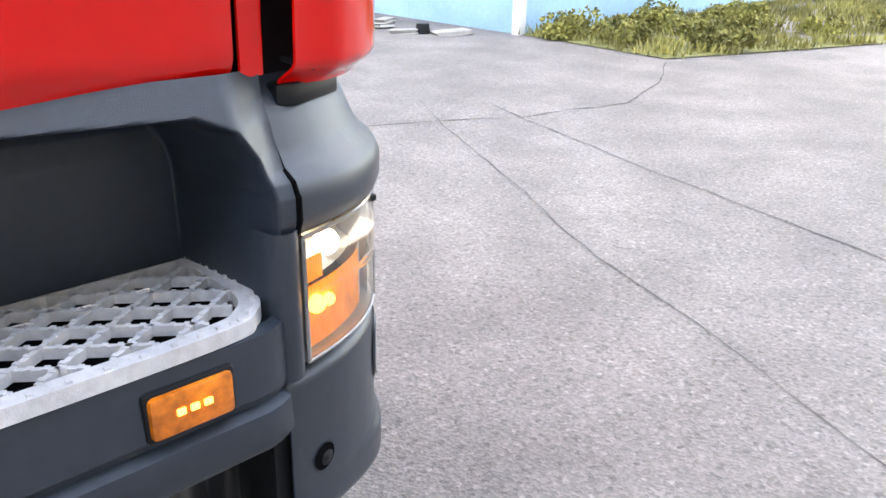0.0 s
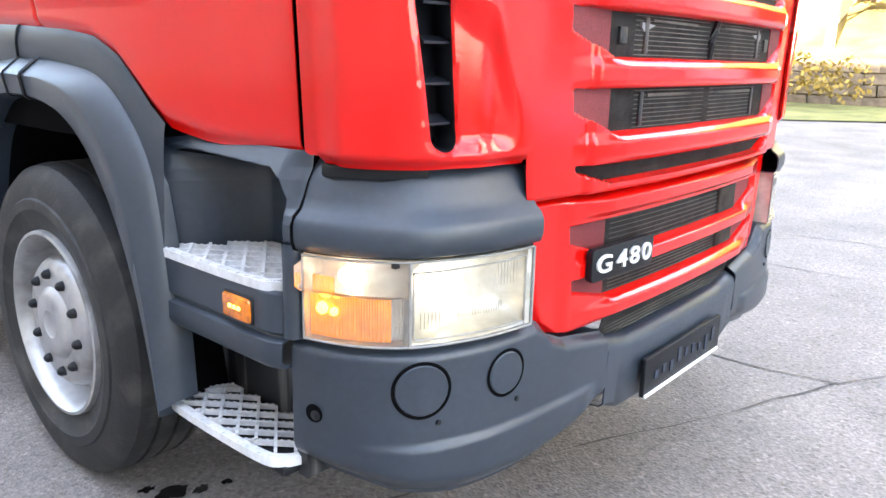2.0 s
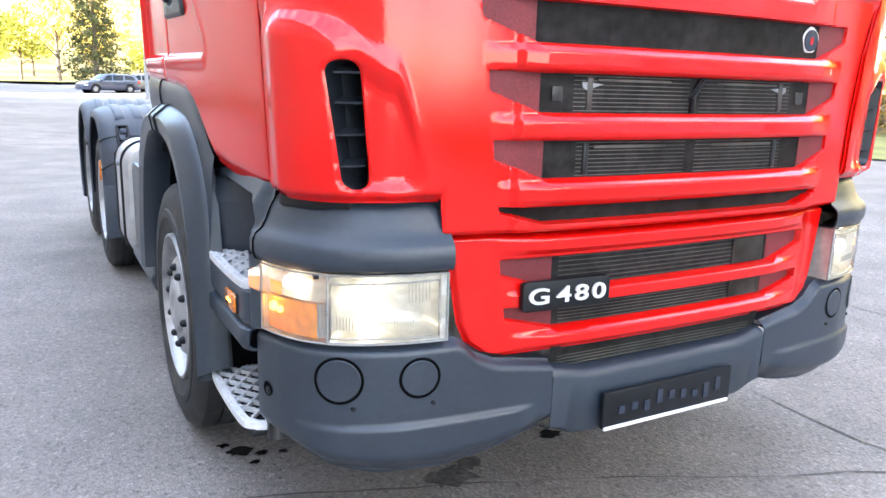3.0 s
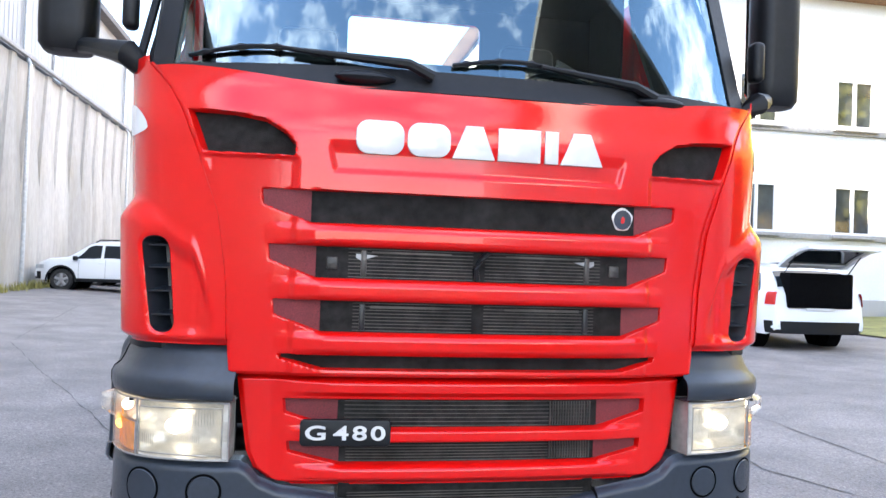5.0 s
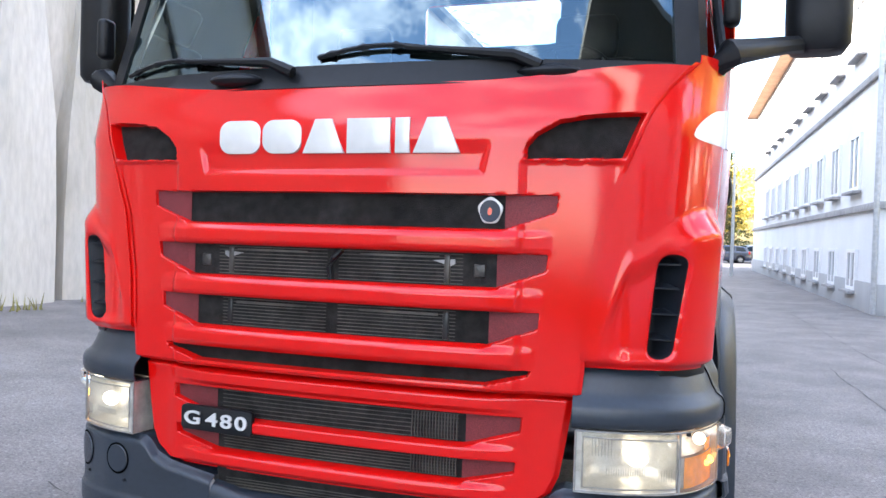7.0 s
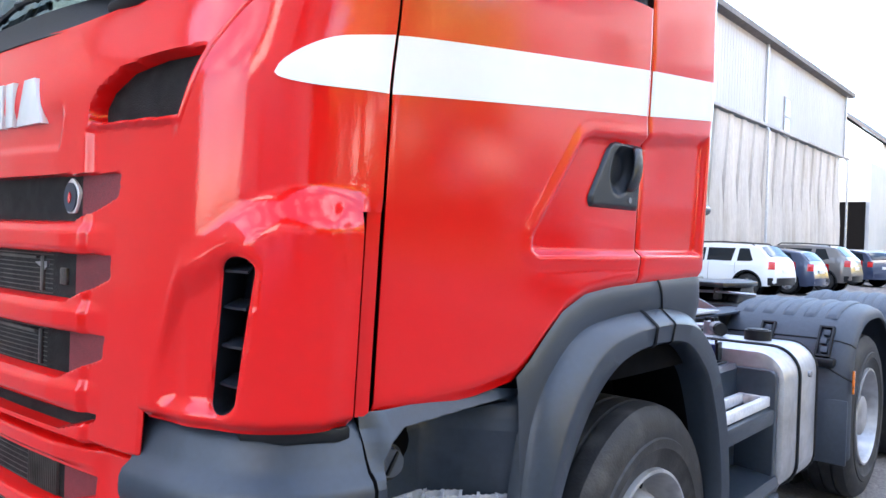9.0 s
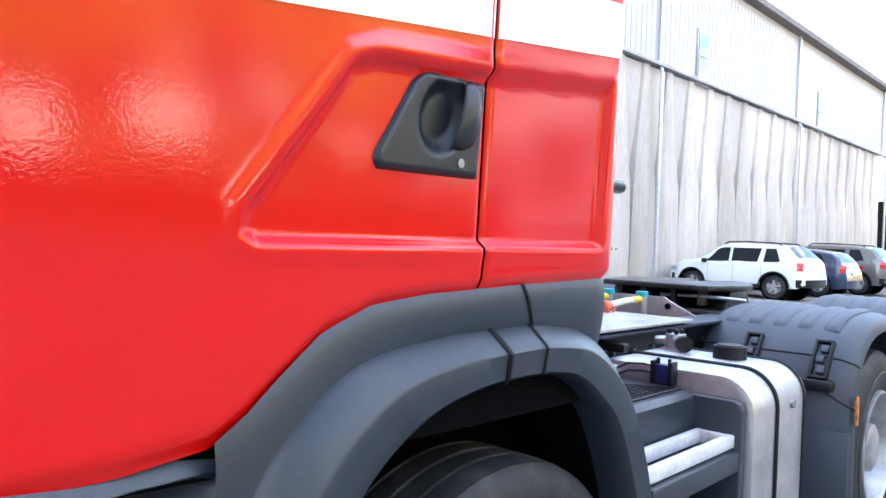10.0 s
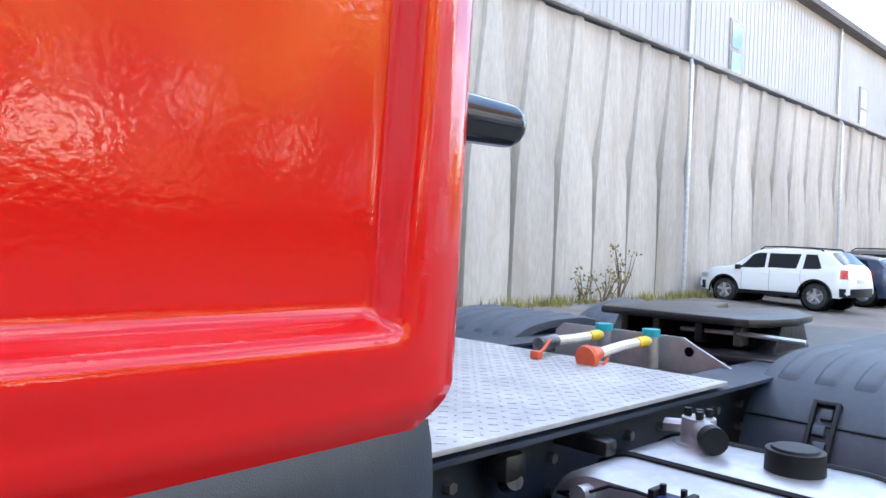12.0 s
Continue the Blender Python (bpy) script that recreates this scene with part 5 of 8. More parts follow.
for sg in (-1, 1):
    cols = []
    s0 = float(np.interp(0.44, LOW[:, 0], LOW_S))
    for i in range(121):
        s = s0 + (S_BO - s0) * i / 120
        x, y, nx, ny = on(LOW, LOW_S, s)
        zt, zb = lerp_table(BUMP_TOP, x), lerp_table(BUMP_BOT, x)
        col = [low_point(s, zb + (zt - zb) * k / 60, bumper_out(x, y, zb + (zt - zb) * k / 60)) for k in range(61)]
        col = [low_point(s, zb + 0.005, -0.12)] + col + [low_point(s, zt - 0.002, -0.10)]
        cols.append(col)
    bc = part("bumper_corner", thick(quads(cols, s=sg), 0.004), GREY, truck, "dark grey moulded bumper corner with round blanking caps", sharp=40)
    for cx, z in ((1.007, 0.606), (0.806, 0.609)):
        bm = bmesh.new()
        c = np.array(low_point(float(np.interp(cx, LOW[:, 0], LOW_S)), z, 0.0))
        rod(bm, (sg * c[0], c[1] - 0.008, z), (sg * c[0], c[1] + 0.01, z), 0.006, 10)
        part("plug", bm, BLACK, bc)
    def bump_disc(sc, zc, r0, r1, o0, o1, n=40):
        """A ring or disc lying on the bumper's skin."""
        ring_rows = []
        for r, o in ((r0, o0), ((r0 + r1) / 2, (o0 + o1) / 2), (r1, o1)):
            ring = []
            for k in range(n):
                a = 2 * math.pi * k / n
                q, z = sc + r * math.cos(a), zc + r * math.sin(a)
                x, y, _, _ = on(LOW, LOW_S, q)
                ring.append(low_point(q, z, bumper_out(x, y, z) + o))
            ring_rows.append(ring)
        return quads(ring_rows, close=True, s=sg)
    for cx, r in ((1.037, 0.060), (0.842, 0.052)):
        sc = float(np.interp(cx, LOW[:, 0], LOW_S))
        cap = part("blanking_cap", bump_disc(sc, 0.682, r - 0.006, 0.0005, 0.0045, 0.0045), GREY, bc, "round grey blanking cap", sharp=60)
        part("cap_bevel", bump_disc(sc, 0.682, r - 0.003, r - 0.0062, 0.0005, 0.0045), GREY, cap, sharp=80)
        part("cap_groove", bump_disc(sc, 0.682, r + 0.004, r - 0.004, 0.0015, 0.0015), DARK, cap)
    sc = low_s_y(0.418)
    part("hole", bump_disc(sc, 0.613, 0.021, 0.0005, 0.002, 0.002, 24), DARK, bc)
    part("hole_plug", bump_disc(sc - 0.004, 0.609, 0.012, 0.0005, 0.003, 0.006, 20), BLACK, bc)

rows = []
for z, o in ((0.425, -0.05), (0.43, -0.012), (0.445, 0.0), (0.60, 0.004), (0.618, -0.004), (0.632, -0.03), (0.634, -0.08)):
    rows.append([(x, low_point(float(np.interp(abs(x), LOW[:, 0], LOW_S)), z, o)[1], z + 0.022 * smooth(0.30, 0.44, abs(x)) * smooth(0.5, 0.63, z) + 0.030 * smooth(0.33, 0.435, abs(x)) * smooth(0.50, 0.43, z)) for x in np.linspace(-0.437, 0.437, 40)])
part("bumper_centre", thick(quads(rows), 0.004), GREY, truck, "dark grey bumper centre", sharp=40)
bm = quads([[(x, 0.175 - 0.02 * (z - 0.62) / 0.1, z) for x in np.linspace(-0.43, 0.43, 20)] for z in (0.615, 0.72)])
rad = part("radiator_mesh", bm, MESHMAT, truck, "dark radiator mesh above the bumper")
bm = bmesh.new()
for k in range(9):
    box(bm, (0, 0.168, 0.63 + 0.0095 * k), (0.80, 0.006, 0.0025))
part("radiator_fin", bm, FINS, rad)["kind"] = "stuff"

# registration plate holder, blacked out
bm = bmesh.new()
slab(bm, rounded(0.532, 0.116, 0.006, 3, (-0.004, 0.498)), "y", 0.098, 0.112, 0.003)
plate = part("plate_holder", bm, BLACK, truck, "black plate holder with a pale lower strip")
bm = bmesh.new()
box(bm, (-0.006, 0.101, 0.443), (0.52, 0.014, 0.011), 0.002)
part("plate_strip", bm, FRAMEWHITE, plate)
rnd = random.Random(4)
for k in range(9):
    bm = bmesh.new()
    box(bm, (-0.20 + 0.05 * k, 0.0965, 0.50 + rnd.uniform(-0.012, 0.012)), (0.022, 0.003, rnd.uniform(0.02, 0.05)))
    part("plate_bar", bm, CHASSIS, plate)

# ---- wheels ----
def wheel(name, x, y, s, dual=False, r=0.505):
    """x: the tyre's outer face; s: side."""
    c = (s * x, y, r)
    w = thing_part(name)
    bm = bmesh.new()
    prof = [(-0.30, 0.30), (-0.308, 0.36), (-0.305, 0.43), (-0.285, 0.475), (-0.255, 0.497), (-0.235, 0.503)]
    for g in (-0.22, -0.155, -0.09):
        prof += [(g - 0.008, r), (g - 0.006, r - 0.012), (g + 0.006, r - 0.012), (g + 0.008, r)]
    prof += [(-0.055, 0.503), (-0.03, 0.497), (-0.008, 0.475), (0.008, 0.43), (0.006, 0.40), (0.012, 0.395), (0.012, 0.365), (0.004, 0.355), (-0.004, 0.315), (-0.012, 0.300), (-0.02, 0.296)]
    lathe(bm, prof, c, 72, s)
    ty = part("tyre", bm, RUBBER, w, sharp=30)
    bm = bmesh.new()
    if not dual:
        lathe(bm, [(-0.012, 0.300), (0.004, 0.297), (0.006, 0.287), (-0.006, 0.278), (-0.03, 0.268), (-0.075, 0.262), (-0.095, 0.245), (-0.085, 0.222), (-0.05, 0.205), (-0.045, 0.19)], c, 64, s)
        part("rim", bm, WHEELSILVER, w, "silver steel rim", sharp=40)
        bm = bmesh.new()
        lathe(bm, [(-0.05, 0.215), (-0.028, 0.205), (-0.014, 0.19), (-0.010, 0.150), (-0.010, 0.118), (-0.004, 0.112), (0.004, 0.104), (0.008, 0.09), (0.010, 0.045), (0.006, 0.04), (0.006, 0.0)], c, 48, s)
        part("hub", bm, WHEELSILVER, w, "dusty silver hub", sharp=40)
        for k in range(10):
            a = 2 * math.pi * (k + 0.3) / 10
            p = (c[1] + 0.158 * math.cos(a), c[2] + 0.158 * math.sin(a))
            bm = bmesh.new()
            rod(bm, (s * (x - 0.02), *p), (s * (x - 0.002), *p), 0.018, 10, 0.015)
            bmesh.ops.create_uvsphere(bm, u_segments=10, v_segments=6, radius=0.015, matrix=Matrix.Translation((s * (x - 0.003), *p)))
            part("nut_cap", bm, BLACK, w)
        for k in range(10):
            a = 2 * math.pi * (k + 0.8) / 10
            bm = bmesh.new()
            bmesh.ops.create_uvsphere(bm, u_segments=8, v_segments=6, radius=0.02, matrix=Matrix.Translation((s * (x - 0.088), c[1] + 0.233 * math.cos(a), c[2] + 0.233 * math.sin(a))) @ Matrix.Diagonal((0.5, 1, 1, 1)))
            part("vent_hole", bm, DARK, w)
    else:
        lathe(bm, [(-0.012, 0.300), (0.004, 0.297), (0.006, 0.285), (-0.01, 0.275), (-0.10, 0.262), (-0.145, 0.24), (-0.15, 0.20), (-0.135, 0.15), (-0.10, 0.13), (-0.03, 0.12), (-0.02, 0.10), (-0.02, 0.0)], c, 64, s)
        part("rim", bm, WHEELSILVER, w, "silver deep-dish rim", sharp=40)
        bm = bmesh.new()
        prof2 = [(a - 0.345, b) for a, b in prof]
        lathe(bm, prof2, c, 48, s)
        part("inner_tyre", bm, RUBBER, w, sharp=30)
    return w


def thing_part(name):
    e = new(name)
    e.empty_display_size = 0.1
    e.parent = truck
    return e


AXLE1, AXLE2, AXLE3 = 1.655, 4.66, 5.98
for sg in (-1, 1):
    wheel("wheel", 1.205, AXLE1, sg)
    wheel("wheel", 1.225, AXLE2, sg, True)
    wheel("wheel", 1.225, AXLE3, sg, True)
for y in (AXLE1, AXLE2, AXLE3):
    bm = bmesh.new()
    rod(bm, (-1.0, y, 0.5), (1.0, y, 0.5), 0.07, 14)
    if y > 2:
        bmesh.ops.create_uvsphere(bm, u_segments=16, v_segments=10, radius=0.21, matrix=Matrix.Translation((0, y, 0.5)))
    part("axle", bm, GREASE, truck)


# ---- grey side fairings, wheel arches, steps ----
def arc_point(a, r, cy=AXLE1 - 0.02, cz=0.55, ry=1.0):
    return cy + r * ry * math.cos(a), cz + r * math.sin(a)


ARCH_OUT = spline([(0.885, 0.50), (0.898, 0.68), (0.935, 0.894), (0.985, 1.074), (1.075, 1.195), (1.20, 1.278), (1.385, 1.309), (1.55, 1.316), (1.70, 1.316), (1.868, 1.290), (2.0, 1.215), (2.095, 1.10), (2.185, 0.90), (2.23, 0.68), (2.235, 0.56)], 8)
ARCH_IN = spline([(0.93, 0.45), (0.96, 0.60), (1.01, 0.78), (1.09, 0.945), (1.20, 1.085), (1.32, 1.165), (1.44, 1.20), (1.56, 1.212), (1.70, 1.21), (1.81, 1.19), (1.91, 1.13), (2.0, 1.045), (2.09, 0.86), (2.135, 0.68), (2.14, 0.56)], 8)
for sg in (-1, 1):
    rows = []
    n = len(ARCH_OUT)
    for i in range(n):
        (yo, zo), (yi, zi) = ARCH_OUT[i], ARCH_IN[i]
        def mix(f):
            return yo + (yi - yo) * f, zo + (zi - zo) * f
        pts = [(1.165, mix(-0.10)), (1.200, mix(-0.04)), (1.218, mix(0.02)), (1.259, mix(0.36)), (1.262, mix(0.41)), (1.251, mix(0.92)), (1.240, mix(0.985)), (1.20, mix(1.02)), (1.14, mix(1.03))]
        rows.append([(x, y, z) for x, (y, z) in pts])
    arch = part("wheel_arch", quads(rows, s=sg), GREY, truck, "dark grey plastic wheel arch", sharp=40)
    for f in (0.495, 0.55):
        i = int(f * n)
        bm = bmesh.new()
        pts = [(sg * (x + 0.001), y, z) for x, y, z in rows[i][1:8]]
        tube(bm, pts, 0.004 if f > 0.53 else 0.007, 6)
        part("arch_joint", bm, BLACK, arch)
    # shadow joint between the arch and the step panel in front of it
    bm = bmesh.new()
    tube(bm, [(sg * 1.203, y + 0.004, z) for y, z in ARCH_OUT[4:28]], 0.006, 6)
    part("arch_joint", bm, BLACK, arch)
    # arch liner, the shade inside the arch put into its near-black colour
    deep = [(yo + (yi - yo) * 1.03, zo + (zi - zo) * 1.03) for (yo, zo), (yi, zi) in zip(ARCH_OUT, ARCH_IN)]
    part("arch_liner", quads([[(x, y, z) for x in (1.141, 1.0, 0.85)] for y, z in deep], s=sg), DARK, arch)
    # inner guard sheet, also coloured as the deep shade behind the wheel
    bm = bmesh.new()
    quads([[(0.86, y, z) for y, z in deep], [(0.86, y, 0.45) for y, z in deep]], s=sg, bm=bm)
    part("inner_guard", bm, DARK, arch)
    # filler between the red skin and the arch
    rows = []
    for i in range(41):
        y = 0.93 + (1.968 - 0.93) * i / 40
        zt = lerp_table(RED_BOTTOM, y) + 0.012
        zo = float(np.interp(y, ARCH_OUT[16:, 0], ARCH_OUT[16:, 1]))
        x = float(np.interp(min(y, 1.9), UP[100:150, 1], UP[100:150, 0])) - 0.020 - 0.045 * smooth(1.90, 2.05, y) ** 2
        low_x, low_z = 1.203 - 0.030 * smooth(1.9, 2.05, y), zo - 0.02
        rows.append([(x - 0.004 + (low_x + 0.004 - x) * f ** 2.2 + 0.009 * math.sin(math.pi * f ** 0.7), y, zt + (low_z - zt) * f) for f in np.linspace(0, 1, 13)])
    fl = part("arch_fairing", quads(rows, s=sg), GREY, truck, "grey plastic fairing above the wheel arch", sharp=60)
    bm = bmesh.new()
    # the joint runs slanting down across the fairing, on its surface
    slant = [rows[int(round((1.632 + 0.055 * (j / 12) ** 1.3 - 0.93) / 1.038 * 40))][j] for j in range(13)]
    tube(bm, [(sg * x, 1.632 + 0.055 * (j / 12) ** 1.3, z) for j, (x, y, z) in enumerate(slant)], 0.0055, 6)
    part("fairing_joint", bm, BLACK, fl)
    bm = bmesh.new()
    slab(bm, [(1.940, 1.20), (1.9665, 1.20), (1.9665, 1.412), (1.940, 1.412)], "x", sg * 0.9, sg * 1.135)
    part("fairing_end", bm, GREY, fl)

    # step well: recessed shell with a curved rear cheek
    WELL = [(0.484, 0.70), (0.484, 1.02), (0.492, 1.058), (0.515, 1.093), (0.555, 1.112), (1.0, 1.126), (1.3, 1.134), (1.3, 0.70)]

    def well_x(y, z):
        d = smooth(-0.008, 0.024, inside(WELL, y, z))
        rear = 1 - smooth(0.80, 1.0, y)
        lip = lerp_table([(0.86, 0.014), (0.968, 0.012), (0.985, 0.018), (1.015, 0.018), (1.032, 0.010), (1.045, -0.004), (1.07, -0.018), (1.10, -0.030), (1.125, -0.044), (1.16, -0.05)], z)
        far = lerp_table([(0.86, 0.022), (1.04, 0.022), (1.07, 0.014), (1.10, 0.0), (1.16, -0.036)], z)
        f = smooth(0.455, 0.52, y)
        return 1.171 + lip * (1 - f) + far * f - 0.22 * d * rear
    rows = [[(well_x(y, z), y, z) for y in [*np.linspace(0.454, 0.60, 90), *np.linspace(0.605, 1.06, 50)]] for z in [*np.linspace(0.855, 1.0, 15), *np.linspace(1.003, 1.158, 75)]]
    well = part("step_well", quads(rows, s=sg), GREY, truck, "dark grey recessed step well", sharp=60)
    # pillar strip beside the headlamp
    bm = bmesh.new()
    rows = [[(1.140, 0.446, z), (1.172, 0.447, z), (1.186, 0.452, z), (1.193, 0.462, z), (1.194, 0.476, z), (1.186, 0.487, z), (1.14, 0.492, z)] for z in np.linspace(0.772, 0.975, 10)]
    part("lamp_post_trim", quads(rows, s=sg), GREY, truck, sharp=60)
    # upper step front: trim with marker lamp and ledge below
    prof = [(0.866, 1.186), (0.862, 1.204), (0.78, 1.206), (0.772, 1.196), (0.765, 1.196), (0.758, 1.212), (0.715, 1.216), (0.70, 1.206), (0.695, 1.15), (0.70, 1.02)]
    def step_in(y):
        return 0.022 * (1 - smooth(0.46, 0.52, y)) + 0.03 * smooth(1.0, 1.06, y)
    rows = [[(x - step_in(y), y, z) for z, x in prof] for y in np.linspace(0.482, 1.05, 30)]
    st = part("step_trim", thick(quads(rows, s=sg), 0.006), GREY, truck, "grey plastic step riser", sharp=40)
    # side marker
    bm = bmesh.new()
    box(bm, (sg * 1.206, 0.6175, 0.811), (0.024, 0.100, 0.054), 0.006)
    bm2 = bmesh.new()
    box(bm2, (sg * 1.202, 0.6175, 0.811), (0.018, 0.110, 0.064), 0.006)
    part("marker_frame", bm2, BLACK, st)
    mk = part("marker_lamp", bm, ORANGE, st, "orange side marker lamp, lit")
    bm = bmesh.new()
    for dy in (-0.016, 0, 0.016):
        box(bm, (sg * 1.2185, 0.6175 + dy, 0.813), (0.004, 0.010, 0.008), 0.001)
    part("marker_led", bm, AMBER_BULB, mk)
    # dark panel behind the lower step
    bm = bmesh.new()
    box(bm, (sg * 1.02, 0.72, 0.58), (0.04, 0.54, 0.26))
    box(bm, (sg * 1.09, 0.474, 0.60), (0.13, 0.03, 0.33))
    part("well_back", bm, STREAK, truck, "black panel with pale dirt streaks")

    # treads: a rim and a diagonal lattice with small teeth
    def tread(z, y0, y1, xo, xi, mat, name):
        bm = bmesh.new()
        out = spline([(xi, y0 + 0.01), (xi + 0.05, y0), (xo - 0.07, y0), (xo - 0.02, y0 + 0.025), (xo, y0 + 0.075), (xo + 0.004, (y0 + y1) / 2), (xo - 0.002, y1 - 0.06),
                      (xo - 0.022, y1 - 0.016), (xo - 0.06, y1 - 0.004), (xi + 0.09, y1 - 0.045), (xi + 0.03, y1 - 0.085), (xi, y1 - 0.13)], 6)
        loop = [tuple(p) for p in out]
        cx, cy = (xi + xo) / 2, (y0 + y1) / 2
        inner = [(cx + (x - cx) * 0.82, cy + (y - cy) * 0.92) for x, y in loop]
        for k in range(len(loop)):
            j = (k + 1) % len(loop)
            for a, b in ((z, z - 0.02),):
                q = [(loop[k], a), (loop[j], a), (inner[j], a), (inner[k], a)]
                f1 = [bm.verts.new((sg * p[0], p[1], h)) for p, h in q]
                bm.faces.new(f1)
                q2 = [bm.verts.new((sg * p[0], p[1], h)) for p, h in ((loop[k], a), (loop[j], a), (loop[j], b), (loop[k], b))]
                bm.faces.new(q2)
                q3 = [bm.verts.new((sg * p[0], p[1], h)) for p, h in ((inner[k], a), (inner[j], a), (inner[j], b), (inner[k], b))]
                bm.faces.new(q3)
        # lattice bars
        for d in (-1, 1):
            for k in range(-14, 15):
                c = k * 0.074
                pts = []
                for t in np.linspace(-0.6, 0.6, 121):
                    x, y = cx + t * 0.80, cy + c + d * t * 1.05
                    if inside(inner, x, y) > -0.004:
                        pts.append((x, y))
                if len(pts) > 6:
                    (ax, ay), (bx, by2) = pts[0], pts[-1]
                    length = math.hypot(bx - ax, by2 - ay)
                    ang = math.atan2(by2 - ay, sg * (bx - ax))
                    box(bm, (sg * (ax + bx) / 2, (ay + by2) / 2, z - 0.0065), (length, 0.0068, 0.013), 0, Matrix.Rotation(ang, 3, "Z"))
                    for q in range(int(length / 0.016)):
                        f = (q + 0.5) / int(length / 0.016)
                        box(bm, (sg * (ax + (bx - ax) * f), ay + (by2 - ay) * f, z), (0.006, 0.008, 0.003), 0, Matrix.Rotation(ang, 3, "Z"))
        for k in range(0, len(loop)):
            x, y = loop[k]
            box(bm, (sg * (cx + (x - cx) * 0.95), cy + (y - cy) * 0.97, z + 0.001), (0.006, 0.006, 0.004))
        return part(name, bm, mat, truck, "pale grey lattice step tread", sharp=30)
    tread(0.884, 0.488, 1.055, 1.203, 0.955, STEPALU, "step_tread")
    bm = bmesh.new()
    box(bm, (sg * 1.07, 0.70, 0.845), (0.20, 0.42, 0.01))
    part("tread_well", bm, DARK, truck)
    tread(0.482, 0.478, 0.975, 1.215, 0.975, STEPALU, "step_tread")
    bm = bmesh.new()
    box(bm, (sg * 1.10, 0.715, 0.452), (0.19, 0.45, 0.025), 0.008)
    part("lower_step_bracket", bm, BLACK, truck)

    # filler neck in the well
    if sg > 0:
        bm = bmesh.new()
        rod(bm, (0.95, 0.625, 1.005), (1.065, 0.60, 1.016), 0.044, 24, 0.042)
        # flat near-black oval paints the shaded hollow round the neck
        recess = bmesh.new()
        bmesh.ops.create_uvsphere(recess, u_segments=24, v_segments=12, radius=1.0, matrix=Matrix.Translation((0.962, 0.66, 1.015)) @ Matrix.Diagonal((0.022, 0.125, 0.078, 1)))
        part("filler_recess", recess, DARK, well)
        neck = part("filler_neck", bm, BLACK, well, "dark filler neck with a pale screw cap")
        bm = bmesh.new()
        rod(bm, (1.06, 0.601, 1.016), (1.085, 0.595, 1.018), 0.034, 24, 0.031)
        part("screw_cap", bm, GUARD, neck)
        bm = bmesh.new()
        box(bm, (1.087, 0.595, 1.018), (0.008, 0.008, 0.058), 0.002, Matrix.Rotation(radians(-35), 3, "X"))
        part("cap_grip", bm, BLACK, neck)

    # ---- door handle ----
    def door_x(y, z):
        s = s_at_y(y)
        return cab_point(s, z, side_out(s, z) + (0.06 if inside(HANDLE, y, z) > 0.014 else 0.0))[0]
    bm = bmesh.new()
    rows = []
    for k in range(41):
        z = 1.620 + 0.190 * k / 40
        yl = lerp_table([(1.620, 1.217), (1.633, 1.208), (1.648, 1.208), (1.785, 1.286), (1.802, 1.306), (1.810, 1.330)], z)
        yr = 1.468 + 0.010 * (z - 1.62) / 0.19
        row = []
        for i in range(45):
            y = yl + (yr - yl) * i / 44
            edge = min(y - yl, yr - y, z - 1.620, 1.810 - z)
            dish = math.hypot((y - 1.365 - (z - 1.73) * 0.18) / 0.062, (z - 1.733) / 0.074)
            o = 0.001 + 0.011 * smooth(-0.001, 0.010, edge) - 0.026 * smooth(1.12, 0.55, dish)
            row.append((door_x(y, z) + o, y, z))
        rows.append(row)
    hd = part("door_handle", quads(rows, s=sg), HANDLE_GREY, doors[sg], "dark slate plastic door handle with lock", sharp=60)
    bm = bmesh.new()
    rows = []
    for k in range(15):
        f = k / 14
        z, c = 1.672 + 0.132 * f, 1.408 + 0.020 * f
        w = (0.030 - 0.008 * f) * (0.35 + 0.65 * math.sqrt(max(0.0, 1 - (2 * f - 1) ** 8)))
        o = 0.010 + 0.018 * math.sin(math.pi * f) ** 0.6
        rows.append([(door_x(c, z) + o + 0.008 * math.cos(a), c + w * math.sin(a), z) for a in np.linspace(0, 2 * math.pi, 16, endpoint=False)])
    quads(rows, close=True, s=sg, bm=bm)
    bmesh.ops.holes_fill(bm, edges=bm.edges[:], sides=0)
    part("pull", bm, HANDLE_GREY, hd, sharp=60)
    bm = bmesh.new()
    rod(bm, (sg * (door_x(1.412, 1.647) + 0.006), 1.412, 1.647), (sg * (door_x(1.412, 1.647) + 0.014), 1.412, 1.647), 0.009, 14)
    part("lock", bm, STEEL, hd)

    # ---- mirrors ----
    mir = part("mirror_arm", tube(bmesh.new(), [(sg * 1.13, 0.42, 2.045), (sg * 1.17, 0.40, 2.085), (sg * 1.24, 0.47, 2.11), (sg * 1.34, 0.62, 2.155), (sg * 1.42, 0.72, 2.18)], [0.035, 0.045, 0.035, 0.03, 0.03], 10), BLACK, truck, "black mirror arm")
    bm = bmesh.new()
    rows = []
    for z, f in ((2.145, 0.45), (2.15, 0.8), (2.175, 0.97), (2.25, 1.0), (2.55, 1.0), (2.9, 0.98), (2.96, 0.8), (2.965, 0.4)):
        ring = rounded(0.20 * f, 0.16 * f, 0.06 * f, 5)
        rows.append([(1.455 + a, 0.76 + b - 0.03, z) for a, b in ring])
    quads(rows, close=True, s=sg, bm=bm)
    bmesh.ops.holes_fill(bm, edges=bm.edges[:], sides=0)
    hs = part("mirror_housing", bm, BLACK, truck, "tall black mirror housing", sharp=50)
    bm = bmesh.new()
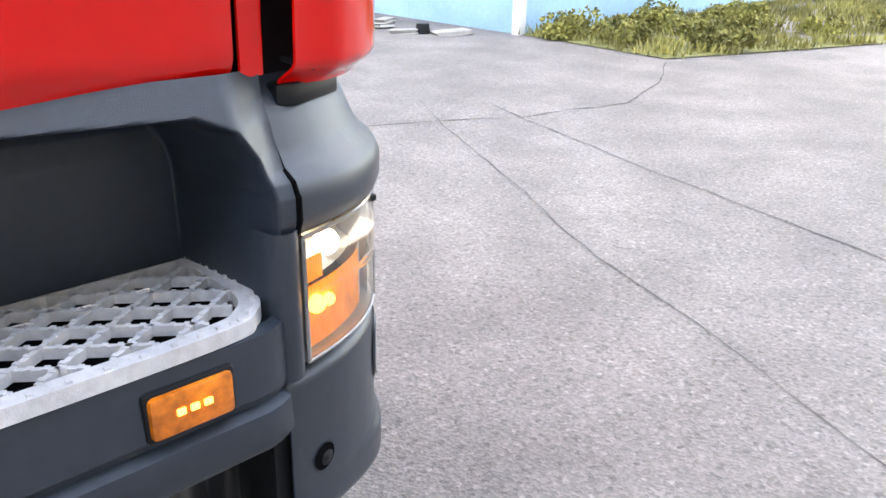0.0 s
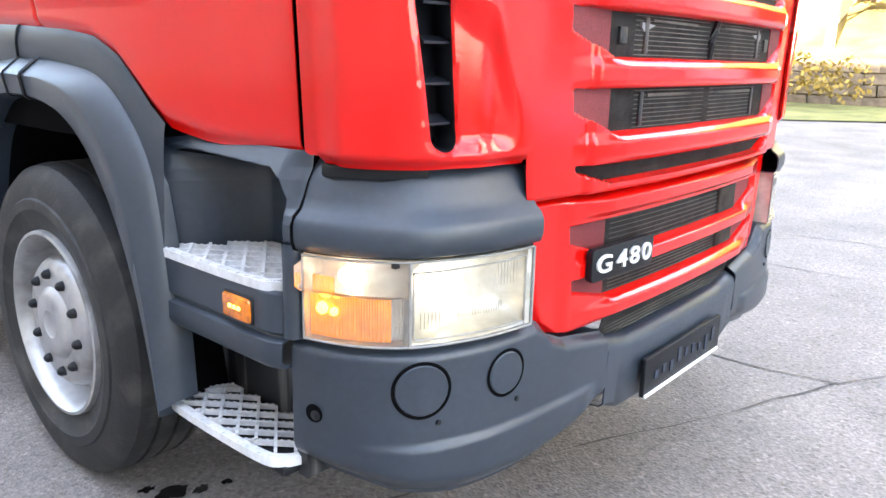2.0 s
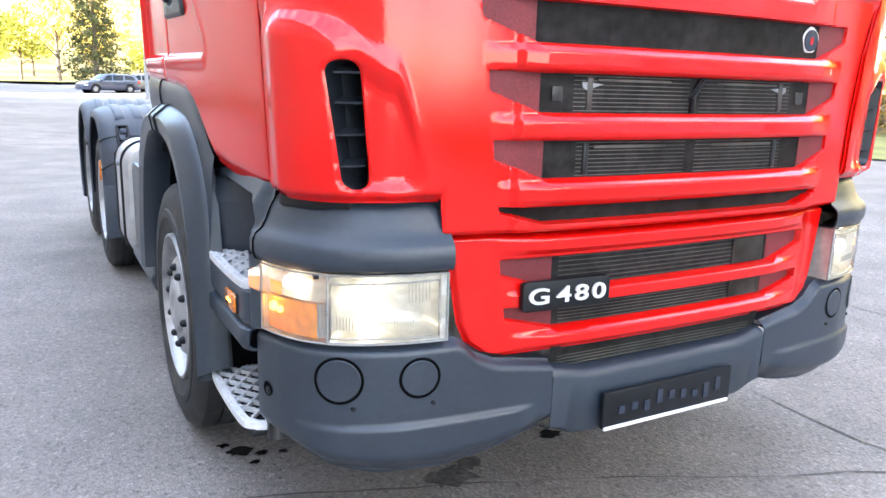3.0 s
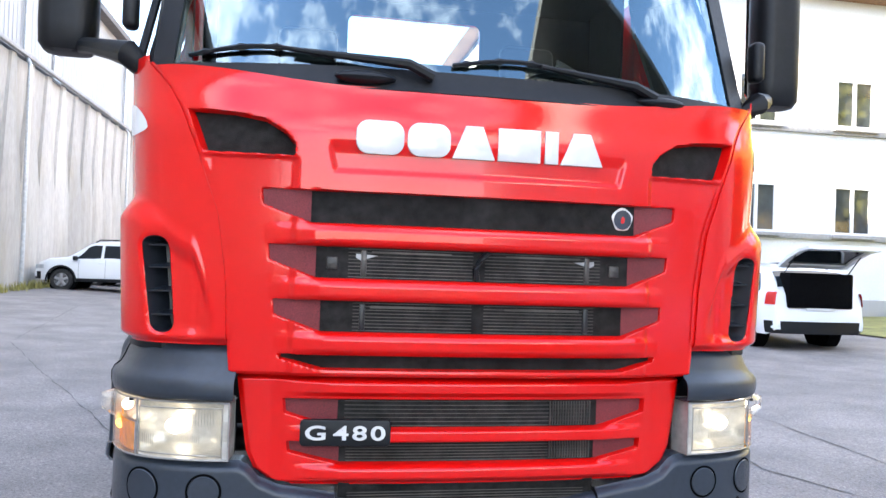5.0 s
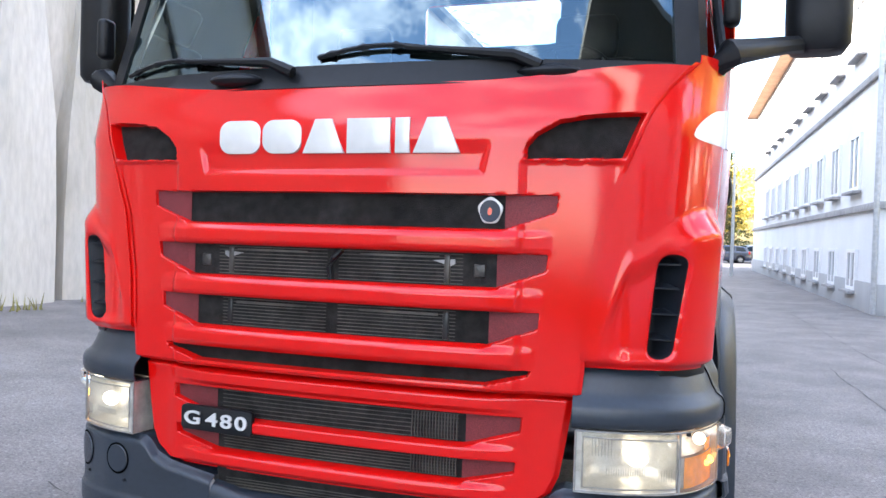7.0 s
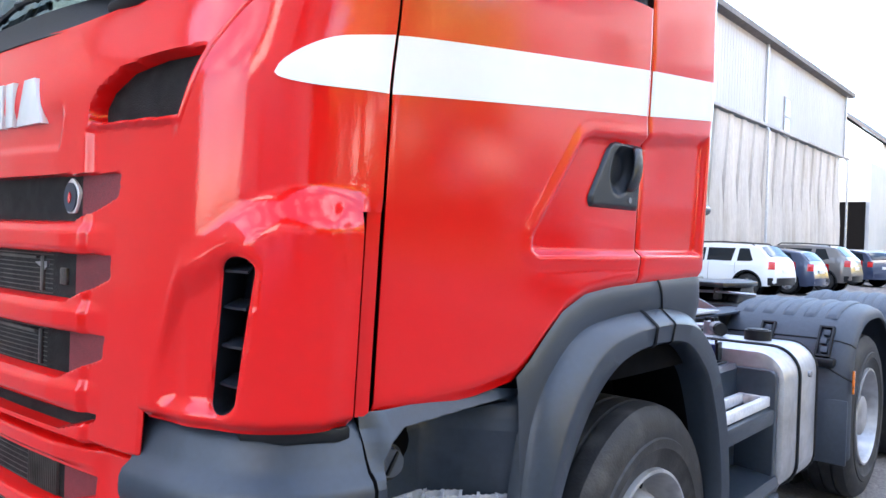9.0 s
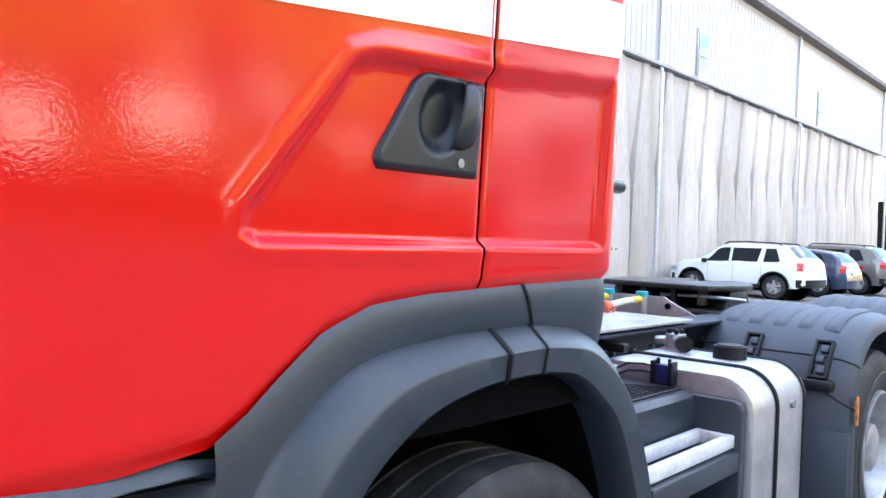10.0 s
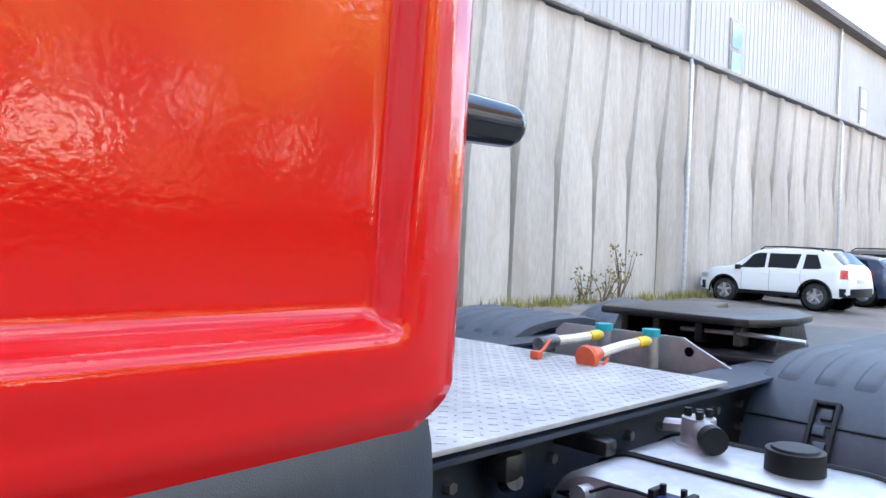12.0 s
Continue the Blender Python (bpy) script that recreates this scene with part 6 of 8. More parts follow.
    slab(bm, rounded(0.165, 0.70, 0.04, 4, (sg * 1.455, 2.55)), "y", 0.812, 0.818)
    part("mirror_glass", bm, REFLECTOR, hs)
    bm = bmesh.new()
    box(bm, (sg * 1.17, 0.42, 2.25), (0.05, 0.07, 0.16), 0.02, seg=3)
    part("mirror_bracket", bm, BLACK, truck)

# ---- wipers ----
for tip, piv in (((-0.96, 2.085), (-0.17, 2.02)), ((-0.10, 2.085), (0.63, 2.02))):
    def wy(x, z):
        u = x / 1.075
        return screen_point(u, (z - 2.005) / 0.897)[1]
    (tx, tz), (px, pz) = tip, piv
    mx = tx + 0.42 * (px - tx)
    bm = bmesh.new()
    tube(bm, [(px, wy(px, pz) - 0.035, pz), (px - 0.08, wy(px, pz) - 0.04, pz + 0.035), (mx, wy(mx, 2.09) - 0.03, 2.092)], [0.020, 0.018, 0.008], 8)
    wp = part("wiper", bm, BLACK, truck, "black windscreen wiper")
    bm = bmesh.new()
    xs_ = [tx + (mx + 0.14 - tx) * k / 28 for k in range(29)]
    tube(bm, [(x, wy(x, tz) - 0.014, tz - 0.012 + 0.03 * math.sin(math.pi * k / 28)) for k, x in enumerate(xs_)], [0.013 if k % 7 == 3 else 0.008 for k in range(29)], 6)
    part("wiper_blade", bm, BLACK, wp)
    bm = bmesh.new()
    bmesh.ops.create_uvsphere(bm, u_segments=16, v_segments=8, radius=0.1, matrix=Matrix.Translation((px - 0.22 if px < 0 else px + 0.02, wy(px, 2.015) - 0.02, 2.005)) @ Matrix.Diagonal((1.0, 0.35, 0.22, 1)))
    part("cowl_bump", bm, BLACK, wp)

# ---- cab inside ----
bm = bmesh.new()
rows = [[(x, y, z) for x in (-1.02, -0.5, 0, 0.5, 1.02)] for y, z in ((0.42, 1.99), (0.55, 2.04), (0.75, 2.03), (0.85, 1.95), (0.86, 1.6))]
quads(rows, bm=bm)
part("dashboard", bm, BLACK, truck, "dark dashboard top", sharp=60)
bm = bmesh.new()
pts = [(0.55 + 0.23 * math.cos(a), 0.95 + 0.10 * math.sin(a), 2.10 + 0.20 * math.sin(a)) for a in np.linspace(0, 2 * math.pi, 40, endpoint=False)]
tube(bm, pts + [pts[0]], 0.016, 8)
box(bm, (0.55, 0.95, 2.10), (0.14, 0.05, 0.10), 0.02)
rod(bm, (0.33, 0.95, 2.10), (0.77, 0.95, 2.10), 0.014, 8)
part("steering_wheel", bm, BLACK, truck, "dark steering wheel")
for x in (-0.58, 0.58):
    bm = bmesh.new()
    box(bm, (x, 1.55, 2.0), (0.50, 0.14, 0.75), 0.06, Matrix.Rotation(radians(-8), 3, "X"), 3)
    box(bm, (x, 1.62, 2.48), (0.30, 0.10, 0.22), 0.045, Matrix.Rotation(radians(-8), 3, "X"), 3)
    box(bm, (x, 1.32, 1.66), (0.50, 0.5, 0.16), 0.06, None, 3)
    part("seat", bm, BLACK, truck, "dark cab seat")
bm = bmesh.new()
box(bm, (0, 1.96, 2.06), (2.16, 0.012, 0.48))
hole = rounded(WIN_B - WIN_A - 0.01, WIN_Z1 - WIN_Z0 - 0.01, 0.045, 5, ((WIN_A + WIN_B) / 2, (WIN_Z0 + WIN_Z1) / 2))
rim = []
for hx_, hz_ in hole:
    dx, dz = hx_ - (WIN_A + WIN_B) / 2, hz_ - (WIN_Z0 + WIN_Z1) / 2
    k = min(1.05 / max(abs(dx), 1e-6), (0.22 if dz > 0 else 0.40) / max(abs(dz), 1e-6))
    rim.append((dx * k, 1.962, (WIN_Z0 + WIN_Z1) / 2 + dz * k))
quads([[(x, 1.962, z) for x, z in hole], rim], close=True, bm=bm)
for sx in (-1, 1):
    box(bm, (sx * 0.98, 1.965, 2.6), (0.24, 0.004, 0.62))
box(bm, (0, 1.2, 2.885), (2.1, 1.5, 0.012))
part("headlining", bm, BLACK, truck)
bm = bmesh.new()
bm.faces.new([bm.verts.new((x, 1.985, z)) for x, z in rounded(WIN_B - WIN_A - 0.006, WIN_Z1 - WIN_Z0 - 0.006, 0.03, 4, ((WIN_A + WIN_B) / 2, (WIN_Z0 + WIN_Z1) / 2))])
g = part("rear_window", outward(bm, (0, -1, 0)), REARGLASS, truck)
g.visible_shadow = False

# ---- chassis behind the cab ----
for sg in (-1, 1):
    bm = bmesh.new()
    slab(bm, [(1.0, 0.62), (7.2, 0.62), (7.2, 0.90), (4.3, 1.10), (3.6, 1.135), (1.0, 1.0)], "x", sg * 0.40, sg * 0.47)
    box(bm, (sg * 0.50, 4.0, 1.125), (0.20, 6.2, 0.012))
    rl = part("chassis_rail", bm, CHASSIS, truck, "dark blue painted chassis rail")
    for k in range(26):
        bm = bmesh.new()
        y, z = 2.2 + 0.18 * (k // 2), 0.94 if k % 2 else 1.02
        rod(bm, (sg * 0.468, y, z), (sg * 0.49, y, z), 0.014, 6)
        part("bolt", bm, STEEL, rl)
    for c, size in (((0.53, 2.86, 1.06), (0.07, 0.07, 0.06)), ((0.56, 3.12, 1.075), (0.16, 0.05, 0.04))):
        bm = bmesh.new()
        box(bm, (sg * c[0], c[1], c[2]), size, 0.01)
        part("tank_bracket", bm, GREASE, rl)
    for a, b, r in (((0.5, 2.55, 0.98), (0.62, 2.5, 0.94), 0.03), ((0.5, 2.9, 1.0), (0.56, 2.86, 1.03), 0.02)):
        bm = bmesh.new()
        rod(bm, (sg * a[0], *a[1:]), (sg * b[0], *b[1:]), r, 10)
        part("air_union", bm, GREASE, rl)
# tread-plate deck
bm = bmesh.new()
box(bm, (0, 2.92, 1.148), (1.20, 1.79, 0.012), 0.002)
deck = part("deck_plate", bm, DECK, truck, "pale aluminium tread plate deck")
bm = bmesh.new()
for i in range(30):
    for j in range(44):
        box(bm, (-0.565 + 0.039 * i, 2.06 + 0.04 * j, 1.1546), (0.022, 0.007, 0.0012), 0, Matrix.Rotation(radians(45 if (i + j) % 2 else -45), 3, "Z"))
part("tread_bar", bm, DECK, deck)["kind"] = "stuff"
bm = bmesh.new()
box(bm, (0, 5.4, 1.05), (0.84, 3.0, 0.06))
part("cross_member", bm, GREASE, truck)

# fifth wheel coupling
bm = bmesh.new()
ol = [(-0.44, 4.64), (-0.40, 4.55), (0.40, 4.55), (0.46, 4.64), (0.50, 4.85), (0.46, 5.1), (0.30, 5.32), (0.16, 5.42), (0.07, 5.1), (0.0, 5.02), (-0.07, 5.1), (-0.16, 5.42), (-0.30, 5.32), (-0.46, 5.1), (-0.50, 4.85)]
slab(bm, [(x * 0.86, y) for x, y in ol], "z", 1.248, 1.283, 0.010)
fw = part("fifth_wheel", bm, GREASE, truck, "black greasy fifth wheel plate")
bm = bmesh.new()
box(bm, (0, 4.9, 1.19), (0.62, 0.42, 0.11), 0.03)
part("saddle", bm, DARK, fw)
for x in (-0.26, -0.1, 0.1, 0.27):
    bm = bmesh.new()
    box(bm, (x, 4.66, 1.205), (0.035, 0.09, 0.09), 0.006)
    part("web", bm, GREASE, fw)
for sg in (-1, 1):
    bm = bmesh.new()
    slab(bm, [(4.70, 1.13), (5.10, 1.13), (5.02, 1.25), (4.78, 1.25)], "x", sg * 0.31, sg * 0.39, 0.01)
    part("pedestal", bm, GREASE, fw)
bm = bmesh.new()
box(bm, (0, 4.86, 1.125), (1.02, 0.75, 0.03), 0.008)
part("mounting_plate", bm, GREASE, fw)
bm = bmesh.new()
tube(bm, [(0.0, 4.66, 1.205), (0.3, 4.62, 1.215), (0.55, 4.60, 1.21)], 0.010, 8)
part("release_handle", bm, GALV, fw)
# bracket with air couplings
bm = bmesh.new()
slab(bm, [(-0.34, 1.09), (0.47, 1.09), (0.47, 1.115), (0.29, 1.200), (0.25, 1.222), (-0.30, 1.222), (-0.34, 1.19)], "y", 4.20, 4.21, 0.0)
br = part("coupling_bracket", bm, ALU, truck, "pale metal bracket for air couplings")
bm = bmesh.new()
rod(bm, (0.275, 4.197, 1.172), (0.275, 4.213, 1.172), 0.018, 14)
part("bracket_hole", bm, DARK, br)
for tx, ty, px, py, pz, capped in ((0.15, 4.14, 0.165, 3.70, 1.178, True), (-0.06, 4.14, -0.065, 3.75, 1.190, False)):
    bm = bmesh.new()
    rod(bm, (tx, ty, 1.10), (tx, ty, 1.225), 0.030, 14)
    cp = part("air_coupling", bm, ALU, truck, "air coupling with teal cap and coral dust cover")
    bm = bmesh.new()
    rod(bm, (tx, ty, 1.220), (tx, ty, 1.247), 0.034, 14)
    part("cap", bm, TEAL, cp)
    bm = bmesh.new()
    tube(bm, [(tx, ty - 0.02, 1.205), (tx + 0.005, ty - 0.2, 1.20), (px, py + 0.06, pz + 0.008)], 0.018, 10)
    part("pipe", bm, HOSE, cp)
    bm = bmesh.new()
    rod(bm, (tx + 0.002, ty - 0.04, 1.2045), (tx + 0.004, ty - 0.11, 1.203), 0.0205, 12)
    part("ring", bm, YELLOW, cp)
    bm = bmesh.new()
    if capped:
        rod(bm, (px, py + 0.07, pz + 0.01), (px, py + 0.0, pz), 0.022, 18, 0.042)
        rod(bm, (px, py + 0.004, pz), (px, py - 0.012, pz - 0.002), 0.044, 18, 0.040)
    else:
        rod(bm, (px, py + 0.08, pz + 0.01), (px, py - 0.02, pz - 0.002), 0.024, 16, 0.028)
    dc = part("dust_cap", bm, CORAL if capped else STEEL, cp)
    bm = bmesh.new()
    if capped:
        tube(bm, [(px + 0.03, py, pz - 0.03), (px + 0.05, py - 0.01, pz - 0.055), (px + 0.035, py + 0.03, pz - 0.035), (px + 0.045, py + 0.06, pz)], 0.005, 6)
    else:
        tube(bm, [(px + 0.02, py + 0.02, pz + 0.02), (px + 0.045, py - 0.05, pz - 0.010), (px + 0.055, py - 0.10, 1.170)], 0.006, 6)
        box(bm, (px + 0.055, py - 0.10, 1.168), (0.036, 0.03, 0.028), 0.005)
    part("strap", bm, CORAL, dc)

# ---- tanks, tank steps and mudguards ----
for sg in (-1, 1):
    T0, T1 = 2.98, 3.52
    ring = rounded(0.68, 0.66, 0.13, 8)
    bm = bmesh.new()
    rows = []
    for y, f in ((T0 + 0.012, 0.0), (T0, 0.90), (T0 + 0.006, 0.965), (T0 + 0.03, 1.0), (T1 - 0.03, 1.0), (T1 - 0.006, 0.965), (T1, 0.9), (T1 - 0.012, 0.0)):
        rows.append([(0.885 + a * f, y, 0.725 + b * f) for a, b in ring])
    quads(rows, close=True, s=sg, bm=bm)
    tk = part("fuel_tank", bm, ALU, truck, "brushed aluminium fuel tank", sharp=40)
    bm = bmesh.new()
    rows = [[(0.885 + a * k, y, 0.725 + b * k) for a, b in ring] for y, k in ((3.165, 1.0), (3.17, 1.012), (3.445, 1.012), (3.45, 1.0))]
    quads(rows, close=True, s=sg, bm=bm)
    stp = part("tank_strap", bm, ALU, tk, "pale metal strap with black rubber edges", sharp=40)
    for y in (3.165, 3.45):
        bm = bmesh.new()
        tube(bm, [(sg * (0.885 + a * 1.014), y, 0.725 + b * 1.014) for a, b in ring + [ring[0]]], 0.008, 6)
        part("strap_rubber", bm, BLACK, stp)
    bm = bmesh.new()
    rod(bm, (sg * 1.22, 3.31, 0.925), (sg * 1.242, 3.31, 0.925), 0.016, 10)
    part("strap_bolt", bm, STEEL, stp)
    bm = bmesh.new()
    rod(bm, (sg * 0.972, 3.35, 1.045), (sg * 0.972, 3.35, 1.108), 0.066, 24, 0.064)
    rod(bm, (sg * 0.972, 3.35, 1.104), (sg * 0.972, 3.35, 1.114), 0.054, 24, 0.050)
    part("filler_cap", bm, BLACK, tk, "black filler cap")
    cxs, cys = 0.715, 3.40
    bm = bmesh.new()
    rod(bm, (sg * cxs, cys, 1.04), (sg * cxs, cys, 1.125), 0.046, 18, 0.042)
    rod(bm, (sg * cxs, cys, 1.05), (sg * cxs, cys, 1.062), 0.062, 18)
    rod(bm, (sg * cxs, cys, 1.10), (sg * (cxs + 0.07), cys - 0.07, 1.095), 0.030, 16)
    rod(bm, (sg * (cxs - 0.09), cys + 0.0, 1.09), (sg * cxs, cys, 1.10), 0.018, 10)
    snd = part("sender_unit", bm, ALU, tk, "cast metal sender unit with pipe unions")
    for dx, dy in ((-0.03, 0.0), (0.015, 0.026), (0.015, -0.026), (0.0, 0.0)):
        bm = bmesh.new()
        rod(bm, (sg * cxs + dx, cys + dy, 1.12), (sg * cxs + dx, cys + dy, 1.145), 0.010, 8)
        part("stud", bm, BLACK, snd)
    bm = bmesh.new()
    rod(bm, (sg * (cxs + 0.062), cys - 0.062, 1.095), (sg * (cxs + 0.084), cys - 0.084, 1.094), 0.034, 16)
    part("sender_cap", bm, BLACK, snd)
    # step box between wheel arch and tank
    bm = bmesh.new()
    tz = 0.985 if sg > 0 else 0.955
    ring2 = [(0.60, 0.40), (1.19, 0.40), (1.215, 0.46), (1.20, 0.50), (1.02, 0.52), (1.02, tz - 0.02), (1.0, tz), (0.60, tz)]
    slab(bm, ring2, "y", sg and 2.28, 2.97, 0.012)
    if sg < 0:
        for v in bm.verts:
            v.co.x = -v.co.x
        bmesh.ops.reverse_faces(bm, faces=bm.faces[:])
    sb = part("step_box", bm, GREY, truck, "dark grey step box in front of the tank")
    bm = bmesh.new()
    slab(bm, [(0.62, 0.40), (1.19, 0.40), (1.195, tz - 0.05), (1.186, tz - 0.022), (1.165, tz - 0.010), (0.62, tz - 0.010)], "y", 2.925, 2.972, 0.01)
    if sg < 0:
        for v in bm.verts:
            v.co.x = -v.co.x
        bmesh.ops.reverse_faces(bm, faces=bm.faces[:])
    part("step_end", bm, GREY, sb)
    bm = bmesh.new()
    for way in (-1, 1):
        for j in range(34):
            yc = 2.10 + 0.030 * j
            box(bm, (sg * 0.80, min(max(yc, 2.30), 2.92), tz + 0.003), (0.36, 0.005, 0.006), 0, Matrix.Rotation(radians(28 * way), 3, "Z")) if 2.38 < yc < 2.83 else None
    for x_ in (0.635, 0.97):
        box(bm, (sg * x_, 2.605, tz + 0.003), (0.012, 0.63, 0.007))
    part("top_grating", bm, BLACK, sb)["kind"] = "stuff"
    if sg < 0:
        bm = bmesh.new()
        slab(bm, [(2.26, 0.42), (2.92, 0.42), (2.94, 0.48), (2.94, 0.92), (2.90, 0.97), (2.27, 0.97)], "x", -1.20, -1.06, 0.02)
        part("side_cover", bm, GREY, sb, "smooth dark grey side cover")
    for z, x1 in ((0.835, 1.172), (0.465, 1.205)) if sg > 0 else ():
        bm = bmesh.new()
        box(bm, (sg * (x1 - 0.015), 2.62, z), (0.03, 0.62, 0.045), 0.006)
        box(bm, (sg * (x1 - 0.125), 2.62, z), (0.03, 0.62, 0.045), 0.006)
        for y in (2.33, 2.91):
            box(bm, (sg * (x1 - 0.07), y, z), (0.10, 0.03, 0.044), 0.004)
        part("tank_step", bm, STEPALU, sb, "pale aluminium step bar")
        bm = bmesh.new()
        box(bm, (sg * (x1 - 0.065), 2.62, z - 0.065), (0.17, 0.62, 0.075), 0.012)
        part("step_shelf", bm, GREY, sb)
    if sg > 0:
        bm = bmesh.new()
        box(bm, (0.885, 2.957, 1.026), (0.056, 0.045, 0.070), 0.005)
        gb = part("gauge_box", bm, BLUEBOX, tk, "small dark blue valve box with hoses")
        for dx in (-0.045, 0.045):
            bm = bmesh.new()
            box(bm, (0.885 + 0.8 * dx, 2.957, 1.030), (0.015, 0.05, 0.085), 0.003)
            rod(bm, (0.885 + 0.5 * dx, 2.957, 1.05), (0.885 + 0.5 * dx, 2.957, 1.082), 0.007, 8)
            part("gauge_clamp", bm, BLACK, gb, sharp=40)
        for k in range(2):
            bm = bmesh.new()
            tube(bm, [(0.86, 2.957, 1.048 - 0.028 * k), (0.80, 2.955, 1.052 - 0.028 * k), (0.74, 2.955, 1.046 - 0.028 * k), (0.69, 2.96, 1.02 - 0.026 * k), (0.60, 2.965, 0.995)], 0.004, 6)
            part("hose", bm, BLACK, gb)
        bm = bmesh.new()
        rod(bm, (0.67, 3.0, 1.005), (0.67, 2.94, 1.01), 0.022, 12)
        part("pipe_union", bm, ALU, tk)

    for cy, nm in ((AXLE2, "mudguard"), (AXLE3, "mudguard")):
        prof = [(0.55, 0.93), (0.555, 0.985), (0.59, 1.0), (1.10, 1.0), (1.19, 0.985), (1.245, 0.945), (1.262, 0.90), (1.262, 0.862), (1.25, 0.858)]
        a0, a1 = (195, -12) if cy == AXLE2 else (150, -35)

        def guard(x, a, f=1.0):
            """A boxy front that rounds into the crown."""
            c, sn = math.cos(radians(a)), math.sin(radians(a))
            p = 0.62 if c < 0 and cy == AXLE2 else 1.0
            ry = 0.69 if c < 0 else 0.645
            return Vector((sg * x, cy + f * ry * math.copysign(abs(c) ** p, c), 0.60 + f * 0.605 * math.copysign(abs(sn) ** p, sn)))
        rows = [[tuple(guard(x, a0 + (a1 - a0) * k / 90, f)) for x, f in prof] for k in range(91)]
        mg = part(nm, thick(quads(rows), 0.004), GUARD, truck, "slate grey plastic mudguard with moulded ribs", sharp=45)
        for k in range(5):
            x = 0.645 + 0.118 * k
            bm = bmesh.new()
            quads([[tuple(guard(x + dx, a, 0.998 + o * min(1.0, 0.15 + (21 - abs(a - 105)) / 3))) for dx, o in ((-0.036, 0.0), (-0.026, 0.014), (-0.018, 0.017), (0.018, 0.017), (0.026, 0.014), (0.036, 0.0))] for a in np.linspace(126, 84, 22)], bm=bm)
            part("rib", bm, GUARD, mg, sharp=70)
        if cy == AXLE2:
            for x in (0.80, 1.12):
                c, c2 = guard(x, 152, 1.01), guard(x, 138, 1.01)
                d = (c2 - c).normalized()
                mid = (guard(x, 158, 1.012) + guard(x, 138, 1.012)) / 2
                t = Matrix.Rotation(math.atan2(d.z, d.y), 3, "X")
                bm = bmesh.new()
                for dx in (-0.034, 0.034):
                    box(bm, mid + t @ Vector((dx, 0, 0.004)), (0.014, 0.20, 0.030), 0.004, t)
                for dy in (-0.093, 0.093):
                    box(bm, mid + t @ Vector((0, dy, 0.004)), (0.082, 0.014, 0.028), 0.004, t)
                lt = part("latch", bm, BLACK, mg, "black framed latch")
                for q in (-0.055, 0.0, 0.055):
                    bm = bmesh.new()
                    box(bm, mid + t @ Vector((0.006 if q else -0.006, q, 0.006)), (0.036, 0.036, 0.024), 0.005, t)
                    part("latch_clip", bm, GUARD, lt)
            bm = bmesh.new()
            tube(bm, [tuple(guard(x, 146, f + 0.004)) for x, f in prof[1:7]], 0.004, 6)
            part("seam", bm, BLACK, mg)
            bm = bmesh.new()
            box(bm, (sg * 1.275, 4.03, 0.80), (0.012, 0.022, 0.13), 0.003)
            part("side_reflector", bm, ORANGE, mg, "orange side reflector")
            bm = bmesh.new()
            box(bm, (sg * 1.12, 3.98, 0.90), (0.14, 0.08, 0.05), 0.015)
            tube(bm, [(sg * 1.14, 3.98, 0.88), (sg * 1.2, 4.0, 0.84), (sg * 1.27, 4.03, 0.80)], 0.006, 6)
            part("bracket", bm, BLACK, mg)
            bm = bmesh.new()
            box(bm, (sg * 0.97, 3.985, 0.52), (0.58, 0.02, 0.36), 0.008)
            part("front_flap", bm, GUARD, mg)
        else:
            bm = bmesh.new()
            box(bm, (sg * 0.97, 6.62, 0.60), (0.58, 0.02, 0.45), 0.006)
            part("mud_flap", bm, BLACK, mg)
    # stub on the cab's rear corner
    if sg > 0:
        bm = bmesh.new()
        rod(bm, (1.185, 1.99, 1.652), (1.185, 2.065, 1.652), 0.021, 16, 0.019)
        bmesh.ops.create_uvsphere(bm, u_segments=16, v_segments=8, radius=0.019, matrix=Matrix.Translation((1.185, 2.065, 1.652)))
        part("hose_stub", bm, GLOSS_BLACK, truck, "short black rounded stub on the cab back")


# ---- parked cars ----
def car_wheel(parent, x, y, r):
    bm = bmesh.new()
    s = 1 if x > 0 else -1
    lathe(bm, [(-0.19, r * 0.62), (-0.2, r * 0.9), (-0.17, r), (-0.03, r), (0.0, r * 0.9), (0.004, r * 0.66), (-0.01, r * 0.62)], (x, y, r), 28, s)
    w = part("wheel", bm, RUBBER, parent)
    bm = bmesh.new()
    lathe(bm, [(-0.01, r * 0.64), (0.0, r * 0.60), (-0.03, r * 0.55), (-0.05, r * 0.3), (-0.03, 0.0)], (x, y, r), 28, s)
    part("rim", bm, STEEL, w)
    for k in range(5):
        a = 2 * math.pi * k / 5 + 0.3
        bm = bmesh.new()
        rod(bm, (x - s * 0.012, y, r), (x - s * 0.008, y + r * 0.58 * math.cos(a), r + r * 0.58 * math.sin(a)), 0.045, 6, 0.040)
        part("spoke", bm, ALU, w)


